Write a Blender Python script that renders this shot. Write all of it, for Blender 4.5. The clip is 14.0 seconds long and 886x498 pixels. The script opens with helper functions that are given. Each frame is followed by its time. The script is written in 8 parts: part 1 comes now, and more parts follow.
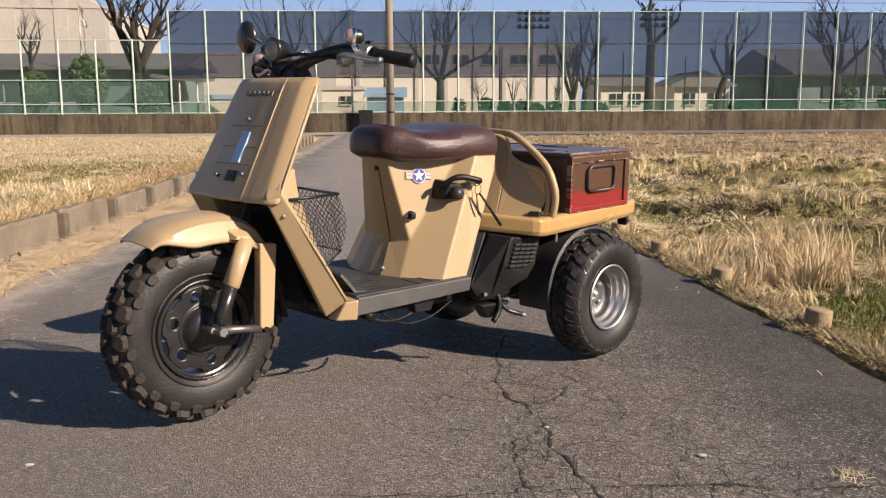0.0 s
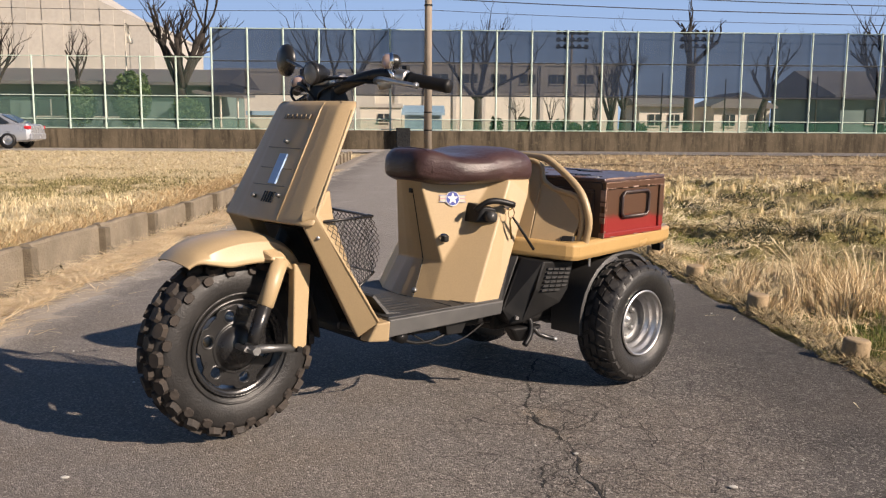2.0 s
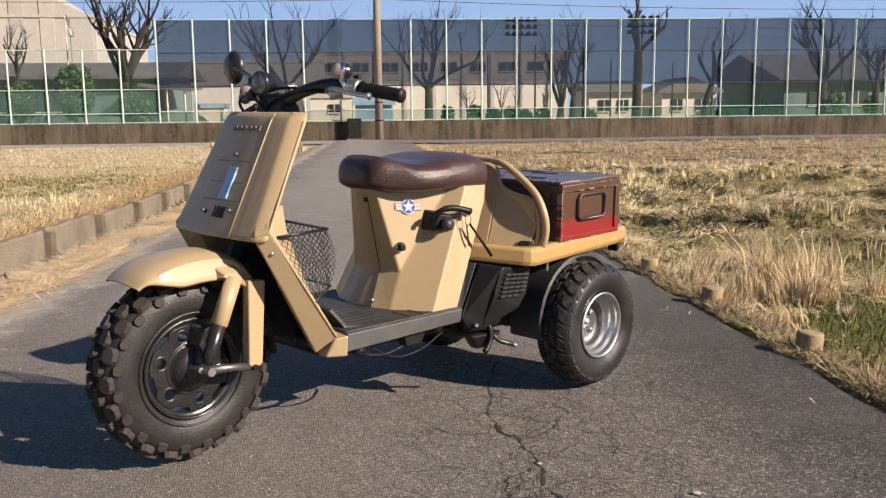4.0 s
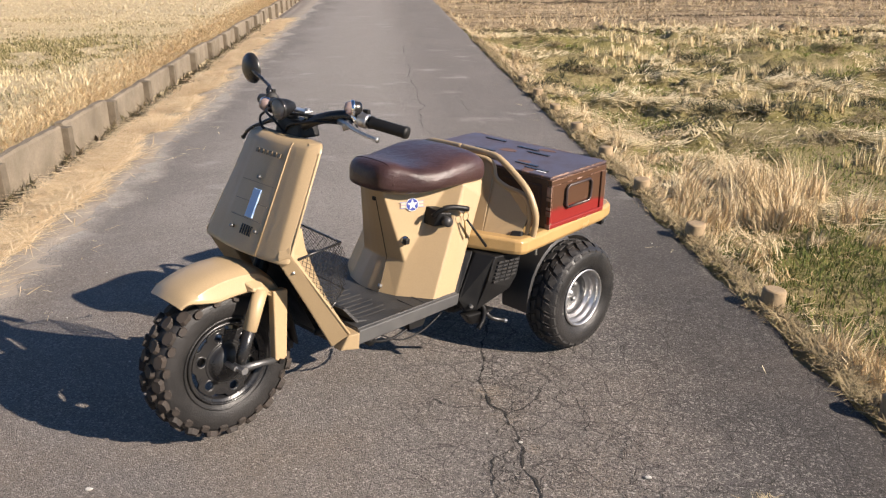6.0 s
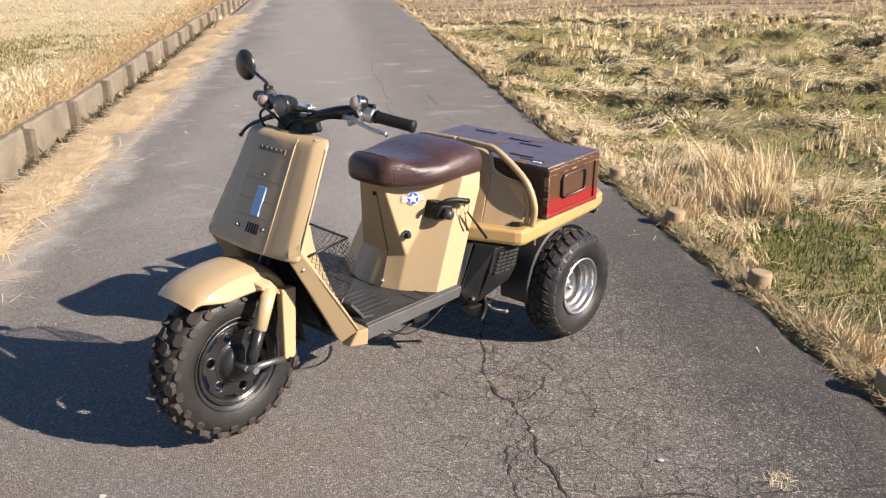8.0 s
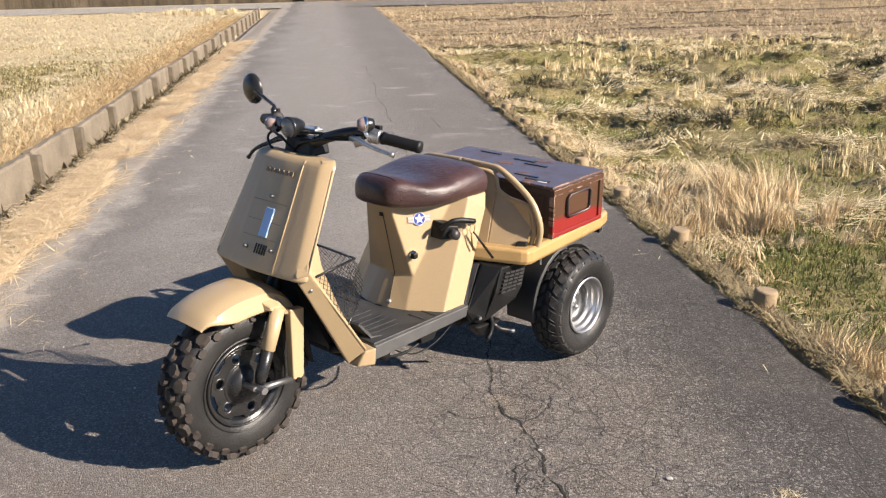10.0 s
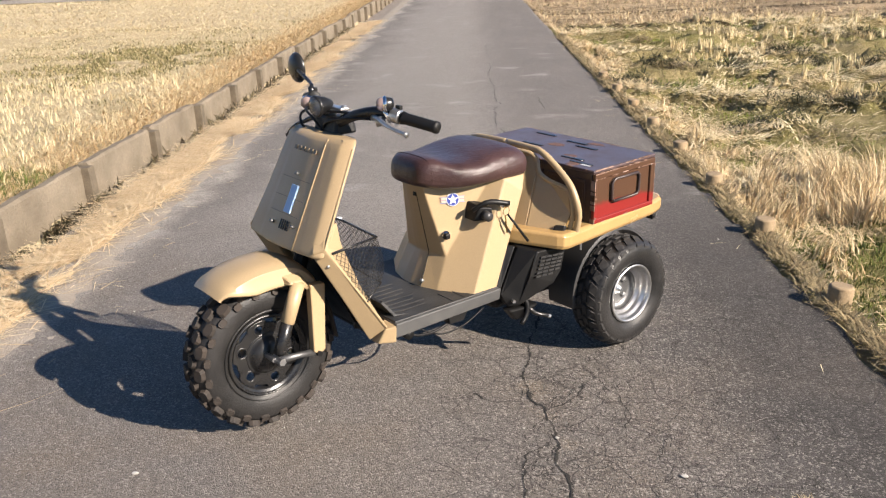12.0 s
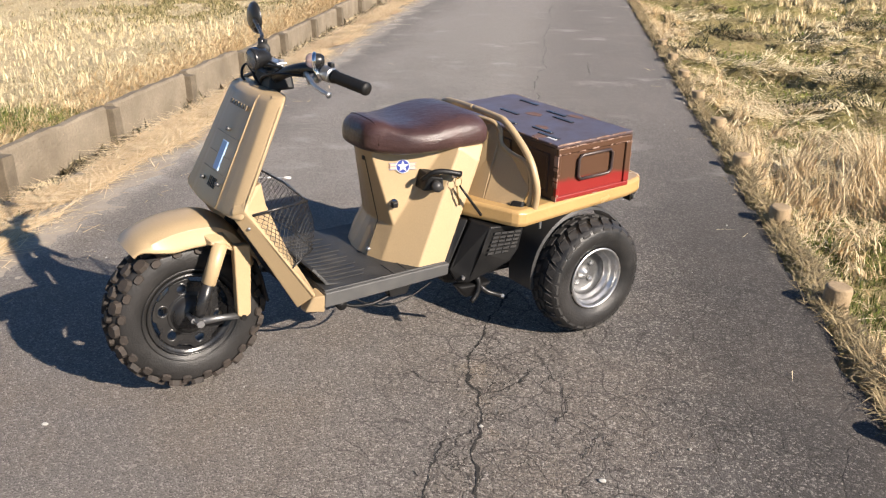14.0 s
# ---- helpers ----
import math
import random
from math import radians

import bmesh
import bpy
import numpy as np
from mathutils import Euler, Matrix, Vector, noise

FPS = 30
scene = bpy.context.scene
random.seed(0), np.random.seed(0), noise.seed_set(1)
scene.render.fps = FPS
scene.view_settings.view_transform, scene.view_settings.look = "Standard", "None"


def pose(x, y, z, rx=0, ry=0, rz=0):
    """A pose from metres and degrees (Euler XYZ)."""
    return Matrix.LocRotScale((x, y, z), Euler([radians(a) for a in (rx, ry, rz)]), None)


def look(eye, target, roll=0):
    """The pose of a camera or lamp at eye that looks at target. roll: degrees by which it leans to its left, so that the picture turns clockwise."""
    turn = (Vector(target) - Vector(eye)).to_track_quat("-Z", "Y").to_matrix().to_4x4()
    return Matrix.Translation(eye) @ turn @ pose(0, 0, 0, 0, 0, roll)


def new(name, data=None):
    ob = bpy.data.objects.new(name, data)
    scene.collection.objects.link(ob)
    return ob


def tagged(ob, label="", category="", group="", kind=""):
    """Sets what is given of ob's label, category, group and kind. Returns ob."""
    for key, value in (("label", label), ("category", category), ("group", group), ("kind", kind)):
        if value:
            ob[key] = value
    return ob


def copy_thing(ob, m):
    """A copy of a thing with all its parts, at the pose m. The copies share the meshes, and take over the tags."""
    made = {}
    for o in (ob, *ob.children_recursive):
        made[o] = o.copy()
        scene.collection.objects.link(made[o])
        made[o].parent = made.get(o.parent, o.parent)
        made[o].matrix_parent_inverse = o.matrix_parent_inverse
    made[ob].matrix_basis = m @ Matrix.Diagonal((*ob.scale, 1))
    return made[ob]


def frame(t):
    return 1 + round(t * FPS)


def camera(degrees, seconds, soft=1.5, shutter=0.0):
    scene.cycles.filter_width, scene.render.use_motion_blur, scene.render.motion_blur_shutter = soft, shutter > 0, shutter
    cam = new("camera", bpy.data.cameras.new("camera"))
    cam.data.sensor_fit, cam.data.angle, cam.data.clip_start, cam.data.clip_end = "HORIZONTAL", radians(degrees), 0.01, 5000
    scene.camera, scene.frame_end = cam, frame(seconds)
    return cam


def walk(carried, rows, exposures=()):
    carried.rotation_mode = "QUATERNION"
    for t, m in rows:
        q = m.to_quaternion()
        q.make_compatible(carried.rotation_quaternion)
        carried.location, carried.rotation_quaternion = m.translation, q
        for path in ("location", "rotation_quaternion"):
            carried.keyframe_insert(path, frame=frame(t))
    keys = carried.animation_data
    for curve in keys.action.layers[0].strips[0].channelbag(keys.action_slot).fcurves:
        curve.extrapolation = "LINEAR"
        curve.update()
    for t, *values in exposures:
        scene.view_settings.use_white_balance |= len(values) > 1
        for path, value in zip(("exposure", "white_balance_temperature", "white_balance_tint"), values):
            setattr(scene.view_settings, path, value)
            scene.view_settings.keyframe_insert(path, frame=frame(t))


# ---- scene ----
# camera: one phone lens, carried by hand round the trike
cam = camera(53.6, 14.0, soft=1.25)
PATH = [
    (0, (0.2, 0.122, 0.794), (0.077, 2.093, 0.478), -0.3),
    (0.5, (0.203, 0.119, 0.795), (0.069, 2.091, 0.493), -0.3),
    (1, (0.207, 0.108, 0.808), (0.024, 2.078, 0.516), -0.4),
    (1.5, (0.204, 0.113, 0.808), (-0.008, 2.081, 0.527), 0.0),
    (2, (0.208, 0.111, 0.811), (0.005, 2.081, 0.535), 0.4),
    (2.5, (0.207, 0.112, 0.809), (0.03, 2.085, 0.534), 0.4),
    (3, (0.206, 0.108, 0.798), (0.077, 2.092, 0.575), 0.4),
    (3.2, (0.203, 0.133, 0.773), (0.094, 2.119, 0.563), -0.3),
    (5.3, (0.195, 0.16, 1.266), (0.103, 2.071, 0.684), -0.8),
    (5.5, (0.201, 0.101, 1.335), (0.114, 2.004, 0.725), -0.5),
    (6, (0.228, -0.04, 1.425), (0.119, 1.844, 0.761), 0.0),
    (6.5, (0.125, -0.045, 1.431), (0.056, 1.834, 0.749), -0.3),
    (7, (0.079, -0.039, 1.428), (0.048, 1.839, 0.74), -0.5),
    (7.5, (0.078, -0.045, 1.425), (0.066, 1.832, 0.734), -0.4),
    (8, (0.074, -0.051, 1.424), (0.066, 1.831, 0.747), -0.7),
    (8.5, (0.064, -0.061, 1.428), (0.053, 1.831, 0.78), -1.0),
    (8.7, (0.061, -0.064, 1.421), (0.051, 1.837, 0.798), -1.2),
    (11, (0.08, -0.07, 1.419), (0.058, 1.827, 0.784), -1.2),
    (11.5, (0.171, -0.059, 1.417), (0.057, 1.833, 0.778), -2.3),
    (12, (0.41, -0.036, 1.409), (0.086, 1.824, 0.749), -2.3),
    (12.5, (0.516, 0.047, 1.392), (0.106, 1.873, 0.686), -3.4),
    (13, (0.504, 0.164, 1.389), (0.126, 1.994, 0.676), -2.8),
    (13.5, (0.586, 0.205, 1.383), (0.178, 2.023, 0.658), -1.4),
    (14, (0.787, 0.203, 1.384), (0.301, 1.995, 0.641), -0.1),
]
EXPOSURES = [(0.0, 0.75, 7150, 17), (2.0, 0.75, 7100, 15), (3.2, 0.75, 6950, 13), (5.3, 0.94, 6850, 14), (6.0, 1.04, 6750, 13), (6.6, 1.24, 6600, 12), (8.7, 1.24, 6600, 12), (11.0, 1.19, 6650, 11), (14.0, 1.16, 6650, 11)]
walk(cam, [(t, look(eye, target, roll)) for t, eye, target, roll in PATH], EXPOSURES)

# ---- daylight: clear winter sky, low sun from the right behind the camera ----
SUN_AZ, SUN_EL = radians(-24.0), radians(27.5)
world = bpy.data.worlds.new("sky")
scene.world = world
world.use_nodes = True
wn = world.node_tree
sky = wn.nodes.new("ShaderNodeTexSky")
sky.sky_type = "NISHITA"
sky.sun_disc = False
sky.sun_elevation = SUN_EL
sky.sun_rotation = radians(90) - SUN_AZ
sky.altitude = 200
sky.air_density, sky.dust_density, sky.ozone_density = 1.0, 0.05, 6.0
wn.links.new(sky.outputs[0], wn.nodes["Background"].inputs[0])
wn.nodes["Background"].inputs[1].default_value = 0.050
sun_dir = Vector((math.cos(SUN_AZ) * math.cos(SUN_EL), math.sin(SUN_AZ) * math.cos(SUN_EL), math.sin(SUN_EL)))
sun_data = bpy.data.lights.new("sun", "SUN")
sun_data.energy, sun_data.angle, sun_data.color = 5.0, radians(0.53), (1.0, 0.90, 0.79)
sun = new("sun", sun_data)
sun.matrix_world = look(tuple(sun_dir * 60), (0, 0, 0))


# ---- materials ----
def material(name, rough=0.5, metal=0.0, colour=(0.5, 0.5, 0.5), spec=0.5):
    m = bpy.data.materials.new(name)
    m.use_nodes = True
    b = m.node_tree.nodes["Principled BSDF"]
    b.inputs["Base Color"].default_value = (*colour, 1)
    b.inputs["Roughness"].default_value = rough
    b.inputs["Metallic"].default_value = metal
    b.inputs["Specular IOR Level"].default_value = spec
    return m, m.node_tree, b


def node(nt, kind, **values):
    n = nt.nodes.new(kind)
    for key, value in values.items():
        n.inputs[key].default_value = value
    return n


def coords(nt, scale=(1, 1, 1)):
    c = nt.nodes.new("ShaderNodeTexCoord")
    m = nt.nodes.new("ShaderNodeMapping")
    m.inputs["Scale"].default_value = scale
    nt.links.new(c.outputs["Object"], m.inputs[0])
    return m.outputs[0]


def noise_fac(nt, vec, scale, detail=4.0, rough=0.6, low=0.35, high=0.65):
    n = node(nt, "ShaderNodeTexNoise", Scale=scale, Detail=detail, Roughness=rough)
    nt.links.new(vec, n.inputs["Vector"])
    r = nt.nodes.new("ShaderNodeMapRange")
    r.inputs[1].default_value, r.inputs[2].default_value = low, high
    nt.links.new(n.outputs[0], r.inputs[0])
    return r.outputs[0]


def mixed(nt, fac, a, b, mode="MIX"):
    m = nt.nodes.new("ShaderNodeMix")
    m.data_type, m.blend_type = "RGBA", mode
    for slot, value in ((0, fac), (6, a), (7, b)):
        if isinstance(value, (tuple, list)):
            m.inputs[slot].default_value = (*value, 1)
        elif isinstance(value, float):
            m.inputs[slot].default_value = value
        else:
            nt.links.new(value, m.inputs[slot])
    return m.outputs[2]


def scaled(nt, value, factor, add=0.0):
    m = nt.nodes.new("ShaderNodeMath")
    m.operation = "MULTIPLY_ADD"
    nt.links.new(value, m.inputs[0])
    m.inputs[1].default_value, m.inputs[2].default_value = factor, add
    return m.outputs[0]


def bumped(nt, bsdf, height, strength=0.3, distance=0.005):
    b = nt.nodes.new("ShaderNodeBump")
    b.inputs["Strength"].default_value, b.inputs["Distance"].default_value = strength, distance
    nt.links.new(height, b.inputs["Height"])
    nt.links.new(b.outputs[0], bsdf.inputs["Normal"])


def worn(name, a, b, rough=(0.4, 0.6), scale=8.0, fine=120.0, bump=0.1, dist=0.002, metal=0.0, spec=0.5, fac_low=0.35, fac_high=0.7):
    """Two colours mottled at a coarse and a fine scale, with a fine relief."""
    m, nt, bs = material(name, rough[0], metal, a, spec)
    vec = coords(nt)
    coarse = noise_fac(nt, vec, scale, low=fac_low, high=fac_high)
    grain = noise_fac(nt, vec, fine, 3.0)
    both = mixed(nt, coarse, a, b)
    dark = tuple(c * 0.8 for c in b)
    nt.links.new(mixed(nt, scaled(nt, grain, 0.35), both, dark), bs.inputs["Base Color"])
    nt.links.new(scaled(nt, coarse, rough[1] - rough[0], rough[0]), bs.inputs["Roughness"])
    bumped(nt, bs, grain, bump, dist)
    return m


def blade_material(name, colours, rough=0.7):
    """Straw or grass: every blade takes its own tone."""
    m, nt, bs = material(name, rough, 0, colours[0], 0.2)
    g = nt.nodes.new("ShaderNodeNewGeometry")
    ramp = nt.nodes.new("ShaderNodeValToRGB")
    els = ramp.color_ramp.elements
    while len(els) < len(colours):
        els.new(0.5)
    for i, (e, c) in enumerate(zip(els, colours)):
        e.position, e.color = i / (len(colours) - 1), (*c, 1)
    nt.links.new(g.outputs["Random Per Island"], ramp.inputs[0])
    nt.links.new(ramp.outputs[0], bs.inputs["Base Color"])
    return m


def asphalt_material():
    """Old coarse asphalt; object space is the lane's: x across, y along."""
    m, nt, bs = material("asphalt", 0.85, 0, (0.1, 0.1, 0.1), 0.35)
    vec = coords(nt)
    sep = nt.nodes.new("ShaderNodeSeparateXYZ")
    nt.links.new(vec, sep.inputs[0])

    def ramp(value, lo, hi):
        r = nt.nodes.new("ShaderNodeMapRange")
        r.interpolation_type = "SMOOTHSTEP"
        r.inputs[1].default_value, r.inputs[2].default_value = lo, hi
        nt.links.new(value, r.inputs[0])
        return r.outputs[0]

    def times(p, q):
        n = nt.nodes.new("ShaderNodeMath")
        n.operation = "MULTIPLY"
        nt.links.new(p, n.inputs[0])
        nt.links.new(q, n.inputs[1])
        return n.outputs[0]
    big = noise_fac(nt, vec, 0.8, 5.0, 0.6, 0.3, 0.7)
    mid = noise_fac(nt, vec, 7.0, 6.0, 0.7, 0.35, 0.7)
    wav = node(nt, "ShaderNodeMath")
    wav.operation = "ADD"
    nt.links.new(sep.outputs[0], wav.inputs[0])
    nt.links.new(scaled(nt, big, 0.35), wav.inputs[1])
    base = mixed(nt, big, (0.164, 0.147, 0.134), (0.215, 0.193, 0.174))
    base = mixed(nt, scaled(nt, mid, 0.40), base, (0.145, 0.129, 0.116))
    # paler beyond the rough old surface: grazing sky sheen put into the colour
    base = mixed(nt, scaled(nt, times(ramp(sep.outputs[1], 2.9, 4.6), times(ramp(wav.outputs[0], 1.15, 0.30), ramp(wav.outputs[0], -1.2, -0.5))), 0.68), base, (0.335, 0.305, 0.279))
    # darker towards the right edge, at the near end
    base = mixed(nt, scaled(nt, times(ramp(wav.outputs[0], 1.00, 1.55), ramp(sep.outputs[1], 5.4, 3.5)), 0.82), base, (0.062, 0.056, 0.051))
    # grey dust along the left edge
    base = mixed(nt, scaled(nt, times(ramp(wav.outputs[0], -1.08, -1.26), noise_fac(nt, vec, 5, 5, 0.7, 0.2, 0.55)), 0.85), base, (0.47, 0.425, 0.365))
    # reddish dirt worked into the surface
    base = mixed(nt, scaled(nt, times(noise_fac(nt, vec, 1.7, 4, 0.6, 0.42, 0.66), ramp(sep.outputs[1], 5.0, 3.0)), 0.75), base, (0.190, 0.155, 0.122))
    # pale sand washed out beside the open crack
    for cs, cr, size in ((0.585, 2.56, 0.10), (0.60, 2.38, 0.06), (0.66, 2.20, 0.05)):
        gapv = nt.nodes.new("ShaderNodeVectorMath")
        gapv.operation = "DISTANCE"
        nt.links.new(vec, gapv.inputs[0])
        gapv.inputs[1].default_value = (cs, cr, -0.02)
        warped = nt.nodes.new("ShaderNodeMath")
        warped.operation = "ADD"
        nt.links.new(gapv.outputs["Value"], warped.inputs[0])
        nt.links.new(scaled(nt, noise_fac(nt, vec, 11, 4, 0.65, 0.2, 0.8), size * 1.4), warped.inputs[1])
        base = mixed(nt, scaled(nt, ramp(warped.outputs[0], size * 1.6, size * 0.8), 0.45), base, (0.32, 0.255, 0.18))
    # aggregate: stones about a centimetre across in dark binder
    warp = node(nt, "ShaderNodeTexNoise", Scale=30.0, Detail=3.0)
    nt.links.new(vec, warp.inputs["Vector"])
    moved = nt.nodes.new("ShaderNodeMix")
    moved.data_type = "VECTOR"
    moved.inputs[0].default_value = 0.02
    nt.links.new(vec, moved.inputs[4])
    nt.links.new(warp.outputs["Color"], moved.inputs[5])
    stones = node(nt, "ShaderNodeTexVoronoi", Scale=205.0)
    stones.feature = "DISTANCE_TO_EDGE"
    nt.links.new(moved.outputs[1], stones.inputs["Vector"])
    gap = ramp(stones.outputs["Distance"], 0.16, 0.02)
    tone = node(nt, "ShaderNodeTexVoronoi", Scale=205.0)
    nt.links.new(moved.outputs[1], tone.inputs["Vector"])
    sc = nt.nodes.new("ShaderNodeSeparateColor")
    nt.links.new(tone.outputs["Color"], sc.inputs[0])
    coarse = scaled(nt, times(ramp(sep.outputs[0], -0.3, 0.6), ramp(sep.outputs[1], 4.4, 3.0)), 0.30, 0.70)
    # darker along the right side and towards the left
    bare = times(times(ramp(sep.outputs[0], 0.75, 1.25), ramp(sep.outputs[1], 2.3, 3.0)), noise_fac(nt, vec, 1.3, 4, 0.6, 0.30, 0.52))
    base = mixed(nt, scaled(nt, times(bare, ramp(sep.outputs[1], 7.5, 5.0)), 0.42), base, (0.085, 0.077, 0.070))
    dark_left = times(times(ramp(sep.outputs[0], 0.35, -0.1), ramp(sep.outputs[0], -1.0, -0.6)), times(ramp(sep.outputs[1], 11.0, 7.0), ramp(sep.outputs[1], 2.5, 3.6)))
    base = mixed(nt, scaled(nt, times(dark_left, noise_fac(nt, vec, 1.1, 4, 0.6, 0.25, 0.5)), 0.25), base, (0.085, 0.077, 0.070))
    base = mixed(nt, scaled(nt, times(ramp(sc.outputs[0], 0.62, 0.92), coarse), 0.80), base, (0.40, 0.365, 0.32))
    base = mixed(nt, scaled(nt, times(ramp(sc.outputs[1], 0.55, 0.88), coarse), 0.80), base, (0.075, 0.066, 0.058))
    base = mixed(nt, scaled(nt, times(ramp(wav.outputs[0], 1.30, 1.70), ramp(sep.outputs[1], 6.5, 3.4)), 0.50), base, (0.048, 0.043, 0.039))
    patch2 = noise_fac(nt, vec, 18.0, 4, 0.7, 0.30, 0.62)
    base = mixed(nt, scaled(nt, times(gap, patch2), 0.22), base, (0.055, 0.048, 0.042))
    # short worm-like pits
    worm = node(nt, "ShaderNodeTexNoise", Scale=27.0, Detail=4.0, Roughness=0.62)
    nt.links.new(vec, worm.inputs["Vector"])
    off = nt.nodes.new("ShaderNodeMath")
    off.operation = "SUBTRACT"
    off.inputs[1].default_value = 0.5
    nt.links.new(worm.outputs[0], off.inputs[0])
    ab = nt.nodes.new("ShaderNodeMath")
    ab.operation = "ABSOLUTE"
    nt.links.new(off.outputs[0], ab.inputs[0])
    pit = times(times(ramp(ab.outputs[0], 0.042, 0.010), noise_fac(nt, vec, 24.0, 3, 0.6, 0.49, 0.56)), scaled(nt, times(ramp(sep.outputs[0], 0.0, 0.7), ramp(sep.outputs[1], 5.5, 3.0)), 0.90, 0.06))
    base = mixed(nt, scaled(nt, pit, 0.30), base, (0.035, 0.03, 0.026))
    # pale scuffs lying across the lane
    scuff = times(noise_fac(nt, coords(nt, (1.7, 2.3, 1)), 1.1, 3.0, 0.55, 0.60, 0.82), ramp(sep.outputs[1], 3.5, 5.0))
    base = mixed(nt, scaled(nt, scuff, 0.42), base, (0.56, 0.53, 0.49))
    # crazing
    cells = node(nt, "ShaderNodeTexVoronoi", Scale=8.0)
    cells.feature = "DISTANCE_TO_EDGE"
    warp2 = node(nt, "ShaderNodeTexNoise", Scale=9.0, Detail=5.0)
    nt.links.new(vec, warp2.inputs["Vector"])
    moved2 = nt.nodes.new("ShaderNodeMix")
    moved2.data_type = "VECTOR"
    moved2.inputs[0].default_value = 0.07
    nt.links.new(vec, moved2.inputs[4])
    nt.links.new(warp2.outputs["Color"], moved2.inputs[5])
    nt.links.new(moved2.outputs[1], cells.inputs["Vector"])
    craze = times(times(ramp(cells.outputs["Distance"], 0.026, 0.005), noise_fac(nt, vec, 3.2, 3.0, 0.6, 0.30, 0.44)), times(ramp(sep.outputs[0], -0.1, 0.5), ramp(sep.outputs[1], 4.5, 3.0)))
    cells2 = node(nt, "ShaderNodeTexVoronoi", Scale=36.0)
    cells2.feature = "DISTANCE_TO_EDGE"
    nt.links.new(moved2.outputs[1], cells2.inputs["Vector"])
    craze2 = times(times(ramp(cells2.outputs["Distance"], 0.085, 0.02), noise_fac(nt, vec, 13.0, 3.0, 0.6, 0.44, 0.56)), times(ramp(sep.outputs[0], 0.1, 0.6), ramp(sep.outputs[1], 5.5, 3.6)))
    both = nt.nodes.new("ShaderNodeMath")
    both.operation = "MAXIMUM"
    nt.links.new(craze, both.inputs[0])
    nt.links.new(scaled(nt, craze2, 0.6), both.inputs[1])
    craze = both.outputs[0]
    base = mixed(nt, scaled(nt, craze, 0.66), base, (0.04, 0.035, 0.03))
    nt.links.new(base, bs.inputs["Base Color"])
    # relief: gaps, pits and crazing cut in
    hollow = nt.nodes.new("ShaderNodeMath")
    hollow.operation = "MAXIMUM"
    nt.links.new(scaled(nt, gap, 0.2), hollow.inputs[0])
    nt.links.new(scaled(nt, pit, 0.9), hollow.inputs[1])
    hol2 = nt.nodes.new("ShaderNodeMath")
    hol2.operation = "MAXIMUM"
    nt.links.new(hollow.outputs[0], hol2.inputs[0])
    nt.links.new(craze, hol2.inputs[1])
    dome = scaled(nt, tone.outputs["Distance"], -1.0, 0.6)
    fine = nt.nodes.new("ShaderNodeMath")
    fine.operation = "MULTIPLY_ADD"
    nt.links.new(hol2.outputs[0], fine.inputs[0])
    fine.inputs[1].default_value = -0.8
    rough = nt.nodes.new("ShaderNodeMath")
    rough.operation = "MULTIPLY_ADD"
    nt.links.new(noise_fac(nt, vec, 150, 4, 0.75, 0.3, 0.7), rough.inputs[0])
    rough.inputs[1].default_value = 0.6
    nt.links.new(dome, rough.inputs[2])
    nt.links.new(rough.outputs[0], fine.inputs[2])
    bumped(nt, bs, fine.outputs[0], 0.75, 0.0034)
    return m


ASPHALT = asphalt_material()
CRACK = worn("crack_dirt", (0.02, 0.018, 0.016), (0.045, 0.04, 0.033), (0.9, 1.0), 20, 200, 0.5)
SAND = worn("verge_sand", (0.40, 0.345, 0.28), (0.30, 0.25, 0.195), (0.9, 1.0), 5, 90, 0.6, 0.006)


def streaked(name, a, b, c):
    """Old concrete with dark runs down its face."""
    m, nt, bs = material(name, 0.92, 0, a, 0.2)
    base = mixed(nt, noise_fac(nt, coords(nt, (1, 1, 0.5)), 0.7, 5, 0.6, 0.35, 0.65), a, b)
    base = mixed(nt, scaled(nt, noise_fac(nt, coords(nt, (3.2, 3.2, 0.35)), 1.0, 5, 0.7, 0.46, 0.66), 0.85), base, c)
    base = mixed(nt, scaled(nt, noise_fac(nt, coords(nt), 6.0, 5, 0.7, 0.55, 0.75), 0.5), base, tuple(1.5 * q for q in a))
    nt.links.new(base, bs.inputs["Base Color"])
    bumped(nt, bs, noise_fac(nt, coords(nt), 12, 4), 0.4, 0.01)
    return m


WALL_CONCRETE = streaked("stained_concrete", (0.142, 0.114, 0.080), (0.070, 0.057, 0.040), (0.026, 0.021, 0.016))
CONCRETE = worn("kerb_concrete", (0.265, 0.218, 0.156), (0.155, 0.124, 0.086), (0.85, 0.95), 3.2, 55, 0.6, 0.008)
TAN = worn("tan_paint", (0.422, 0.308, 0.176), (0.395, 0.287, 0.162), (0.36, 0.46), 6, 260, 0.05, 0.001)
TAN_LIGHT = worn("glossy_tan_paint", (0.44, 0.285, 0.12), (0.40, 0.255, 0.105), (0.2, 0.3), 6, 200, 0.03, 0.001)
BLACK_PAINT = worn("black_enamel", (0.012, 0.012, 0.013), (0.02, 0.019, 0.018), (0.22, 0.4), 14, 180, 0.06, 0.001)
BLACK_PLASTIC = worn("black_plastic", (0.006, 0.006, 0.0065), (0.012, 0.0115, 0.011), (0.42, 0.58), 10, 300, 0.15, 0.001, spec=0.30)
RUBBER = worn("tyre_rubber", (0.013, 0.013, 0.013), (0.027, 0.025, 0.024), (0.34, 0.56), 9, 160, 0.25, 0.002, spec=0.38)
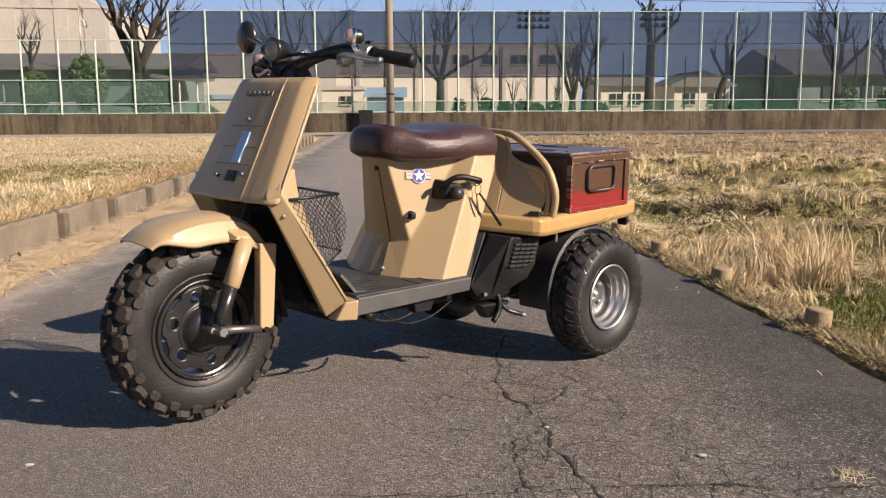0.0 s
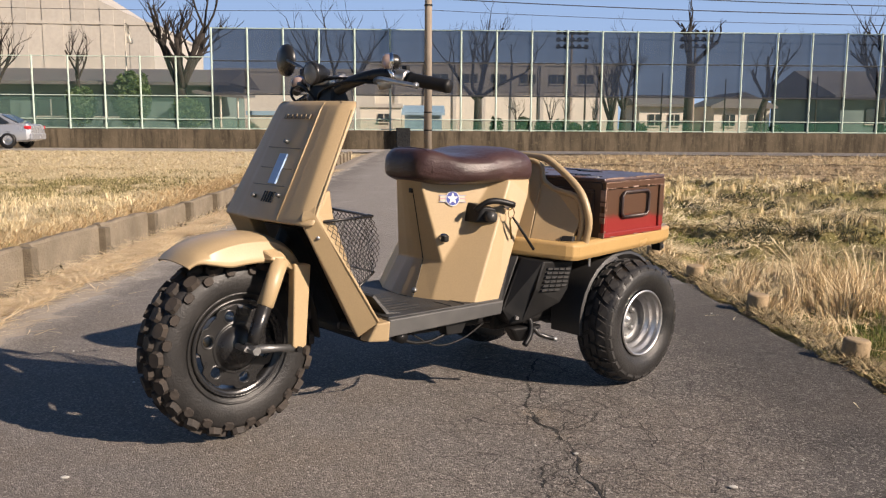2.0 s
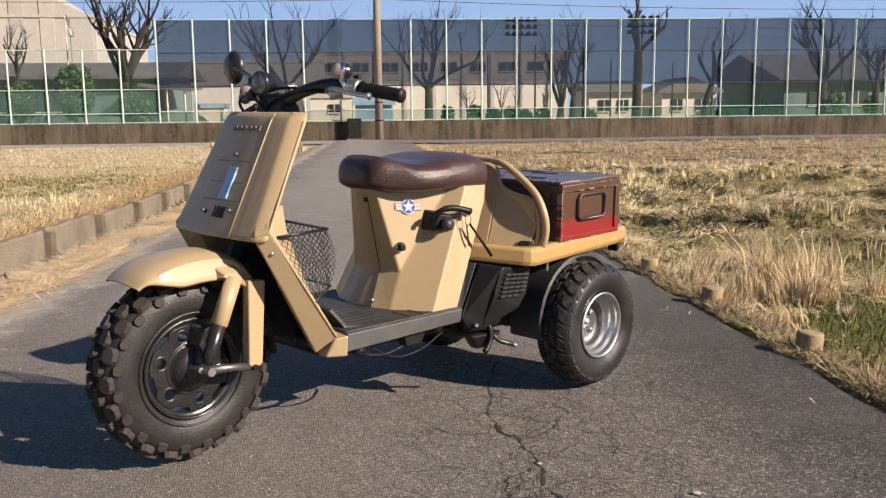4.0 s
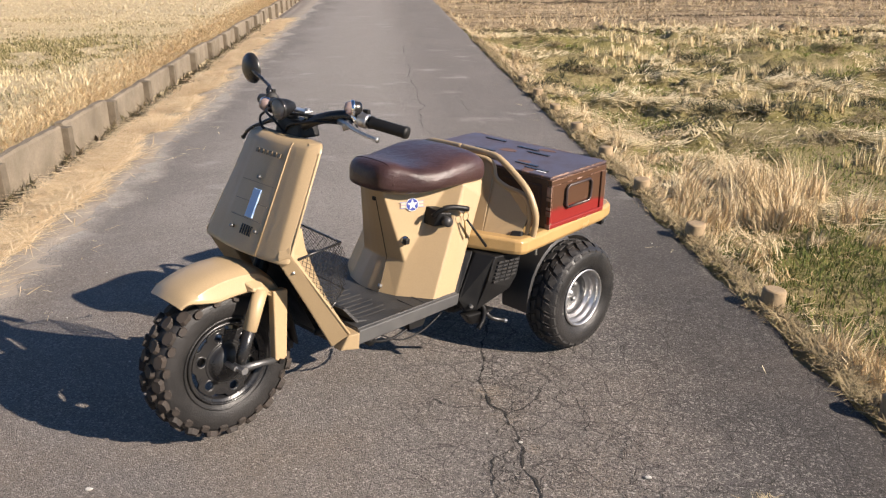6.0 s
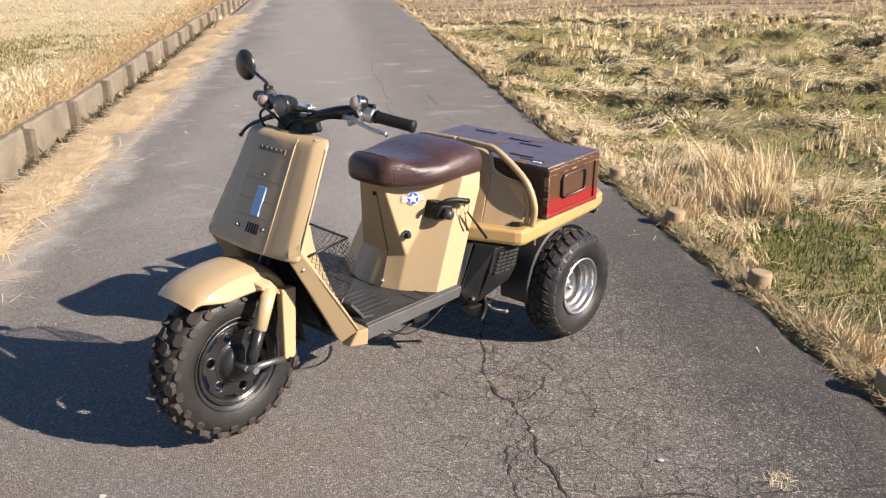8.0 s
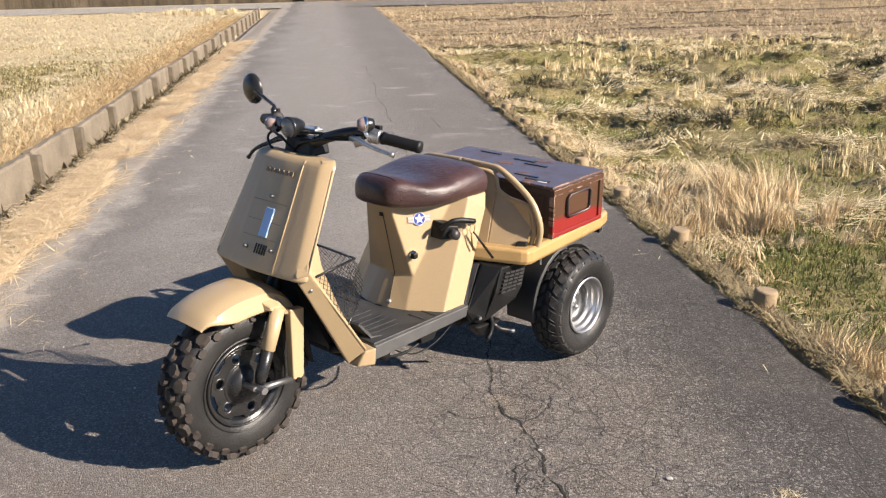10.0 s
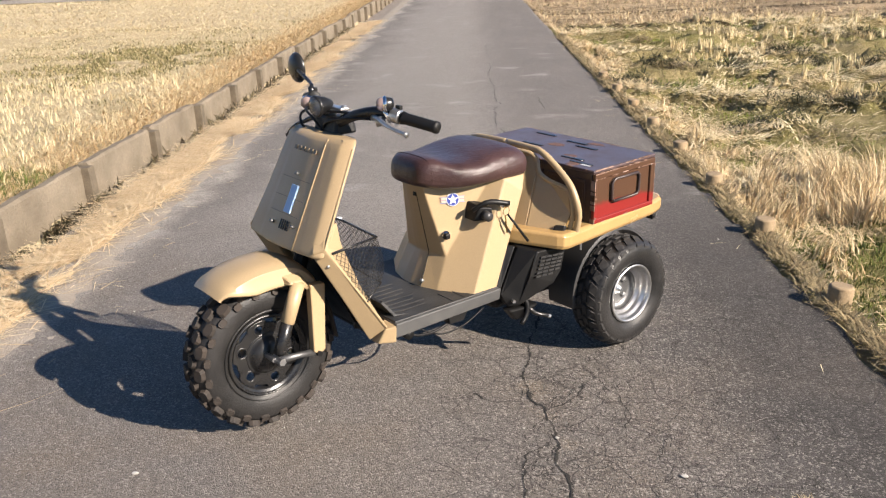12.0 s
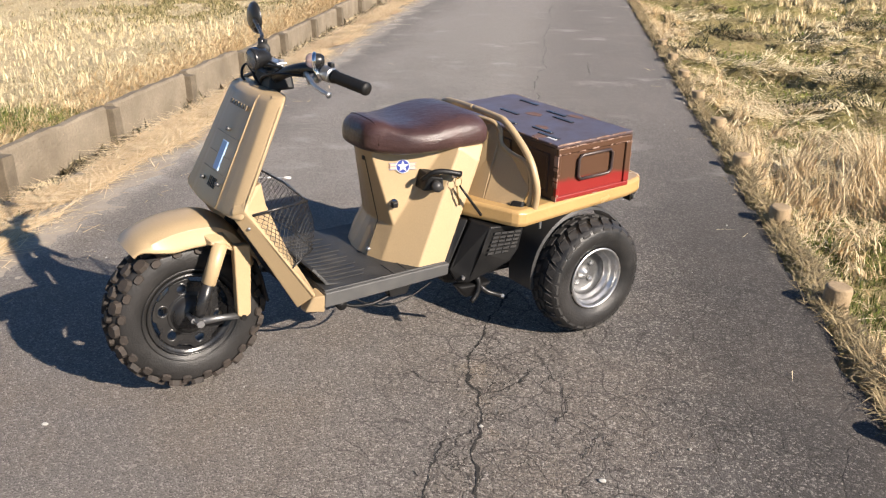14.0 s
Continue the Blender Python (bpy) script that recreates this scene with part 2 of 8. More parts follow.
TREAD = worn("dusty_rear_tread", (0.024, 0.023, 0.023), (0.044, 0.041, 0.038), (0.45, 0.7), 14, 160, 0.3, 0.002, spec=0.35)
LUG = worn("dusty_tyre_lug", (0.030, 0.027, 0.025), (0.055, 0.043, 0.035), (0.6, 0.85), 22, 160, 0.3, 0.002, spec=0.25)
FLOOR_RUBBER = worn("floor_rubber", (0.018, 0.0185, 0.019), (0.042, 0.041, 0.040), (0.5, 0.7), 12, 150, 0.3, 0.002)
GREY_TRIM = worn("grey_floor_edge", (0.065, 0.065, 0.066), (0.10, 0.098, 0.094), (0.5, 0.65), 14, 200, 0.15, 0.001)
CHROME, _, _ = material("chrome", 0.08, 1.0, (0.75, 0.75, 0.76))
ALLOY = worn("cast_alloy", (0.55, 0.55, 0.55), (0.38, 0.38, 0.38), (0.3, 0.45), 30, 200, 0.1, 0.001, metal=0.9)
STEEL = worn("polished_rim", (0.62, 0.62, 0.62), (0.45, 0.44, 0.43), (0.34, 0.48), 20, 200, 0.05, 0.001, metal=1.0)


def leather_material():
    m, nt, bs = material("maroon_leather", 0.33, 0, (0.05, 0.014, 0.016), 0.55)
    vec = coords(nt)
    coarse = noise_fac(nt, vec, 9, 4)
    nt.links.new(mixed(nt, coarse, (0.036, 0.019, 0.018), (0.062, 0.032, 0.030)), bs.inputs["Base Color"])
    crease = noise_fac(nt, coords(nt, (1, 1, 2.2)), 34, 5, 0.65, 0.3, 0.7)
    nt.links.new(scaled(nt, coarse, 0.12, 0.30), bs.inputs["Roughness"])
    bumped(nt, bs, crease, 0.26, 0.006)
    return m


LEATHER = leather_material()


def box_face_material():
    """Sprayed steel: red along the bottom, brown above, worn at random."""
    m, nt, bs = material("red_brown_spray", 0.38, 0, (0.3, 0.02, 0.02), 0.5)
    c = nt.nodes.new("ShaderNodeTexCoord")
    s = nt.nodes.new("ShaderNodeSeparateXYZ")
    nt.links.new(c.outputs["Object"], s.inputs[0])
    n = noise_fac(nt, c.outputs["Object"], 22, 4)
    h = nt.nodes.new("ShaderNodeMath")
    h.operation = "MULTIPLY_ADD"
    nt.links.new(n, h.inputs[0])
    h.inputs[1].default_value = 0.012
    nt.links.new(s.outputs[2], h.inputs[2])
    r = nt.nodes.new("ShaderNodeMapRange")
    r.interpolation_type = "SMOOTHSTEP"
    r.inputs[1].default_value, r.inputs[2].default_value = 0.522, 0.545
    nt.links.new(h.outputs[0], r.inputs[0])
    nt.links.new(mixed(nt, r.outputs[0], (0.21, 0.016, 0.014), (0.075, 0.036, 0.020)), bs.inputs["Base Color"])
    bumped(nt, bs, noise_fac(nt, c.outputs["Object"], 160, 3), 0.12, 0.001)
    return m


BOX_FACE = box_face_material()
BOX_DARK = worn("dark_brown_steel", (0.042, 0.030, 0.030), (0.065, 0.043, 0.036), (0.3, 0.45), 12, 200, 0.1, 0.001)
BOX_TOP = worn("plum_brown_steel", (0.075, 0.052, 0.058), (0.10, 0.07, 0.068), (0.28, 0.45), 9, 160, 0.12, 0.001)
RUST = worn("rusty_edge", (0.17, 0.075, 0.045), (0.36, 0.26, 0.21), (0.6, 0.8), 40, 200, 0.3, 0.002)
PATCH = worn("rubbed_primer", (0.22, 0.11, 0.065), (0.12, 0.07, 0.055), (0.5, 0.7), 30, 200, 0.2, 0.001)
WHITE_PAINT = worn("white_print", (0.70, 0.70, 0.69), (0.66, 0.66, 0.66), (0.4, 0.5), 30, 300, 0.02)
BLUE_PRINT = worn("blue_print", (0.035, 0.06, 0.30), (0.03, 0.05, 0.24), (0.4, 0.5), 30, 300, 0.02)
RED_PRINT = worn("faded_red_print", (0.45, 0.20, 0.25), (0.4, 0.2, 0.25), (0.4, 0.5), 30, 300, 0.02)
PLATE_BLUE = worn("pale_blue_plate", (0.30, 0.46, 0.72), (0.36, 0.51, 0.75), (0.35, 0.5), 40, 260, 0.1)
GREY_PAD = worn("letter_relief", (0.20, 0.15, 0.09), (0.16, 0.12, 0.07), (0.4, 0.5), 20, 200, 0.05)
AMBER, _, amber_b = material("amber_lens", 0.1, 0, (0.62, 0.46, 0.42), 0.6)
amber_b.inputs["Transmission Weight"].default_value = 0.6
LENS_GLASS, _, glass_b = material("lamp_glass", 0.04, 0, (0.95, 0.95, 0.95), 0.5)
glass_b.inputs["Transmission Weight"].default_value = 0.9
BRASS = worn("old_brass", (0.35, 0.24, 0.09), (0.2, 0.14, 0.06), (0.3, 0.45), 30, 200, 0.1, metal=0.9)
MIRROR, _, _ = material("mirror_glass", 0.02, 1.0, (0.85, 0.87, 0.9))
BAR_PRINT = worn("faded_bar_print", (0.54, 0.47, 0.37), (0.47, 0.40, 0.30), (0.4, 0.5), 30, 300, 0.02)
FADED_BLUE = worn("faded_blue_print", (0.25, 0.28, 0.45), (0.22, 0.25, 0.4), (0.4, 0.5), 30, 300, 0.02)
GUARD_PLASTIC = worn("grey_black_plastic", (0.030, 0.030, 0.031), (0.048, 0.046, 0.044), (0.35, 0.5), 9, 240, 0.12, 0.001)
DARK_STEEL = worn("dull_hub_steel", (0.20, 0.20, 0.20), (0.12, 0.12, 0.12), (0.4, 0.55), 20, 200, 0.1, 0.001, metal=0.8)


# ---- mesh tools ----
def part(name, bm, mat, parent=None, label="", smooth=False, bevel=0.0, segments=2, angle=35):
    """Links a bmesh as one object, as a part of parent."""
    me = bpy.data.meshes.new(name)
    bm.normal_update()
    bm.to_mesh(me)
    bm.free()
    me.materials.append(mat)
    if smooth:
        me.polygons.foreach_set("use_smooth", [True] * len(me.polygons))
    ob = new(name, me)
    if parent is not None:
        ob.parent = parent
    if label:
        ob["label"] = label
    if bevel:
        b = ob.modifiers.new("bevel", "BEVEL")
        b.width, b.segments, b.limit_method, b.angle_limit = bevel, segments, "ANGLE", radians(angle)
        if smooth:
            b.harden_normals = True
    return ob


def empty(name, m, label, category, group="", kind=""):
    ob = new(name)
    ob.empty_display_size = 0.2
    ob.matrix_world = m
    return tagged(ob, label, category, group, kind)


def box(x0, x1, y0, y1, z0, z1, bm=None, m=None):
    bm = bm or bmesh.new()
    vs = [bm.verts.new((x, y, z)) for z in (z0, z1) for x, y in ((x0, y0), (x1, y0), (x1, y1), (x0, y1))]
    for f in ((3, 2, 1, 0), (4, 5, 6, 7), (0, 1, 5, 4), (1, 2, 6, 5), (2, 3, 7, 6), (3, 0, 4, 7)):
        bm.faces.new([vs[i] for i in f])
    if m is not None:
        bmesh.ops.transform(bm, matrix=m, verts=vs)
    return bm


def loft(loops, bm=None, closed=True, caps=True):
    """Skins equal loops of points."""
    bm = bm or bmesh.new()
    rings = [[bm.verts.new(p) for p in lp] for lp in loops]
    n = len(rings[0])
    for a, b in zip(rings, rings[1:]):
        for i in range(n if closed else n - 1):
            j = (i + 1) % n
            bm.faces.new((a[i], a[j], b[j], b[i]))
    if caps and closed:
        bm.faces.new(rings[0][::-1])
        bm.faces.new(rings[-1])
    bmesh.ops.recalc_face_normals(bm, faces=bm.faces)
    return bm


def prism(profile, y0, y1, bm=None):
    """A profile in x and z, drawn out from y0 to y1."""
    return loft([[(x, y0, z) for x, z in profile], [(x, y1, z) for x, z in profile]], bm)


def tube(path, r, n=10, bm=None, caps=True):
    """A round bar along a path; r is one radius or one per point."""
    bm = bm or bmesh.new()
    pts = [Vector(p) for p in path]
    rs = r if isinstance(r, (list, tuple)) else [r] * len(pts)
    up = None
    rings = []
    for i, p in enumerate(pts):
        d = (pts[min(i + 1, len(pts) - 1)] - pts[max(i - 1, 0)]).normalized()
        if up is None:
            up = d.orthogonal().normalized()
        up = (up - d * up.dot(d))
        up = up.normalized() if up.length > 1e-6 else d.orthogonal().normalized()
        side = d.cross(up)
        rings.append([bm.verts.new(p + (up * math.cos(a) + side * math.sin(a)) * rs[i]) for a in [2 * math.pi * k / n for k in range(n)]])
    for a, b in zip(rings, rings[1:]):
        for k in range(n):
            bm.faces.new((a[k], a[(k + 1) % n], b[(k + 1) % n], b[k]))
    if caps:
        bm.faces.new(rings[0][::-1])
        bm.faces.new(rings[-1])
    return bm


def curve_points(pts, steps=6):
    """A smooth path through points (Catmull-Rom)."""
    ps = [Vector(p) for p in pts]
    out = []
    for i in range(len(ps) - 1):
        a, b, c, d = ps[max(i - 1, 0)], ps[i], ps[i + 1], ps[min(i + 2, len(ps) - 1)]
        for k in range(steps):
            t = k / steps
            out.append(0.5 * ((2 * b) + (c - a) * t + (2 * a - 5 * b + 4 * c - d) * t * t + (3 * b - a - 3 * c + d) * t ** 3))
    return out + [ps[-1]]


def lathe(profile, n=48, centre=(0, 0, 0), bm=None):
    """Turns (radius, y) points round the y axis through centre."""
    bm = bm or bmesh.new()
    cx, cy, cz = centre
    rings = []
    for r, y in profile:
        if r < 1e-6:
            rings.append([bm.verts.new((cx, cy + y, cz))])
        else:
            rings.append([bm.verts.new((cx + r * math.cos(2 * math.pi * k / n), cy + y, cz + r * math.sin(2 * math.pi * k / n))) for k in range(n)])
    for a, b in zip(rings, rings[1:]):
        for k in range(n):
            j = (k + 1) % n
            if len(a) == 1 and len(b) > 1:
                bm.faces.new((a[0], b[j], b[k]))
            elif len(b) == 1 and len(a) > 1:
                bm.faces.new((a[k], a[j], b[0]))
            elif len(a) > 1:
                bm.faces.new((a[k], a[j], b[j], b[k]))
    bmesh.ops.recalc_face_normals(bm, faces=bm.faces)
    return bm


def plate(outlines, thick, bevel=0.0, m=None):
    """A flat plate in x and y, with holes (every outline after the first lies inside it)."""
    cu = bpy.data.curves.new("outline", "CURVE")
    cu.dimensions, cu.fill_mode, cu.extrude, cu.bevel_depth, cu.bevel_resolution = "2D", "BOTH", thick / 2, bevel, 1
    for line in outlines:
        sp = cu.splines.new("POLY")
        sp.points.add(len(line) - 1)
        for p, (x, y) in zip(sp.points, line):
            p.co = (x, y, 0, 1)
        sp.use_cyclic_u = True
    ob = bpy.data.objects.new("outline", cu)
    me = bpy.data.meshes.new_from_object(ob)
    bm = bmesh.new()
    bm.from_mesh(me)
    bmesh.ops.remove_doubles(bm, verts=bm.verts, dist=1e-5)
    bpy.data.objects.remove(ob), bpy.data.curves.remove(cu), bpy.data.meshes.remove(me)
    if m is not None:
        bmesh.ops.transform(bm, matrix=m, verts=bm.verts)
    return bm


def ring(cx, cy, r, n=24, start=0.0):
    return [(cx + r * math.cos(start + 2 * math.pi * k / n), cy + r * math.sin(start + 2 * math.pi * k / n)) for k in range(n)]


def cylinder(p, q, r, n=16, bm=None):
    return tube([p, q], r, n, bm)


def basis(origin, ex, ey):
    """A pose whose x and y axes are given."""
    ex = Vector(ex).normalized()
    ey = Vector(ey)
    ey = (ey - ex * ex.dot(ey)).normalized()
    ez = ex.cross(ey)
    m = Matrix((ex, ey, ez)).transposed().to_4x4()
    m.translation = Vector(origin)
    return m


# ---- ground: a crowned farm lane between rice fields, along r, across s ----


def field_material():
    """Soil, moss and fallen straw in patches; object space is the lane's."""
    m, nt, bs = material("field_litter", 0.95, 0, (0.2, 0.16, 0.09), 0.1)
    vec = coords(nt)
    sep = nt.nodes.new("ShaderNodeSeparateXYZ")
    nt.links.new(vec, sep.inputs[0])
    left = nt.nodes.new("ShaderNodeMapRange")
    left.inputs[1].default_value, left.inputs[2].default_value = -1.8, -2.4
    nt.links.new(sep.outputs[0], left.inputs[0])
    c = noise_fac(nt, vec, 0.55, 4, 0.6, 0.40, 0.62)
    base = mixed(nt, c, (0.26, 0.21, 0.095), (0.19, 0.18, 0.05))
    d = noise_fac(nt, coords(nt, (0.5, 1.6, 1)), 1.9, 5, 0.65, 0.45, 0.66)
    base = mixed(nt, scaled(nt, d, 0.6), base, (0.36, 0.285, 0.17))
    clod = noise_fac(nt, vec, 5.5, 6, 0.7, 0.54, 0.70)
    base = mixed(nt, scaled(nt, clod, 0.8), base, (0.05, 0.042, 0.022))
    straw = noise_fac(nt, coords(nt, (14, 70, 1)), 1.0, 4, 0.7, 0.42, 0.7)
    base = mixed(nt, scaled(nt, straw, 0.55), base, (0.48, 0.385, 0.23))
    # the far strip was ploughed: brown clods with broken stalks, in rows across
    far = nt.nodes.new("ShaderNodeMapRange")
    far.inputs[1].default_value, far.inputs[2].default_value = 17.1, 17.5
    nt.links.new(sep.outputs[1], far.inputs[0])
    rows = noise_fac(nt, coords(nt, (0.25, 2.6, 1)), 1.0, 5, 0.7, 0.40, 0.62)
    brown = mixed(nt, rows, (0.13, 0.088, 0.050), (0.42, 0.315, 0.195))
    brown = mixed(nt, scaled(nt, noise_fac(nt, vec, 9, 5, 0.75, 0.42, 0.62), 0.6), brown, (0.52, 0.41, 0.27))
    base = mixed(nt, far.outputs[0], base, brown)
    for centre, half in ((16.9, 0.34), (21.5, 0.5), (27.0, 0.8)):      # open furrows, dark moist soil
        wob = nt.nodes.new("ShaderNodeMath")
        wob.operation = "MULTIPLY_ADD"
        nt.links.new(noise_fac(nt, coords(nt, (0.6, 1.2, 1)), 1.0, 5, 0.75, 0.2, 0.8), wob.inputs[0])
        wob.inputs[1].default_value = half * 0.9
        nt.links.new(sep.outputs[1], wob.inputs[2])
        dist = nt.nodes.new("ShaderNodeMath")
        dist.operation = "COMPARE"
        dist.inputs[1].default_value, dist.inputs[2].default_value = centre + half * 0.45, half * 0.6
        nt.links.new(wob.outputs[0], dist.inputs[0])
        base = mixed(nt, scaled(nt, dist.outputs[0], 0.85), base, (0.075, 0.052, 0.030))
    # the field on the left lies under bleached straw
    base = mixed(nt, scaled(nt, left.outputs[0], 0.82), base, (0.56, 0.465, 0.305))
    nt.links.new(base, bs.inputs["Base Color"])
    bumped(nt, bs, noise_fac(nt, vec, 14, 6, 0.75, 0.2, 0.8), 0.9, 0.05)
    return m


FIELD = field_material()
LANE = pose(0, 0, 0, 0, 0, 7.4)
LANE_L, LANE_R, KERB, ROAD_END, WALL_R = -1.42, 1.80, -2.40, 34.5, 41.3


def along(r):
    return -0.012 * (r - 2.8) if r < 9 else -0.0744 - 0.0035 * (min(r, 60) - 9)


def lane_z(s, r):
    s = max(-2.4, min(2.4, s))
    return -0.018 - 0.020 * (math.sqrt((s + 0.3) ** 2 + 0.16) - 0.4) + along(r)


def smooth(a, b, x):
    t = max(0.0, min(1.0, (x - a) / (b - a)))
    return t * t * (3 - 2 * t)


def bumps(s, r, size, seed=0.0):
    return noise.noise(Vector((s / size, r / size, seed)))


def lump(s, r):
    """Where the straw lies in clumps (1) or the soil shows between them (0)."""
    n = noise.noise(Vector((s / 1.15, r / 0.75, 5.0))) + 0.45 * noise.noise(Vector((s / 0.30, r / 0.22, 15.0)))
    return smooth(0.02, 0.24, n)


def mounds(s, r):
    """Straw clumps with steep sides, low ruts and clods of the harvested field."""
    far = (1 - 0.6 * smooth(17, 20, r)) * (0.5 + 0.5 * smooth(5.5, 9.0, r)) * smooth(-4, -1, r)
    return (0.13 * lump(s, r) * (0.6 + 0.8 * abs(bumps(s, r, 0.9, 4))) + 0.05 * bumps(s, r, 0.16, 2) * (0.4 + lump(s, r))) * far + 0.05 * bumps(s, r, 3.5, 9) * smooth(-6, -2, r)


def field_z(s, r):
    """Height of the soil anywhere."""
    z = lane_z(s, r) - 0.03
    end = 1 - smooth(32.5, 34.0, r)
    if s > LANE_R:
        k = smooth(LANE_R, LANE_R + 0.35, s) * end
        z += k * (-0.13 + mounds(s, r)) + 0.022 * smooth(LANE_R - 0.1, LANE_R - 0.02, s) * end
    if s < LANE_L:
        z -= 0.36 * smooth(LANE_L + 0.05, KERB + 0.15, s) * end if s > KERB else 0.13 * end
    if s < KERB - 0.05:
        k = smooth(KERB - 0.05, KERB - 0.09, s) * end
        z += k * (0.205 + 0.03 * bumps(s, r, 1.3, 3) + 0.02 * bumps(s, r, 0.4, 7))
    return z


def steps(stops):
    out = []
    for (a, b, d) in stops:
        n = max(1, round((b - a) / d))
        out += [a + (b - a) * i / n for i in range(n)]
    return out + [stops[-1][1]]


def sheet(name, ss, rs, zf, mat, label, lift=0.0):
    bm = bmesh.new()
    grid = [[bm.verts.new((s, r, zf(s, r) + lift)) for s in ss] for r in rs]
    for a, b in zip(grid, grid[1:]):
        for i in range(len(ss) - 1):
            bm.faces.new((a[i], a[i + 1], b[i + 1], b[i]))
    ob = part(name, bm, mat, None, "", True)
    ob.matrix_world = LANE
    return tagged(ob, label, name, kind="structure")


sheet("ground", steps([(-900, -60, 120), (-60, -12, 4), (-12, -2.4, 0.12), (-2.4, -2.2, 0.02), (-2.2, -1.4, 0.04), (-1.4, 1.7, 0.4), (1.7, 2.2, 0.05), (2.2, 9, 0.07), (9, 15, 0.14), (15, 60, 4), (60, 900, 120)]),
      steps([(-300, -20, 40), (-20, -4, 1), (-4, 1, 0.14), (1, 12, 0.07), (12, 19, 0.11), (19, 34, 0.3), (34, 60, 4), (60, 900, 120)]), field_z, FIELD,
      "brown field soil under dry straw and grass")
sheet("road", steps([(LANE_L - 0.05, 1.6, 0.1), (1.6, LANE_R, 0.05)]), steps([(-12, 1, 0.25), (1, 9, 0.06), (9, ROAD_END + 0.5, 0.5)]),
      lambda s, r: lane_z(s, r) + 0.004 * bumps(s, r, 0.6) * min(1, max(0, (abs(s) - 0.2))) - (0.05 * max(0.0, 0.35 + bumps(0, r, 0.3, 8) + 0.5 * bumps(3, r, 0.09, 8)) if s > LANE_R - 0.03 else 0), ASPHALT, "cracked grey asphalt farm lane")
sheet("cross_road", steps([(-120, 120, 4)]), steps([(ROAD_END, 39.6, 1)]), lambda s, r: field_z(s, r) + 0.035, ASPHALT, "grey asphalt cross road beyond the fields")
def verge_z(s, r):
    """Dirt banked against the kerb, sinking away from the asphalt."""
    t = smooth(LANE_L + 0.06, KERB, s)
    rough = 0.010 * bumps(s, r, 0.12) + 0.012 * bumps(s, r, 0.35, 4)
    return lane_z(s, r) + 0.008 * bumps(0, r, 0.15, 6) - 0.004 - 0.02 * smooth(LANE_L - 0.02, KERB + 0.50, s) - 0.04 * smooth(LANE_L - 0.20, KERB + 0.42, s) - 0.19 * smooth(KERB + 0.42 + 0.06 * bumps(0, r, 0.5, 12), KERB + 0.20, s) + rough * (0.25 + t) + 0.010 * smooth(LANE_L + 0.03, LANE_L - 0.12, s) * smooth(KERB, LANE_L - 0.2, s)


sheet("verge", steps([(KERB - 0.02, LANE_L + 0.10, 0.04)]), steps([(-12, -2, 0.4), (-2, 14, 0.06), (14, ROAD_END, 0.4)]),
      verge_z, SAND, "sandy verge strip along the kerb")


# ---- the three-wheeled scooter: x to its rear, y to its right, z up, from under the front axle ----
TRIKE = Matrix(((0.6689, -0.7429, 0.0275, -0.600), (0.7429, 0.6693, 0.0124, 2.290), (-0.0276, 0.0122, 0.9995, 0.038), (0, 0, 0, 1)))
trike = empty("three_wheeled_scooter", TRIKE, "tan three-wheeled utility scooter with maroon seat on the lane", "scooter")


def P(name, bm, mat, label="", smooth=False, bevel=0.0, parent=None, **k):
    return part(name, bm, mat, parent or trike, label, smooth, bevel, **k)


def side(pts):
    """The same points on the other side."""
    return [(x, -y, z) for x, y, z in pts]


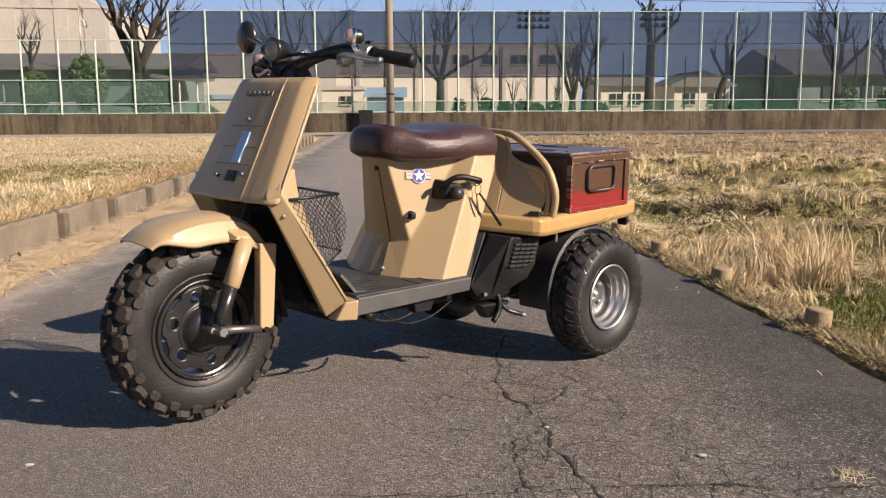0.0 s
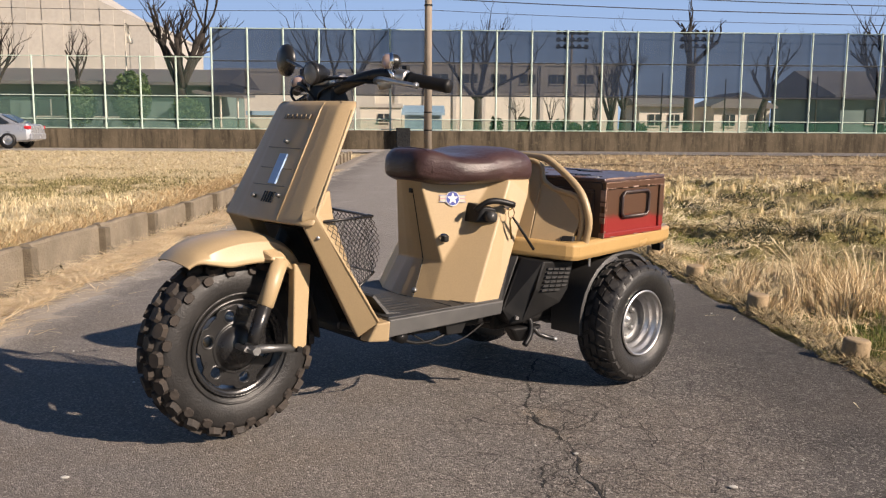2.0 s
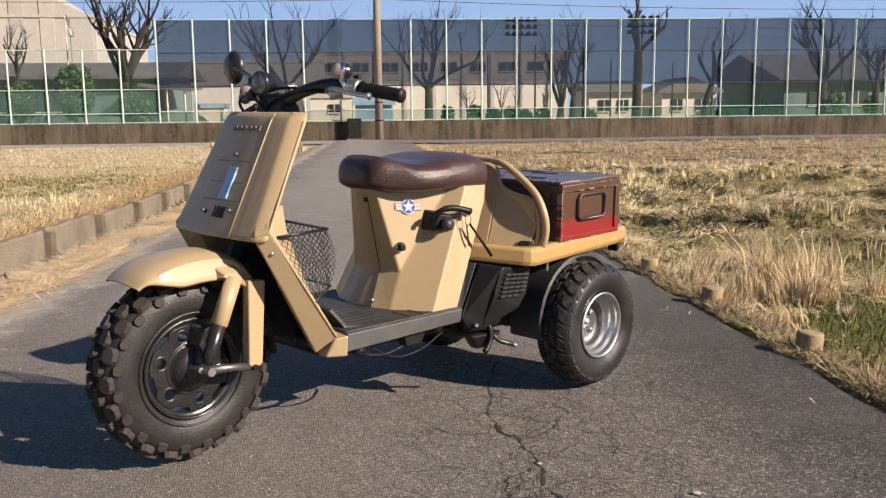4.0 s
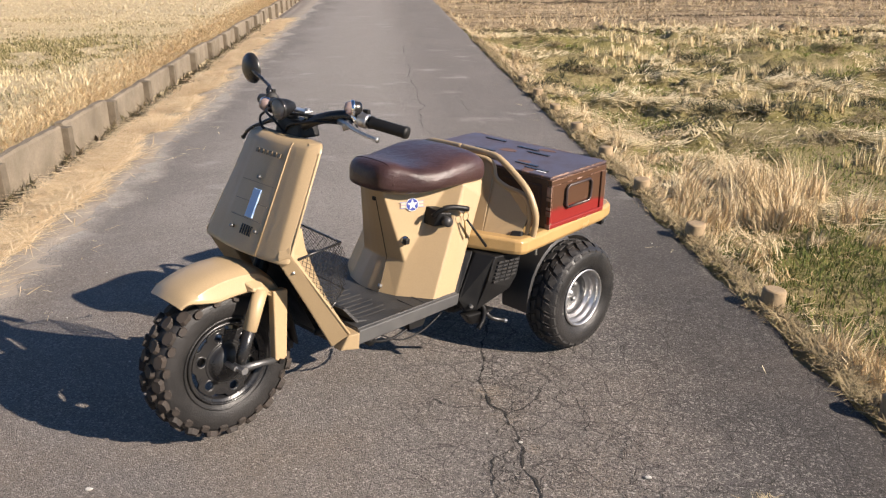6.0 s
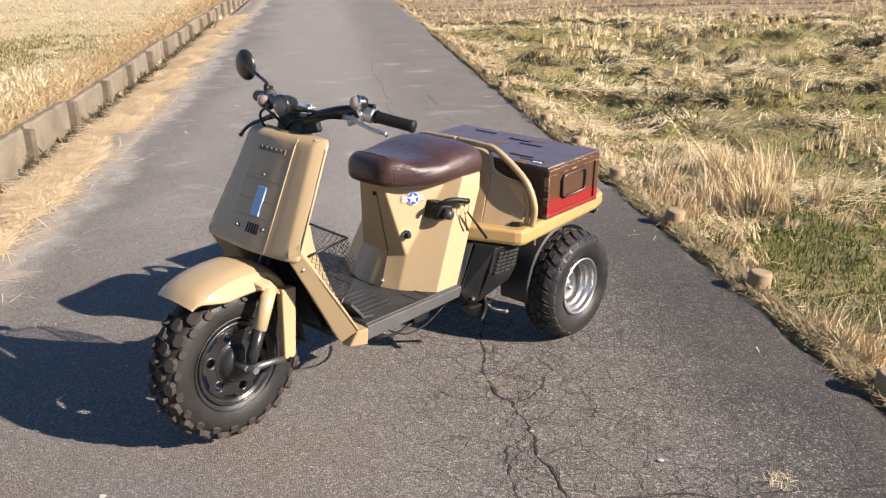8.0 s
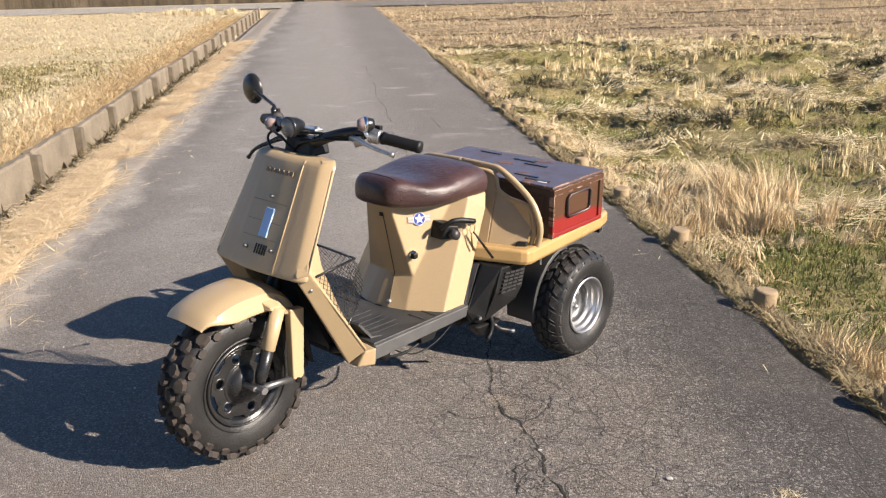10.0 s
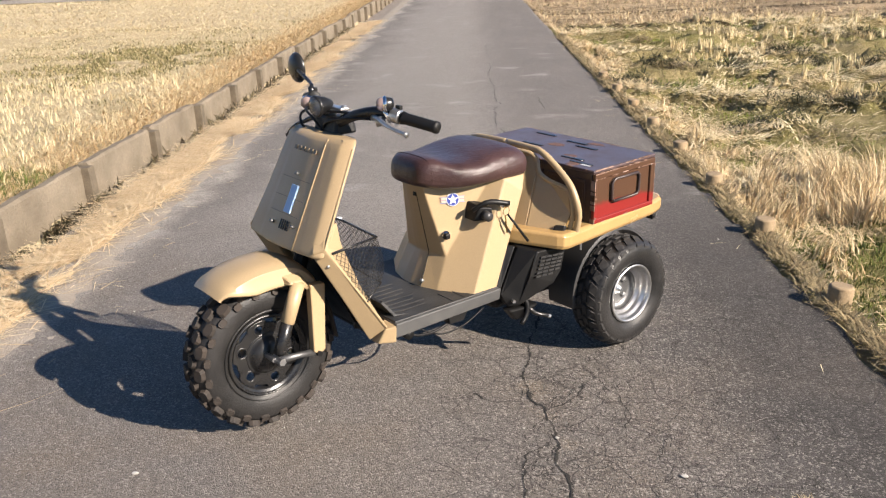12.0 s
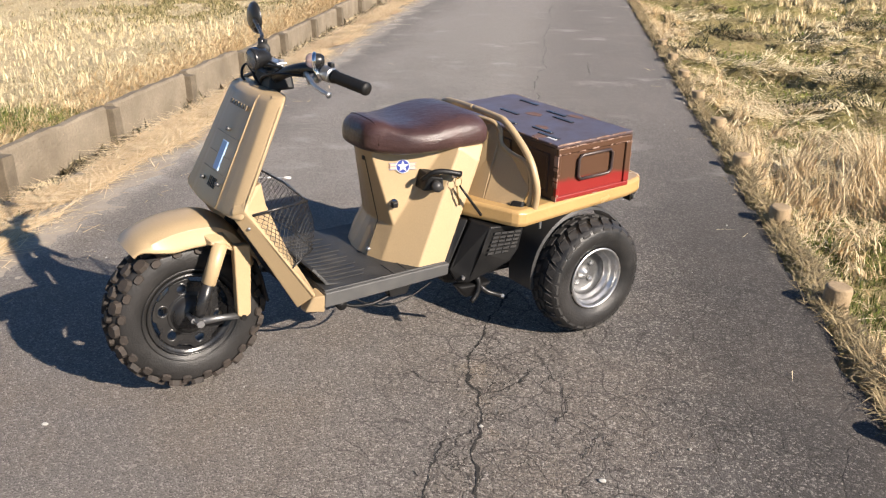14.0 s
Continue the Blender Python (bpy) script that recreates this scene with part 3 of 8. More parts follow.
def front_wheel():
    c, r, w = (0.016, 0, 0.200), 0.228, 0.056
    bead = 0.127
    prof = [(bead, -0.040), (bead + 0.012, -0.050), (0.166, -0.060), (0.203, -0.058), (0.220, -0.045), (r, -0.022), (r, 0.022),
            (0.220, 0.045), (0.203, 0.058), (0.166, 0.060), (bead + 0.012, 0.050), (bead, 0.040)]
    tyre = P("front_tyre", lathe(prof, 64, c), RUBBER, "black knobby off-road front tyre", True)
    bm = bmesh.new()
    n = 20
    rnd = random.Random(4)

    def lug(ang, y, rad, tang, axial, tall, lean=0.0, top=0.78):
        e = Vector((math.cos(ang), 0, math.sin(ang)))
        t = Vector((-math.sin(ang), 0, math.cos(ang)))
        a = Vector((0, 1, 0))
        e2 = (e * math.cos(lean) + a * math.sin(lean)).normalized()
        a2 = (a * math.cos(lean) - e * math.sin(lean)).normalized()
        o = Vector(c) + e * rad + a * y
        lo = [o + t * tang * i + a2 * axial * j for i, j in ((-1, -.55), (-.55, -1), (.55, -1), (1, -.55), (1, .55), (.55, 1), (-.55, 1), (-1, .55))]
        tall *= rnd.uniform(0.9, 1.08)
        hi = [o + e2 * tall + t * tang * top * i + a2 * axial * top * j for i, j in ((-1, -.5), (-.5, -1), (.5, -1), (1, -.5), (1, .5), (.5, 1), (-.5, 1), (-1, .5))]
        loft([lo, hi], bm)

    for k in range(n):
        a = 2 * math.pi * k / n
        for sgn in (-1, 1):
            off = 0 if sgn < 0 else math.pi / n
            lug(a + off, sgn * 0.044, 0.217, 0.0205, 0.0160, 0.0165, sgn * 0.45, 0.86)
            lug(a + off + math.pi / n, sgn * 0.0165, 0.225, 0.0200, 0.0145, 0.0155, sgn * 0.1, 0.86)
            lug(a + off + math.pi / n * 0.95, sgn * 0.0565, 0.204, 0.0145, 0.0115, 0.0075, sgn * 1.2, 0.85)
    P("tread_lug", bm, LUG, "worn brown-black tread blocks", parent=tyre)
    bm = bmesh.new()
    for rr, h in ((0.166, 0.0012), (0.145, 0.0015)):
        for sg in (-1, 1):
            lathe([(rr - 0.003, sg * 0.0555), (rr, sg * (0.0585 + h)), (rr + 0.003, sg * 0.0565)], 64, c, bm)
    P("sidewall_rib", bm, RUBBER, "", True, parent=tyre)
    # pressed steel rim
    rim = P("front_rim", lathe([(0.132, -0.048), (0.129, -0.055), (0.125, -0.052), (0.121, -0.043), (0.118, -0.044), (0.114, -0.033), (0.109, -0.012), (0.109, 0.012), (0.113, 0.03),
                                (0.120, 0.036), (0.123, 0.048), (0.132, 0.048)], 64, c), BLACK_PAINT, "glossy black pressed steel rim", True)
    spokes = [math.pi / 2 + 0.25 + 2 * math.pi * k / 6 for k in range(6)]
    holes = [ring(0.085 * math.cos(a), 0.085 * math.sin(a), 0.0150, 20) for a in spokes]
    outer = []
    for k in range(72):
        a = 2 * math.pi * k / 72
        q = (a - math.pi / 2 - 0.25) % (math.pi / 3)
        d = min(q, math.pi / 3 - q)
        outer.append(((0.111 if d < 0.3 else 0.101) * math.cos(a), (0.111 if d < 0.3 else 0.101) * math.sin(a)))
    face = basis((0.016, -0.036, 0.200), (1, 0, 0), (0, 0, 1))
    P("wheel_disc", plate([outer] + holes, 0.004, 0.0015, face), BLACK_PAINT, "", parent=rim)
    for a in spokes:
        x, z = 0.016 + 0.085 * math.cos(a), 0.200 + 0.085 * math.sin(a)
        P("hole_collar", lathe([(0.0150, -0.0385), (0.0172, -0.0425), (0.0205, -0.0385)], 20, (x, 0, z)), BLACK_PAINT, "", True, parent=rim)
    P("drum", lathe([(0.0, -0.072), (0.022, -0.071), (0.042, -0.065), (0.056, -0.052), (0.060, -0.041), (0.063, -0.0405), (0.068, -0.043), (0.071, -0.038), (0.071, 0.05), (0.05, 0.06), (0, 0.06)], 40, c),
      BLACK_PAINT, "glossy black domed hub", True, parent=rim)


def front_fork():
    for sg in (-1, 1):
        y = sg * 0.118
        # bottom-link leg, link arm and damper
        leg = P("fork_leg", prism([(0.128, 0.425), (0.180, 0.42), (0.170, 0.203), (0.150, 0.190), (0.128, 0.203)], y - 0.015, y + 0.015), TAN, "", True, 0.005)
        P("link_arm", tube([(0.145, y, 0.196), (0.085, y + sg * 0.004, 0.205), (0.012, y + sg * 0.010, 0.212)], [0.0115, 0.0095, 0.0135], 10), DARK_STEEL, "", True)
        P("axle_nut", cylinder((0.011, y + sg * -0.02, 0.212), (0.011, y + sg * 0.032, 0.212), 0.012, 6), ALLOY, "bright axle nut")
        P("pivot_bolt", cylinder((0.145, y - 0.022, 0.196), (0.145, y + 0.022, 0.196), 0.009, 6), BLACK_PLASTIC)
        P("damper", tube([(0.016, y, 0.225), (0.024, y, 0.247), (0.056, y, 0.332)], [0.014, 0.019, 0.019], 16), BLACK_PAINT, "black damper", True)
        P("damper_cover", tube([(0.0505, y, 0.318), (0.052, y, 0.321), (0.096, y, 0.436)], [0.018, 0.0215, 0.0215], 18), TAN, "tan damper sleeve", True)
    P("axle", cylinder((0, -0.12, 0.212), (0, 0.12, 0.212), 0.008, 12), STEEL)
    P("steering_tube", tube([(0.16, 0, 0.42), (0.33, 0, 0.86)], 0.024, 14), BLACK_PLASTIC)


def front_fender():
    path = curve_points([(-0.147, 0, 0.431), (-0.116, 0, 0.456), (-0.06, 0, 0.478), (0.01, 0, 0.490), (0.09, 0, 0.488), (0.148, 0, 0.456), (0.186, 0, 0.400), (0.206, 0, 0.345)], 5)
    n = len(path)
    outer, inner = [], []
    for i, p in enumerate(path):
        d = (path[min(i + 1, n - 1)] - path[max(i - 1, 0)]).normalized()
        up = Vector((-d.z, 0, d.x))
        t = i / (n - 1)
        wide = 0.098 * (0.86 + 0.16 * smooth(0.0, 0.22, t)) * (1 + 0.06 * smooth(0.55, 0.8, t))
        skirt = 0.010 + 0.050 * smooth(0.04, 0.36, t) * (1 - 0.45 * smooth(0.62, 0.85, t))
        lip = min(0.009, skirt * 0.3)
        sec = [(-wide * 1.015, -skirt), (-wide * 1.012, -skirt + lip), (-wide, -skirt + lip * 1.4), (-wide * 0.93, -min(0.010, skirt * 0.35)), (-wide * 0.72, 0.001), (-wide * 0.36, 0.006), (0, 0.008)]
        sec = sec + [(-a, b) for a, b in sec[-2::-1]]
        outer.append([p + Vector((0, a, 0)) + up * b for a, b in sec])
        inner.append([p + Vector((0, a * 0.95, 0)) + up * (b - 0.005) for a, b in sec])
    loops = [o + i[::-1] for o, i in zip(outer, inner)]
    fender = P("front_fender", loft(loops), TAN, "tan front mudguard", True, 0.0015, segments=1)
    flap = [(0.204, 0.350), (0.224, 0.290), (0.240, 0.205)]
    # tail of the tan fender; its shade is put in as black
    P("shaded_flap", loft([[(x, -0.085, z), (x + 0.006, -0.085, z + 0.002), (x + 0.006, 0.085, z + 0.002), (x, 0.085, z)] for x, z in flap]), BLACK_PLASTIC, "tail flap of the tan mudguard, its shade put in as black", True, parent=fender)
    for sg in (-1, 1):
        y0, y1 = sg * 0.092, sg * 0.124
        a = [(0.052, y0, 0.464), (0.112, y0, 0.464), (0.190, y0, 0.356), (0.172, y0, 0.350), (0.150, y0, 0.392), (0.092, y0, 0.422), (0.056, y0, 0.434)]
        b = [(0.072, y1, 0.444), (0.102, y1, 0.444), (0.184, y1, 0.352), (0.176, y1, 0.350), (0.146, y1, 0.396), (0.095, y1, 0.427), (0.063, y1, 0.438)]
        P("fender_skirt", loft([a, b]), TAN, "", False, 0.005, parent=fender)


def leg_shield():
    # upper cowl: a gently bulged front between two ridges, rounded shoulders, then the side bands
    def section(h, inset=0.0):
        k = (h - 0.534) / 0.316
        u = 0.093 + 0.152 * k
        fr = 0.099 - 0.012 * k
        e, fe = 0.106 + 0.150 * k, 0.190 - 0.041 * k
        back, by = 0.126 + 0.158 * k, 0.217 - 0.040 * k
        half = [(u - 0.007, 0.0), (u - 0.0055, fr * 0.5), (u - 0.001, fr - 0.010), (u - 0.001, fr - 0.003), (u + 0.001, fr + 0.004)]
        # the flank swells a little, then turns into the band over a soft shoulder
        for q in (0.25, 0.5, 0.75):
            half.append((u + 0.001 + (e - u) * q - 0.003 * math.sin(math.pi * q), fr + (fe - fr) * q))
        half += [(e - 0.003, fe - 0.008), (e - 0.001, fe - 0.002), (e + 0.003, fe + 0.004)]
        half += [(back - 0.007, by - 0.007), (back - 0.001, by - 0.002), (back + 0.004, by - 0.001), (back + 0.010, by - 0.006), (back + 0.014, by - 0.022)]
        half = [(x + inset * (1.0 if y < fe else 0.2), y * (1 - inset / by)) for x, y in half]
        left = [(x, -y, h) for x, y in half]
        right = [(x, y, h) for x, y in half[::-1][:-1]]
        return right + left
    loops = []
    for q in range(4):          # rolled lower lip
        a = radians(90 - 30 * q)
        loops.append(section(0.528 + 0.010 * (1 - math.sin(a)), 0.012 * (1 - math.cos(a))))
    loops += [section(h) for h in (0.545, 0.60, 0.66, 0.72, 0.78, 0.815)]
    for q in range(1, 8):       # rounded top edge
        a = radians(12.5 * q)
        loops.append(section(0.828 + 0.020 * math.sin(a), 0.020 * (1 - math.cos(a))))
    cowl_bm = loft(loops)
    cowl = P("front_cowl", cowl_bm, TAN, "tan front cowl with a gently bulged centre panel", True)
    cowl.data.set_sharp_from_angle(angle=radians(38))
    for sg in (-1, 1):
        # the side band runs on below the kink as a bent channel down to the foot
        fix = lambda pts: [(x, sg * y, z) for x, y, z in pts]
        a = [(0.130, 0.168, 0.585), (0.158, 0.195, 0.610), (0.166, 0.192, 0.612), (0.203, 0.180, 0.615), (0.200, 0.140, 0.612), (0.150, 0.140, 0.570)]
        b = [(0.106, 0.192, 0.546), (0.133, 0.2185, 0.556), (0.144, 0.2170, 0.556), (0.213, 0.180, 0.556), (0.210, 0.140, 0.550), (0.150, 0.140, 0.520)]
        b2 = [(0.112, 0.192, 0.528), (0.142, 0.2200, 0.542), (0.153, 0.2185, 0.541), (0.221, 0.180, 0.530), (0.215, 0.140, 0.525), (0.160, 0.140, 0.500)]
        c = [(0.196, 0.196, 0.385), (0.228, 0.2300, 0.412), (0.239, 0.2285, 0.410), (0.272, 0.186, 0.402), (0.270, 0.140, 0.400), (0.230, 0.140, 0.370)]
        d = [(0.288, 0.200, 0.220), (0.320, 0.2430, 0.268), (0.331, 0.2415, 0.266), (0.345, 0.190, 0.266), (0.345, 0.140, 0.266), (0.315, 0.140, 0.222)]
        P("shield_side", loft([fix(q) for q in (a, b, b2, c, d)]), TAN, "", False, 0.005, segments=3, angle=18)
        P("shield_foot", loft([fix([(0.300, 0.19, 0.212), (0.354, 0.19, 0.212), (0.354, 0.252, 0.212), (0.302, 0.226, 0.212)]),
                               fix([(0.318, 0.19, 0.258), (0.354, 0.19, 0.272), (0.354, 0.256, 0.268), (0.322, 0.240, 0.262)])]), TAN, "", False, 0.004)
        P("cowl_screw", lathe([(0, -0.004), (0.005, -0.003), (0.006, 0.003), (0, 0.004)], 12, (0.150, sg * 0.207, 0.499)), ALLOY, "bright screw head", True)
        P("edge_bead", tube(fix([(0.270, 0.1785, 0.824), (0.204, 0.1955, 0.690), (0.135, 0.2155, 0.556), (0.230, 0.230, 0.411), (0.322, 0.243, 0.268)]), 0.0032, 6), TAN, "", True, parent=cowl)
        if sg < 0:
            P("ridge_bead", tube(fix([(0.0935, 0.0985, 0.536), (0.170, 0.0925, 0.695), (0.2305, 0.0878, 0.822), (0.2465, 0.0855, 0.8425)]), 0.0022, 6), TAN, "", True, parent=cowl)
    P("shield_back", loft([[(0.195, -0.18, 0.615), (0.203, -0.18, 0.615), (0.203, 0.18, 0.615), (0.195, 0.18, 0.615)],
                           [(0.203, -0.18, 0.553), (0.212, -0.18, 0.556), (0.212, 0.18, 0.556), (0.203, 0.18, 0.553)],
                           [(0.262, -0.186, 0.398), (0.271, -0.186, 0.402), (0.271, 0.186, 0.402), (0.262, 0.186, 0.398)],
                           [(0.336, -0.190, 0.262), (0.344, -0.190, 0.266), (0.344, 0.190, 0.266), (0.336, 0.190, 0.262)]]), TAN, "tan inner leg shield", False, 0.003)
    # black filler added where only shade lies behind the wheel
    P("gap_shade", loft([[(0.165, -0.085, 0.51), (0.2, -0.085, 0.51), (0.2, 0.085, 0.51), (0.165, 0.085, 0.51)],
                           [(0.305, -0.10, 0.235), (0.34, -0.10, 0.25), (0.34, 0.10, 0.25), (0.305, 0.10, 0.235)]]), BLACK_PLASTIC, "added black filler for the shaded gap behind the wheel")
    P("bag_hook", tube([(0.200, 0.185, 0.535), (0.40, 0.185, 0.506), (0.44, 0.185, 0.500)], 0.0022, 8), ALLOY, "thin bright bag hook", True)
    P("hook_tip", tube([(0.425, 0.185, 0.5022), (0.446, 0.185, 0.499)], 0.0045, 10), WHITE_PAINT, "white hook tip", True)

    # things on the front panel, in the plane of the panel
    up = Vector((0.152, 0, 0.316)).normalized()
    face = basis((0.0865, 0, 0.534), (0, -1, 0), up)      # x to the scooter's left, y up the panel

    def on_panel(bm, lift=0.0):
        bmesh.ops.transform(bm, matrix=face @ pose(0, 0, lift), verts=bm.verts)
        return bm

    P("badge", on_panel(box(-0.003, 0.034, 0.100, 0.188, -0.002, 0.004)), PLATE_BLUE, "pale blue plate", False, 0.0015, parent=cowl)
    bm = bmesh.new()
    for k in range(6):
        x = -0.058 + 0.022 * k
        box(x, x + 0.014, 0.292, 0.306, 0.0, 0.004, bm)
    P("raised_lettering", on_panel(bm), GREY_PAD, "raised plain maker's mark", False, 0.001, parent=cowl)
    bm = bmesh.new()
    for k in range(5):
        box(-0.002 + 0.0115 * k, 0.004 + 0.0115 * k, 0.048, 0.078, -0.002, 0.0016, bm)
    P("vent_slot", on_panel(bm), BLACK_PLASTIC, "dark vent slots", parent=cowl)
    for x, y in ((0.008, 0.222), (-0.041, 0.060), (0.078, 0.068)):
        o = face @ Vector((x, y, 0.0))
        q = face @ Vector((x, y, 0.012))
        P("panel_screw", cylinder(tuple(o), tuple(q), 0.0055, 10), DARK_STEEL, "dull screw", True, parent=cowl)
    bm = bmesh.new()
    for y in (0.095, 0.145, 0.205):
        box(-0.075, 0.082, y, y + 0.0016, -0.001, 0.0012, bm)
    P("panel_groove", on_panel(bm), GREY_PAD, "", parent=cowl)


def handlebar():
    bar = P("handlebar", tube(curve_points([(0.43, -0.34, 0.895), (0.398, -0.25, 0.911), (0.366, -0.17, 0.922), (0.330, -0.09, 0.902), (0.312, 0, 0.866), (0.330, 0.09, 0.888), (0.362, 0.17, 0.910), (0.40, 0.25, 0.904), (0.44, 0.34, 0.893)], 5), [0.0115] * 8 + [0.0165] * 25 + [0.0115] * 8, 12), BLACK_PAINT, "black handlebar", True)
    for sg in (-1, 1):
        f = lambda p: (p[0], sg * p[1], p[2])
        d0, d1 = Vector(f((0.398, 0.252, 0.911))), Vector(f((0.441, 0.362, 0.892)))
        ax = (d1 - d0)
        pts, rs = [], []
        for k in range(15):
            pts.append(d0 + ax * (k / 14))
            rs.append(0.0165 + (0.0012 if k % 2 else 0) if k < 13 else (0.019 if k == 13 else 0.017))
        rs[0] = 0.020
        P("grip", tube(pts, rs, 16), BLACK_PLASTIC, "ribbed black rubber grip", True, parent=bar)
        P("switch_housing", tube([d0 - ax * 0.33, d0 - ax * 0.30, d0 - ax * 0.08, d0 - ax * 0.05], [0.016, 0.022, 0.022, 0.017], 14), ALLOY if sg < 0 else BLACK_PLASTIC, "cast clamp", True, 0.002, parent=bar)
        P("switch", box(-0.006, 0.006, -0.010, 0.012, 0, 0.014, None, Matrix.Translation(d0 - ax * 0.15 + Vector((0.006, 0, 0.018)))), BLACK_PLASTIC, "", False, 0.002, parent=bar)
        drop = 0.0 if sg < 0 else 1.0
        lv = curve_points([f((0.356, 0.165, 0.905 - 0.04 * drop)), f((0.342, 0.205, 0.908 - 0.06 * drop)), f((0.324, 0.290 - 0.03 * drop, 0.897 - 0.075 * drop)), f((0.326, 0.366 - 0.06 * drop, 0.887 - 0.100 * drop))], 4)
        P("brake_lever", tube(lv, [0.011, 0.010, 0.009, 0.008, 0.0075, 0.007, 0.007, 0.0065, 0.006, 0.006, 0.006, 0.0055, 0.0088], 8), ALLOY if sg < 0 else BLACK_PAINT, "brake lever with a ball end", True, parent=bar)
        P("lever_perch", tube([f((0.375, 0.195, 0.903)), f((0.350, 0.180, 0.893))], [0.017, 0.014], 10), ALLOY if sg < 0 else BLACK_PLASTIC, "", True, parent=bar)
    # indicators: domed lamps on short stalks
    for sg, z in ((-1, 0.953), (1, 0.905)):
        y = sg * (0.226 if sg < 0 else 0.205)
        x = 0.350
        ind = P("indicator", lathe([(0, 0.030), (0.013, 0.028), (0.019, 0.020), (0.021, 0.004), (0.021, 0.0)], 20), BLACK_PAINT, "black indicator lamp with pale lens", True)
        turn = basis((x, y, z), (0.35, sg * -0.6, 0), (1, sg * 0.25, 0))
        ind.matrix_local = turn
        lens = P("indicator_lens", lathe([(0.020, 0.0), (0.0195, -0.010), (0.015, -0.018), (0.008, -0.021), (0, -0.022)], 20), AMBER, "pale amber lens", True, parent=ind)
        P("bezel", lathe([(0.020, -0.003), (0.0235, 0.0), (0.0235, 0.005), (0.021, 0.007)], 20), CHROME, "", True, parent=ind)
        P("indicator_stalk", tube([(0.352, y, z - 0.02), (0.372, y, 0.898)], 0.006, 8), CHROME, "", True)
    # headlamp and meter, instrument cluster behind
    lamp = P("headlamp", lathe([(0, 0.060), (0.018, 0.055), (0.034, 0.032), (0.041, 0.006), (0.042, -0.004)], 24), BLACK_PLASTIC, "small round black headlamp", True)
    lamp.matrix_local = basis((0.272, 0.019, 0.924), (0.1, -1, 0), (1, 0.1, 0.06)) @ Matrix.Diagonal((0.74, 1, 0.74, 1))
    P("headlamp_rim", lathe([(0.040, -0.006), (0.0445, -0.003), (0.0445, 0.004), (0.041, 0.006)], 24), BLACK_PAINT, "", True, parent=lamp)
    P("headlamp_lens", lathe([(0.040, -0.004), (0.028, -0.010), (0, -0.013)], 24), LENS_GLASS, "clear lens", True, parent=lamp)
    P("reflector", lathe([(0.038, -0.001), (0.022, 0.018), (0, 0.024)], 24), DARK_STEEL, "", True, parent=lamp)
    P("fork_crown", loft([[(0.29, -0.055, 0.842), (0.37, -0.055, 0.842), (0.37, 0.075, 0.842), (0.29, 0.075, 0.842)],
                          [(0.30, -0.045, 0.893), (0.365, -0.045, 0.890), (0.365, 0.07, 0.890), (0.30, 0.07, 0.893)]]), BLACK_PLASTIC, "black handlebar clamp cover", False, 0.008)
    for y in (-0.03, 0.065):
        P("clamp_bolt", tube([(0.335, y, 0.875), (0.34, y, 0.926)], 0.009, 8), ALLOY, "", True)
    P("clamp_plate", box(0.318, 0.350, -0.045, 0.08, 0.912, 0.920), ALLOY, "", False, 0.003)
    P("ignition_housing", lathe([(0, -0.03), (0.018, -0.028), (0.020, 0.03), (0, 0.034)], 16, (0.33, 0.045, 0.905)), ALLOY, "", True)
    # cables
    for pts in ([(0.36, -0.17, 0.90), (0.30, -0.10, 0.90), (0.29, 0.0, 0.875), (0.30, 0.02, 0.84)],
                [(0.36, 0.17, 0.90), (0.30, 0.13, 0.90), (0.285, 0.06, 0.88), (0.29, 0.01, 0.84)],
                [(0.36, -0.15, 0.905), (0.31, -0.05, 0.912), (0.30, 0.06, 0.895), (0.31, 0.03, 0.845)],
                [(0.35, 0.16, 0.90), (0.295, 0.15, 0.885), (0.275, 0.12, 0.86), (0.282, 0.10, 0.842)]):
        P("cable", tube(curve_points(pts, 5), 0.0042, 7), BLACK_PLASTIC, "", True)
    # mirror on the right side
    stem = P("mirror_stem", tube(curve_points([(0.385, 0.235, 0.905), (0.388, 0.240, 0.945), (0.40, 0.262, 0.955), (0.425, 0.385, 0.985)], 4), [0.011] * 5 + [0.006] * 8, 8), BLACK_PAINT, "", True)
    mir = P("mirror_shell", lathe([(0, -0.018), (0.030, -0.016), (0.046, -0.006), (0.050, 0.004), (0.049, 0.008)], 28), BLACK_PAINT, "round black rear-view mirror", True)
    mir.matrix_local = basis((0.441, 0.424, 0.988), (0.05, 1.0, 0), (1, -0.05, 0.05)) @ Matrix.Diagonal((1.05, 1, 1.05, 1))
    P("mirror_glass", lathe([(0.047, 0.007), (0, 0.0085)], 28), MIRROR, "", parent=mir)


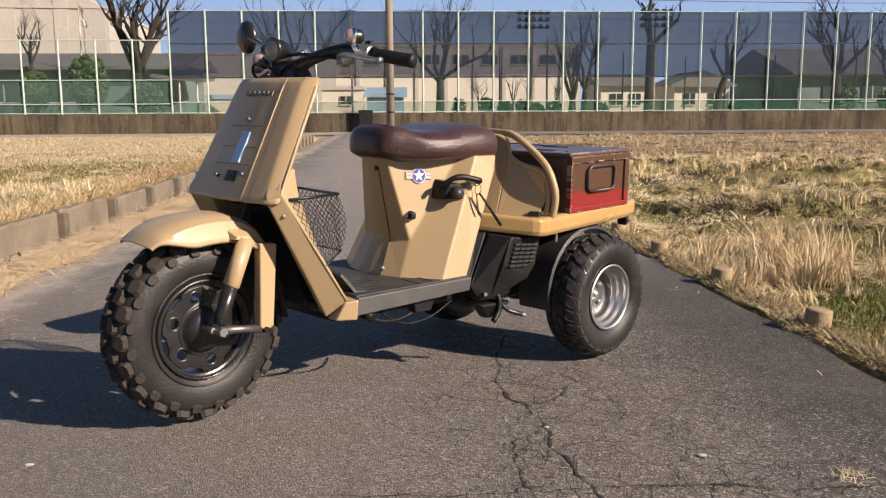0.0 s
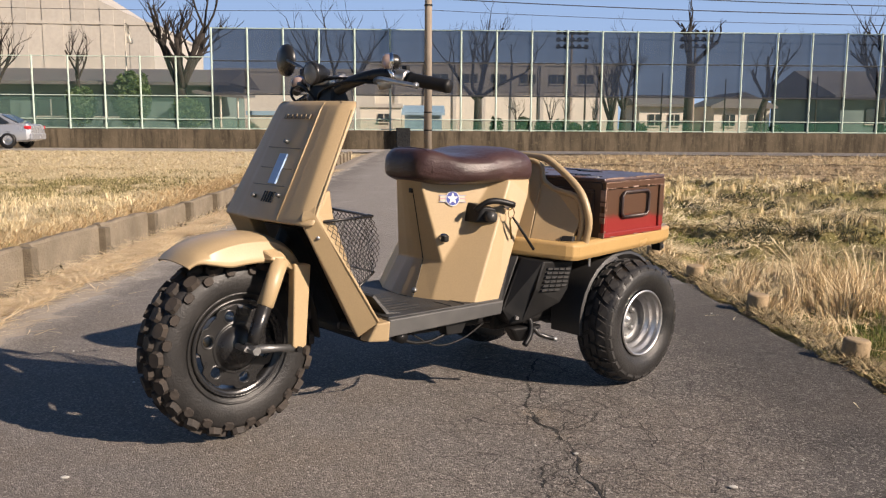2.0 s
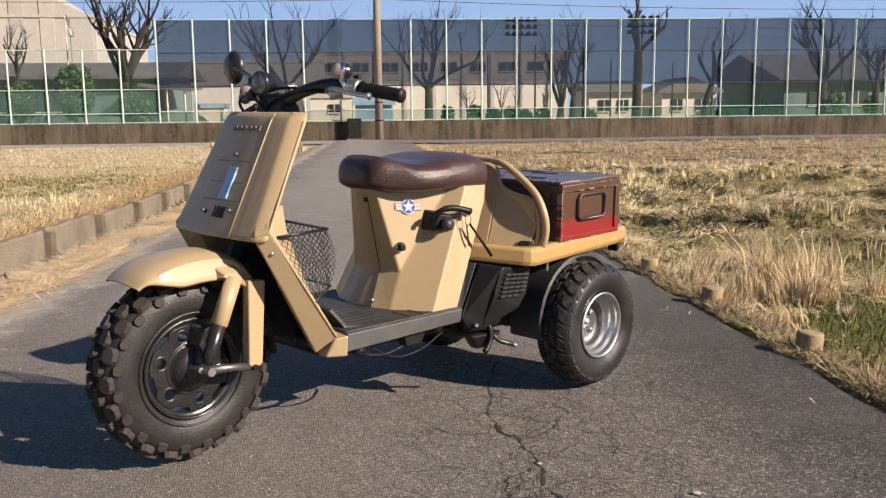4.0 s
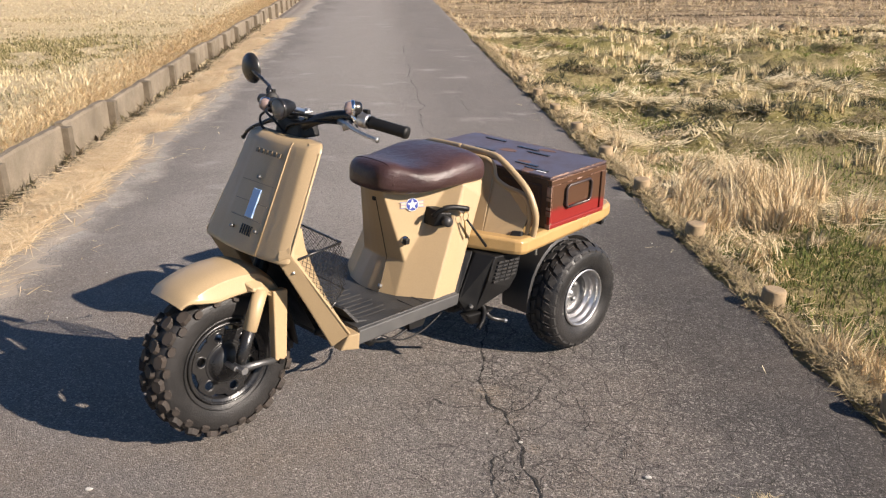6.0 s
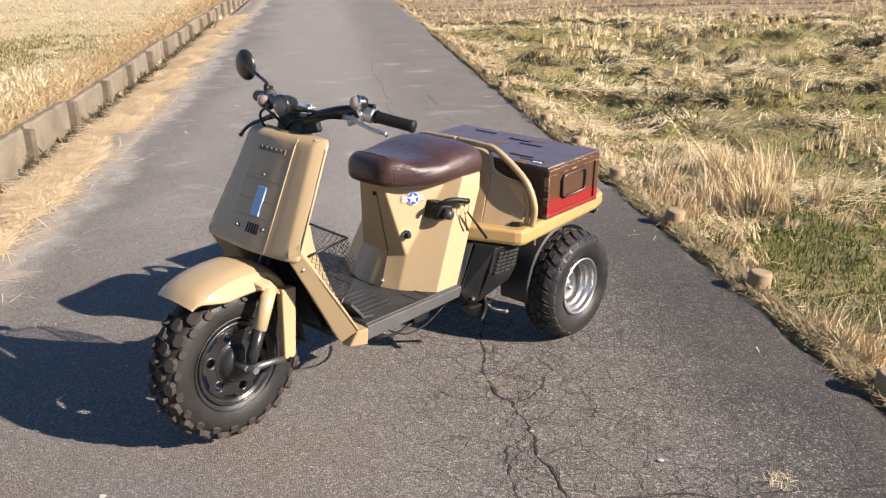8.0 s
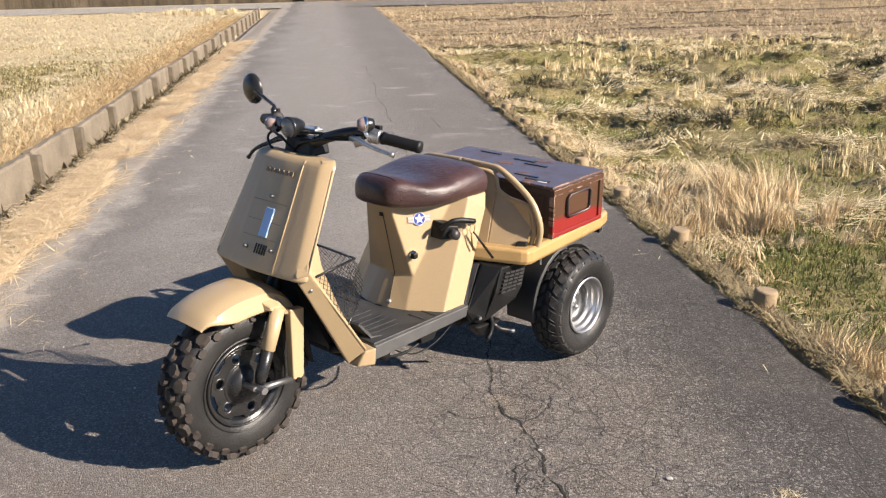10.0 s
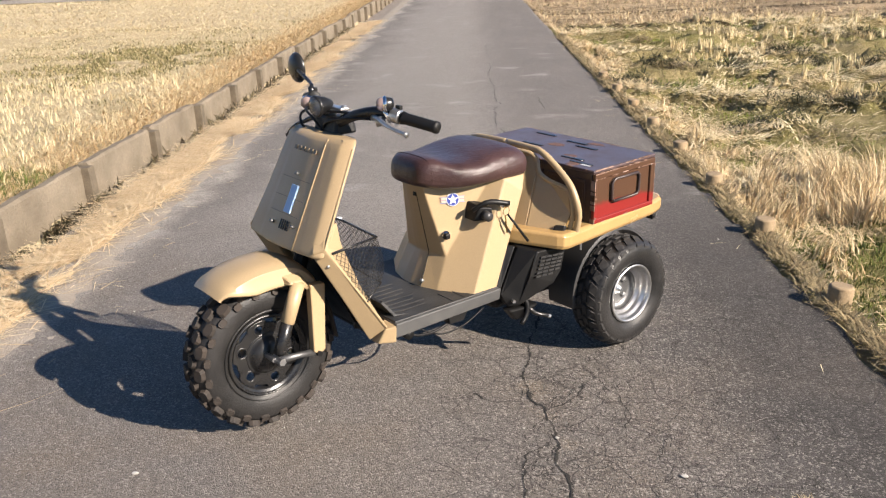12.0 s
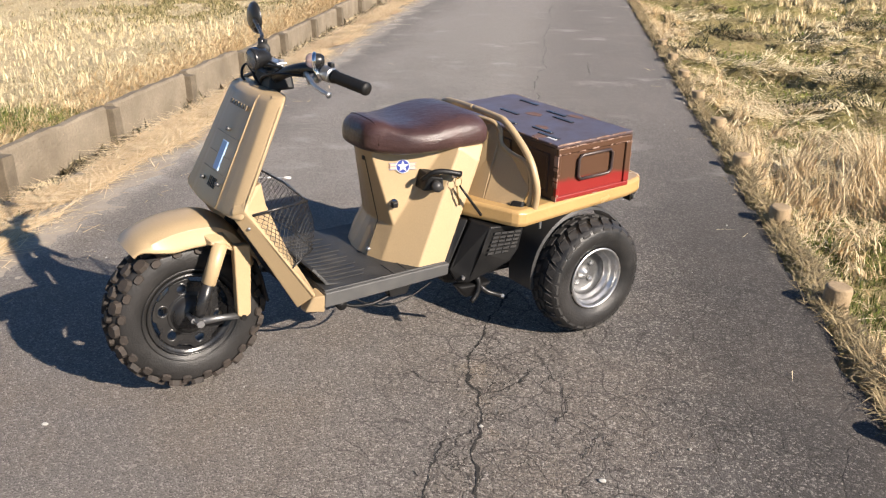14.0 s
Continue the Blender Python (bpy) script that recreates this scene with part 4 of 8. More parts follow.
def floorboard():
    slab = P("floorboard", loft([[(0.359, -0.240, 0.219), (0.80, -0.238, 0.236), (0.80, 0.238, 0.236), (0.359, 0.240, 0.219)],
                                 [(0.359, -0.247, 0.270), (0.80, -0.246, 0.279), (0.80, 0.246, 0.279), (0.359, 0.247, 0.270)]]), GREY_TRIM, "grey-black footboard with rubber mat", False, 0.004)
    z = lambda x: 0.270 + (x - 0.335) * 0.0194
    P("rubber_mat", loft([[(0.362, -0.236, z(0.362) + 0.001), (0.79, -0.236, z(0.79) + 0.001), (0.79, 0.236, z(0.79) + 0.001), (0.362, 0.236, z(0.362) + 0.001)],
                          [(0.364, -0.234, z(0.362) + 0.004), (0.788, -0.234, z(0.79) + 0.004), (0.788, 0.234, z(0.79) + 0.004), (0.364, 0.234, z(0.362) + 0.004)]]), FLOOR_RUBBER, "worn black rubber mat", parent=slab)
    P("toe_board", loft([[(0.345, -0.185, 0.325), (0.352, -0.185, 0.328), (0.352, 0.185, 0.328), (0.345, 0.185, 0.325)],
                         [(0.385, -0.20, 0.274), (0.392, -0.20, 0.280), (0.392, 0.20, 0.280), (0.385, 0.20, 0.274)],
                         [(0.43, -0.21, 0.270), (0.43, -0.21, 0.276), (0.43, 0.21, 0.276), (0.43, 0.21, 0.270)]]), FLOOR_RUBBER, "sloping ribbed toe board", parent=slab)
    bm = bmesh.new()
    for k in range(13):
        y = -0.18 + 0.03 * k
        tube([(0.350, y, 0.329), (0.392, y, 0.2805), (0.432, y, 0.2765), (0.52 + 0.02 * (k % 2), y, 0.2772)], 0.0024, 5, bm)
    for k in range(4):
        x = 0.60 + 0.05 * k
        box(x, x + 0.004, -0.228, -0.15, z(x) + 0.003, z(x) + 0.006, bm)
    P("mat_rib", bm, FLOOR_RUBBER, "", parent=slab)
    P("underframe", tube(curve_points([(0.30, -0.10, 0.24), (0.45, -0.12, 0.205), (0.70, -0.13, 0.20), (0.95, -0.14, 0.22)], 4), 0.016, 10), BLACK_PLASTIC, "", True)
    P("underframe", tube(curve_points([(0.30, 0.10, 0.24), (0.45, 0.12, 0.205), (0.70, 0.13, 0.20), (0.95, 0.14, 0.22)], 4), 0.016, 10), BLACK_PLASTIC, "", True)
    P("underframe_pan", box(0.34, 0.86, -0.16, 0.16, 0.190, 0.224), BLACK_PLASTIC, "", False, 0.01)
    P("stand_spring", tube(curve_points([(0.42, -0.19, 0.215), (0.47, -0.20, 0.185), (0.55, -0.20, 0.178), (0.63, -0.20, 0.20)], 4), 0.005, 7), BLACK_PLASTIC, "", True)
    P("brake_cable", tube(curve_points([(0.46, -0.19, 0.22), (0.56, -0.205, 0.165), (0.66, -0.21, 0.17), (0.76, -0.20, 0.205)], 5), 0.0028, 6), BLACK_PLASTIC, "", True)
    P("stand_bracket", loft([[(0.60, -0.215, 0.19), (0.66, -0.215, 0.19), (0.66, -0.18, 0.19), (0.60, -0.18, 0.19)], [(0.59, -0.215, 0.228), (0.68, -0.215, 0.228), (0.68, -0.18, 0.228), (0.59, -0.18, 0.228)]]), BLACK_PLASTIC, "", False, 0.003)
    P("stand_roller", cylinder((0.425, -0.225, 0.208), (0.425, -0.19, 0.208), 0.017, 14), BLACK_PLASTIC, "", True)


def basket():
    """Black wire basket hung inside the leg shield."""
    rim = [(0.158, -0.220, 0.541), (0.336, -0.187, 0.546), (0.346, 0.0, 0.548), (0.336, 0.187, 0.546), (0.158, 0.220, 0.541)]
    low = [(0.262, -0.232, 0.366), (0.352, -0.180, 0.392), (0.362, 0.0, 0.392), (0.352, 0.180, 0.392), (0.262, 0.232, 0.366)]
    b = P("wire_basket", tube(rim, 0.0040, 7), BLACK_PAINT, "black diamond-mesh wire basket", True)
    P("basket_foot", tube(low, 0.003, 6), BLACK_PAINT, "", True, parent=b)

    def at(sec, i, t):
        a = Vector(rim[i]).lerp(Vector(rim[i + 1]), sec)
        c = Vector(low[i]).lerp(Vector(low[i + 1]), sec)
        p = a.lerp(c, t)
        mid = Vector((0.29, 0, p.z))
        return p + (p - mid) * 0.12 * math.sin(math.pi * min(1, t * 1.0)) if i in (1, 2) else p
    for i, n in ((0, 9), (1, 9), (2, 9), (3, 9)):
        bm = bmesh.new()
        rows = 9
        for k in range(-rows, n + 1):
            for sgn in (1, -1):
                pts = []
                for j in range(rows + 1):
                    s = (k + j) / n if sgn > 0 else (n - k - j) / n
                    if -1e-6 <= s <= 1 + 1e-6:
                        p = at(s, i, j / rows)
                        off = 0.0012 * (1 if (j + k) % 2 else -1) * sgn
                        pts.append(p + Vector((off, 0, 0)))
                if len(pts) > 1:
                    tube(pts, 0.0009, 4, bm, caps=False)
        P("wire_mesh", bm, BLACK_PAINT, "", parent=b)


def seat_body():
    # planar facets of the left half, mirrored
    half = {"N0": (0.600, 0.0, 0.640), "N1": (0.648, 0.0, 0.389), "N2": (0.592, 0.0, 0.275),
            "S0": (0.602, 0.022, 0.640), "S1": (0.652, 0.034, 0.388), "S2": (0.597, 0.050, 0.275),
            "T1": (0.611, 0.055, 0.640), "K": (0.670, 0.1055, 0.386), "B1": (0.6188, 0.1207, 0.275),
            "M1": (0.835, 0.141, 0.640), "M2": (0.864, 0.185, 0.640), "BR": (0.690, 0.230, 0.275),
            "TR": (0.962, 0.180, 0.640), "TR2": (0.932, 0.203, 0.591), "BR2": (0.790, 0.232, 0.275)}
    bm = bmesh.new()
    lv = {k: bm.verts.new((x, -y, z)) for k, (x, y, z) in half.items()}
    rv = {k: (lv[k] if k[0] == "N" else bm.verts.new((x, y, z))) for k, (x, y, z) in half.items()}
    for vs in (lv, rv):
        for f in (("N0", "S0", "S1", "N1"), ("N1", "S1", "S2", "N2"), ("S0", "T1", "K", "S1"), ("S1", "K", "B1", "S2"),
                  ("T1", "M1", "K"), ("K", "M1", "M2", "BR", "B1"), ("M2", "TR", "TR2"), ("M2", "TR2", "BR2", "BR")):
            bm.faces.new([vs[k] for k in f])
    bm.faces.new([lv[k] for k in ("N0", "S0", "T1", "M1", "M2", "TR")] + [rv[k] for k in ("TR", "M2", "M1", "T1", "S0")])
    bm.faces.new([lv[k] for k in ("N2", "S2", "B1", "BR", "BR2")] + [rv[k] for k in ("BR2", "BR", "B1", "S2")])
    bm.faces.new([lv["TR"], lv["TR2"], lv["BR2"], rv["BR2"], rv["TR2"], rv["TR"]])
    bmesh.ops.recalc_face_normals(bm, faces=bm.faces)
    body = P("seat_body", bm, TAN, "faceted tan body under the seat", False, 0.005, segments=3, angle=8)
    P("nose_seam", tube([(0.6095, -0.0265, 0.605), (0.6520, -0.0370, 0.3885), (0.5985, -0.0560, 0.279)], 0.0014, 6), BLACK_PLASTIC, "", parent=body)
    P("seam_bolt", lathe([(0, -0.006), (0.007, -0.004), (0.007, 0.006), (0, 0.006)], 10, (0.606, -0.056, 0.300)), ALLOY, "", True, parent=body)
    P("nose_bolt", box(0.606, 0.618, -0.026, -0.012, 0.592, 0.606), BLACK_PLASTIC, "", False, 0.002, parent=body)
    # facet frames for what is fixed to the left side
    t1, kk, ee = Vector((0.611, -0.055, 0.640)), Vector((0.670, -0.1055, 0.386)), Vector((0.835, -0.141, 0.640))
    nrm = (ee - t1).cross(kk - t1).normalized()
    fx = nrm.cross(Vector((0, 0, 1)))
    fx = fx if fx.x > 0 else -fx
    o = Vector((0.704, -0.106, 0.579))
    o -= nrm * nrm.dot(o - t1)
    face = basis(o, fx, nrm.cross(fx) if nrm.cross(fx).z > 0 else fx.cross(nrm))
    out = face.to_3x3() @ Vector((0, 0, 1))
    sgn = 1 if out.y < 0 else -1

    def on(bm, x, y, lift):
        m = face @ pose(x, y, sgn * lift)
        bmesh.ops.transform(bm, matrix=m, verts=bm.verts)
        return bm
    # round star emblem with side bars
    P("emblem_bar", on(plate([[(-0.040, -0.0105), (0.040, -0.0105), (0.040, 0.0105), (-0.040, 0.0105)]], 0.0006), 0, 0, 0.0035), BAR_PRINT, "faded pale side bars of the emblem", parent=body)
    for yy in (-0.0098, 0.0098):
        for x0, x1 in ((-0.044, -0.019), (0.019, 0.044)):
            P("emblem_stripe", on(plate([[(x0, yy - 0.0010), (x1, yy - 0.0010), (x1, yy + 0.0010), (x0, yy + 0.0010)]], 0.0004), 0, 0, 0.0042), FADED_BLUE, "", parent=body)
    for x0, x1 in ((-0.044, -0.019), (0.019, 0.044)):
        P("emblem_stripe", on(plate([[(x0, -0.0014), (x1, -0.0014), (x1, 0.0014), (x0, 0.0014)]], 0.0004), 0, 0, 0.0042), RED_PRINT, "faded red stripe", parent=body)
    P("emblem_disc", on(plate([ring(0, 0, 0.0225, 36)], 0.0006), 0, 0, 0.0047), WHITE_PAINT, "", parent=body)
    P("emblem_field", on(plate([ring(0, 0, 0.0205, 36)], 0.0006), 0, 0, 0.0054), BLUE_PRINT, "dark blue round field", parent=body)
    star = []
    for q in range(10):
        r = 0.0195 if q % 2 == 0 else 0.0078
        a2 = math.pi / 2 + math.pi * q / 5
        star.append((r * math.cos(a2), r * math.sin(a2)))
    P("emblem_star", on(plate([star], 0.0006), 0, 0, 0.0062), WHITE_PAINT, "white five-pointed star", parent=body)
    # seat latch: black lever over a black cup
    P("latch_cup", loft([[(0.742, -0.112, 0.510), (0.812, -0.135, 0.510), (0.806, -0.120, 0.565), (0.755, -0.106, 0.570)],
                         [(0.740, -0.172, 0.510), (0.800, -0.204, 0.512), (0.795, -0.200, 0.555), (0.758, -0.180, 0.560)]]), BLACK_PLASTIC, "black seat latch", False, 0.005, parent=body)
    P("latch_lever", tube(curve_points([(0.738, -0.168, 0.548), (0.758, -0.192, 0.572), (0.79, -0.210, 0.578), (0.845, -0.228, 0.566)], 4), [0.008] * 5 + [0.0095] * 8, 8), BLACK_PLASTIC, "", True, parent=body)
    P("latch_core", cylinder((0.776, -0.180, 0.532), (0.768, -0.216, 0.530), 0.016, 14), GUARD_PLASTIC, "dark latch core", True, parent=body)
    P("seat_lock", cylinder((0.84, -0.170, 0.562), (0.834, -0.222, 0.562), 0.0125, 16), CHROME, "chrome lock barrel", True, parent=body)
    P("knob_base", cylinder((0.690, -0.070, 0.460), (0.672, -0.108, 0.460), 0.0145, 16), CHROME, "chrome knob", True, parent=body)
    P("knob", box(0.659, 0.679, -0.124, -0.105, 0.450, 0.470), BLACK_PLASTIC, "", False, 0.004, parent=body)
    P("key_ring", tube([(0.836 + 0.013 * math.cos(q), -0.226, 0.541 + 0.016 * math.sin(q)) for q in [2 * math.pi * k / 16 for k in range(17)]], 0.0012, 6), BRASS, "", True, parent=body)
    P("key_strap", tube([(0.840, -0.228, 0.530), (0.856, -0.238, 0.505), (0.905, -0.262, 0.430)], [0.003, 0.0042, 0.005], 6), BLACK_PLASTIC, "black key strap", True, parent=body)
    P("key_chain", tube([(0.832, -0.226, 0.528), (0.838, -0.224, 0.490), (0.846, -0.222, 0.462)], 0.003, 5), BRASS, "", True, parent=body)


def seat():
    loops = []
    # stations from nose to tail: x, half width, underside, top
    st = [(0.576, 0.046, 0.654, 0.682), (0.583, 0.076, 0.638, 0.705), (0.602, 0.097, 0.630, 0.724), (0.640, 0.122, 0.620, 0.727), (0.69, 0.156, 0.618, 0.715),
          (0.76, 0.182, 0.622, 0.715), (0.84, 0.188, 0.622, 0.730), (0.91, 0.190, 0.622, 0.738), (0.958, 0.184, 0.624, 0.733), (0.982, 0.168, 0.634, 0.713), (0.988, 0.150, 0.648, 0.694)]
    for x, w, lo, hi in st:
        sec = []
        for q in range(28):
            a = 2 * math.pi * q / 28
            ca, sa = math.cos(a), math.sin(a)
            y = w * math.copysign(abs(ca) ** 0.55, ca)
            mid = lo + (hi - lo) * 0.42
            z = mid + (hi - mid) * abs(sa) ** 0.62 if sa >= 0 else mid - (mid - lo) * abs(sa) ** 0.5
            sec.append((x, y, z))
        loops.append(sec)
    fine = []
    n = len(loops[0])
    tracks = [curve_points([lp[i] for lp in loops], 4) for i in range(n)]
    for k in range(len(tracks[0])):
        fine.append([tuple(tracks[i][k]) for i in range(n)])
    s = P("saddle", loft(fine), LEATHER, "creased maroon leatherette saddle", True)
    # stitched front pad seam and base
    seam = []
    for q in range(13):
        a = math.pi * q / 12
        seam.append((0.617, -0.106 * math.copysign(abs(math.cos(a)) ** 0.5, math.cos(a)), 0.656 + 0.0715 * abs(math.sin(a)) ** 0.6))
    P("seat_piping", tube(seam, 0.0022, 6), LEATHER, "", True, parent=s)
    P("seat_base", box(0.625, 0.955, -0.09, 0.09, 0.630, 0.648), BLACK_PLASTIC, "", False, 0.006, parent=s)


def rear_wheel(y, sg):
    c = (1.303, y, 0.178)
    r = 0.199
    bead = 0.109
    hw = 0.072
    prof = [(bead, -hw * 0.72), (bead + 0.010, -hw * 0.86), (0.142, -hw), (0.170, -hw * 0.98), (0.191, -hw * 0.82), (r - 0.002, -hw * 0.55), (r, 0),
            (r - 0.002, hw * 0.55), (0.191, hw * 0.82), (0.170, hw * 0.98), (0.142, hw), (bead + 0.010, hw * 0.86), (bead, hw * 0.72)]
    tyre = P("rear_tyre", lathe(prof, 64, c), RUBBER, "wide black rear tyre with angled grooves", True)
    # tread blocks: curved slabs between open grooves
    bm = bmesh.new()
    n = 26
    for k in range(n):
        for half in (-1, 1):
            a0 = 2 * math.pi * (k + (0.5 if half > 0 else 0)) / n
            da = 2 * math.pi / n

            def pt(u, v, lift):
                yy = half * hw * (0.05 + 0.92 * v)
                v2 = abs(yy) / hw
                rr = r if v2 < 0.5 else r - 0.002 - 0.026 * ((v2 - 0.5) / 0.5) ** 1.7
                a = a0 + da * (u * 0.80) + 0.16 * v
                return Vector((c[0] + (rr + lift) * math.cos(a), c[1] + yy, c[2] + (rr + lift) * math.sin(a)))
            for v0, v1, u0, u1 in ((0.0, 0.30, 0.0, 0.86), (0.36, 0.98, 0.06, 1.0)):
                lo = [pt(u, v, -0.003) for u, v in ((u0, v0), (u1, v0), (u1, (v0 + v1) / 2), (u1, v1), (u0, v1), (u0, (v0 + v1) / 2))]
                hi = [pt(u, v, 0.006) for u, v in ((u0 + .04, v0 + .02), (u1 - .04, v0 + .02), (u1 - .04, (v0 + v1) / 2), (u1 - .04, v1 - .02), (u0 + .04, v1 - .02), (u0 + .04, (v0 + v1) / 2))]
                loft([lo, hi], bm)
    P("tread_block", bm, TREAD, "dusty grey tread blocks", parent=tyre)
    f = sg  # outward
    rim = P("rear_rim", lathe([(0.1104, f * 0.0602), (0.1076, f * 0.0639), (0.1021, f * 0.0620), (0.0994, f * 0.0489), (0.0989, f * 0.0432), (0.0902, f * 0.0404), (0.0888, f * 0.0263), (0.0883, f * 0.0226), (0.0773, f * 0.0188), (0.0764, f * 0.0113)], 56, c), STEEL, "polished steel dish rim", True)
    P("rim_centre", lathe([(0.0765, f * 0.0113), (0.0736, f * -0.0056), (0.0552, f * -0.0094), (0.0000, f * -0.0094)], 48, c), DARK_STEEL, "dull steel wheel centre", True, parent=rim)
    P("inner_drum", lathe([(0.1012, f * -0.0517), (0.0957, f * -0.0320), (0.0874, f * -0.0188), (0.0000, f * -0.0207)], 40, c), BLACK_PAINT, "", True, parent=rim)
    P("hub", lathe([(0.0000, f * 0.0113), (0.0110, f * 0.0094), (0.0147, f * 0.0000), (0.0239, f * -0.0038), (0.0258, f * -0.0150)], 20, c), ALLOY, "", True, parent=rim)
    for q in range(4):
        a = math.pi / 4 + math.pi / 2 * q
        x, z = c[0] + 0.042 * math.cos(a), c[2] + 0.042 * math.sin(a)
        P("wheel_nut", tube([(x, c[1] + f * -0.018, z), (x, c[1] + f * 0.000, z), (x, c[1] + f * 0.004, z)], [0.0095, 0.0095, 0.005], 6), ALLOY, "", parent=rim)
    # mudguard over the wheel's inner half
    arc = []
    for q in range(15):
        a = math.radians(20 + 172 * q / 14)
        arc.append((math.cos(a), math.sin(a)))
    R = 0.219
    y_in, y_out = c[1] - f * 0.15, c[1] - f * 0.028
    loops = []
    for ca, sa in arc:
        loops.append([(c[0] + ca * R, y_in, c[2] + 0.012 + sa * R), (c[0] + ca * R, y_out, c[2] + 0.012 + sa * R),
                      (c[0] + ca * (R - 0.012), y_out + f * 0.004, c[2] + 0.012 + sa * (R - 0.012)), (c[0] + ca * (R - 0.006), y_in, c[2] + 0.012 + sa * (R - 0.006))])
    P("rear_mudguard", loft(loops), GUARD_PLASTIC, "black plastic inner mudguard", True, 0.002, segments=1)


def rear_body():
    # deck: a tan tray with a rounded lip
    outline = [(0.862, 0.130), (0.890, 0.184), (0.978, 0.328), (0.994, 0.345), (1.020, 0.350), (1.48, 0.338), (1.54, 0.322), (1.575, 0.285), (1.58, 0.20)]
    left = [(x, -y) for x, y in outline]
    full = left + outline[::-1]
    z0 = lambda x: 0.408 - 0.014 * smooth(0.86, 1.05, x) + 0.036 * smooth(1.05, 1.58, x)
    lo = [(x * 0.995 + 0.005, y * 0.975, z0(x)) for x, y in full]
    mid = [(x, y, z0(x) + 0.014) for x, y in full]
    hi = [(x, y, z0(x) + 0.048) for x, y in full]
    inn = [(1.15 + (x - 1.15) * 0.985, y * 0.975, z0(x) + 0.056) for x, y in full]
    P("load_deck", loft([lo, mid, hi, inn]), TAN_LIGHT, "glossy yellow-tan load deck", False, 0.004, segments=3, angle=25)
    # shroud behind the seat: a slanted face, a bead on its edge, a hoop round it
    def slab(pts, d):
        return loft([pts, [(x + d[0], y + d[1], z + d[2]) for x, y, z in pts]])
    for sg in (-1, 1):
        f = lambda pts: [(x, sg * y, z) for x, y, z in pts]
        face = [(0.958, 0.192, 0.442), (1.021, 0.306, 0.442), (1.049, 0.320, 0.515), (1.048, 0.306, 0.582), (1.038, 0.226, 0.608), (1.0285, 0.186, 0.632), (1.030, 0.172, 0.650)]
        wing = [(0.930, 0.110, 0.442), (0.958, 0.192, 0.442), (1.030, 0.172, 0.650), (1.033, 0.164, 0.677), (1.0255, 0.137, 0.695), (1.010, 0.060, 0.698)]
        P("rear_shroud", slab(f(face), (0.012, sg * -0.006, 0)), TAN, "tan shroud panel behind the saddle", False, 0.003)
        P("shroud_wing", slab(f(wing), (0.012, sg * -0.004, 0)), TAN, "", False, 0.003)
        P("shroud_pocket", slab(f([(0.998, 0.280, 0.446), (1.020, 0.316, 0.446), (1.026, 0.314, 0.470), (1.008, 0.284, 0.470)]), (0.014, 0, 0)), BLACK_PLASTIC, "", False, 0.003)
        hoop = [(1.045, 0.0, 0.712), (1.045, 0.07, 0.711), (1.045, 0.130, 0.709), (1.045, 0.178, 0.703), (1.045, 0.252, 0.662), (1.045, 0.318, 0.610), (1.050, 0.347, 0.550), (1.058, 0.348, 0.500), (1.062, 0.332, 0.442)]
        P("grab_rail", tube(curve_points(f(hoop), 4), 0.0115, 12), TAN, "tan painted tubular grab rail", True)
        bead = [(1.012, 0.060, 0.698), (1.026, 0.137, 0.696), (1.034, 0.164, 0.677), (1.031, 0.174, 0.648), (1.0295, 0.188, 0.630), (1.040, 0.227, 0.608), (1.048, 0.297, 0.594), (1.051, 0.322, 0.555), (1.052, 0.325, 0.500), (1.050, 0.314, 0.444)]
        P("shroud_bead", tube(curve_points(f(bead), 3), 0.0085, 8), TAN, "", True)
    P("shroud_centre", slab([(0.930, -0.115, 0.442), (0.930, 0.115, 0.442), (1.010, 0.065, 0.698), (1.010, -0.065, 0.698)], (0.012, 0, 0)), TAN, "", False, 0.002)
    # engine cover with louvres: a front facet and a side facet folded along one edge
    for sg in (-1, 1):
        f = lambda p: Vector((p[0], sg * p[1], p[2]))
        t1, t2, t3 = f((0.893, 0.222, 0.402)), f((0.926, 0.290, 0.396)), f((1.062, 0.292, 0.388))
        r2, r1 = f((1.042, 0.292, 0.300)), f((1.010, 0.289, 0.258))
        b2, b1, b0, m = f((0.868, 0.266, 0.204)), f((0.838, 0.240, 0.197)), f((0.815, 0.224, 0.245)), f((0.890, 0.292, 0.312))
        rim = [t1, t2, t3, r2, r1, b2, b1, b0]
        bm = bmesh.new()
        vs = [bm.verts.new(p) for p in rim]
        mv = bm.verts.new(m)
        deep = [bm.verts.new(Vector((p.x + 0.03, p.y * 0.62, p.z))) for p in rim]
        bm.faces.new([vs[0], vs[1], mv, vs[5], vs[6], vs[7]])
        bm.faces.new([vs[1], vs[2], vs[3], vs[4], vs[5], mv])
        bm.faces.new(deep)
        for i in range(8):
            bm.faces.new([vs[i], vs[(i + 1) % 8], deep[(i + 1) % 8], deep[i]])
        bmesh.ops.recalc_face_normals(bm, faces=bm.faces)
        cover = P("engine_cover", bm, BLACK_PLASTIC, "black plastic engine side cover", False, 0.006, segments=3)
        P("cover_strut", loft([[f(p) for p in ((0.858, 0.205, 0.408), (0.880, 0.225, 0.408), (0.893, 0.205, 0.404), (0.87, 0.17, 0.404))],
                               [f(p) for p in ((0.780, 0.222, 0.262), (0.800, 0.236, 0.256), (0.815, 0.215, 0.256), (0.79, 0.17, 0.262))]]), BLACK_PLASTIC, "", False, 0.004)
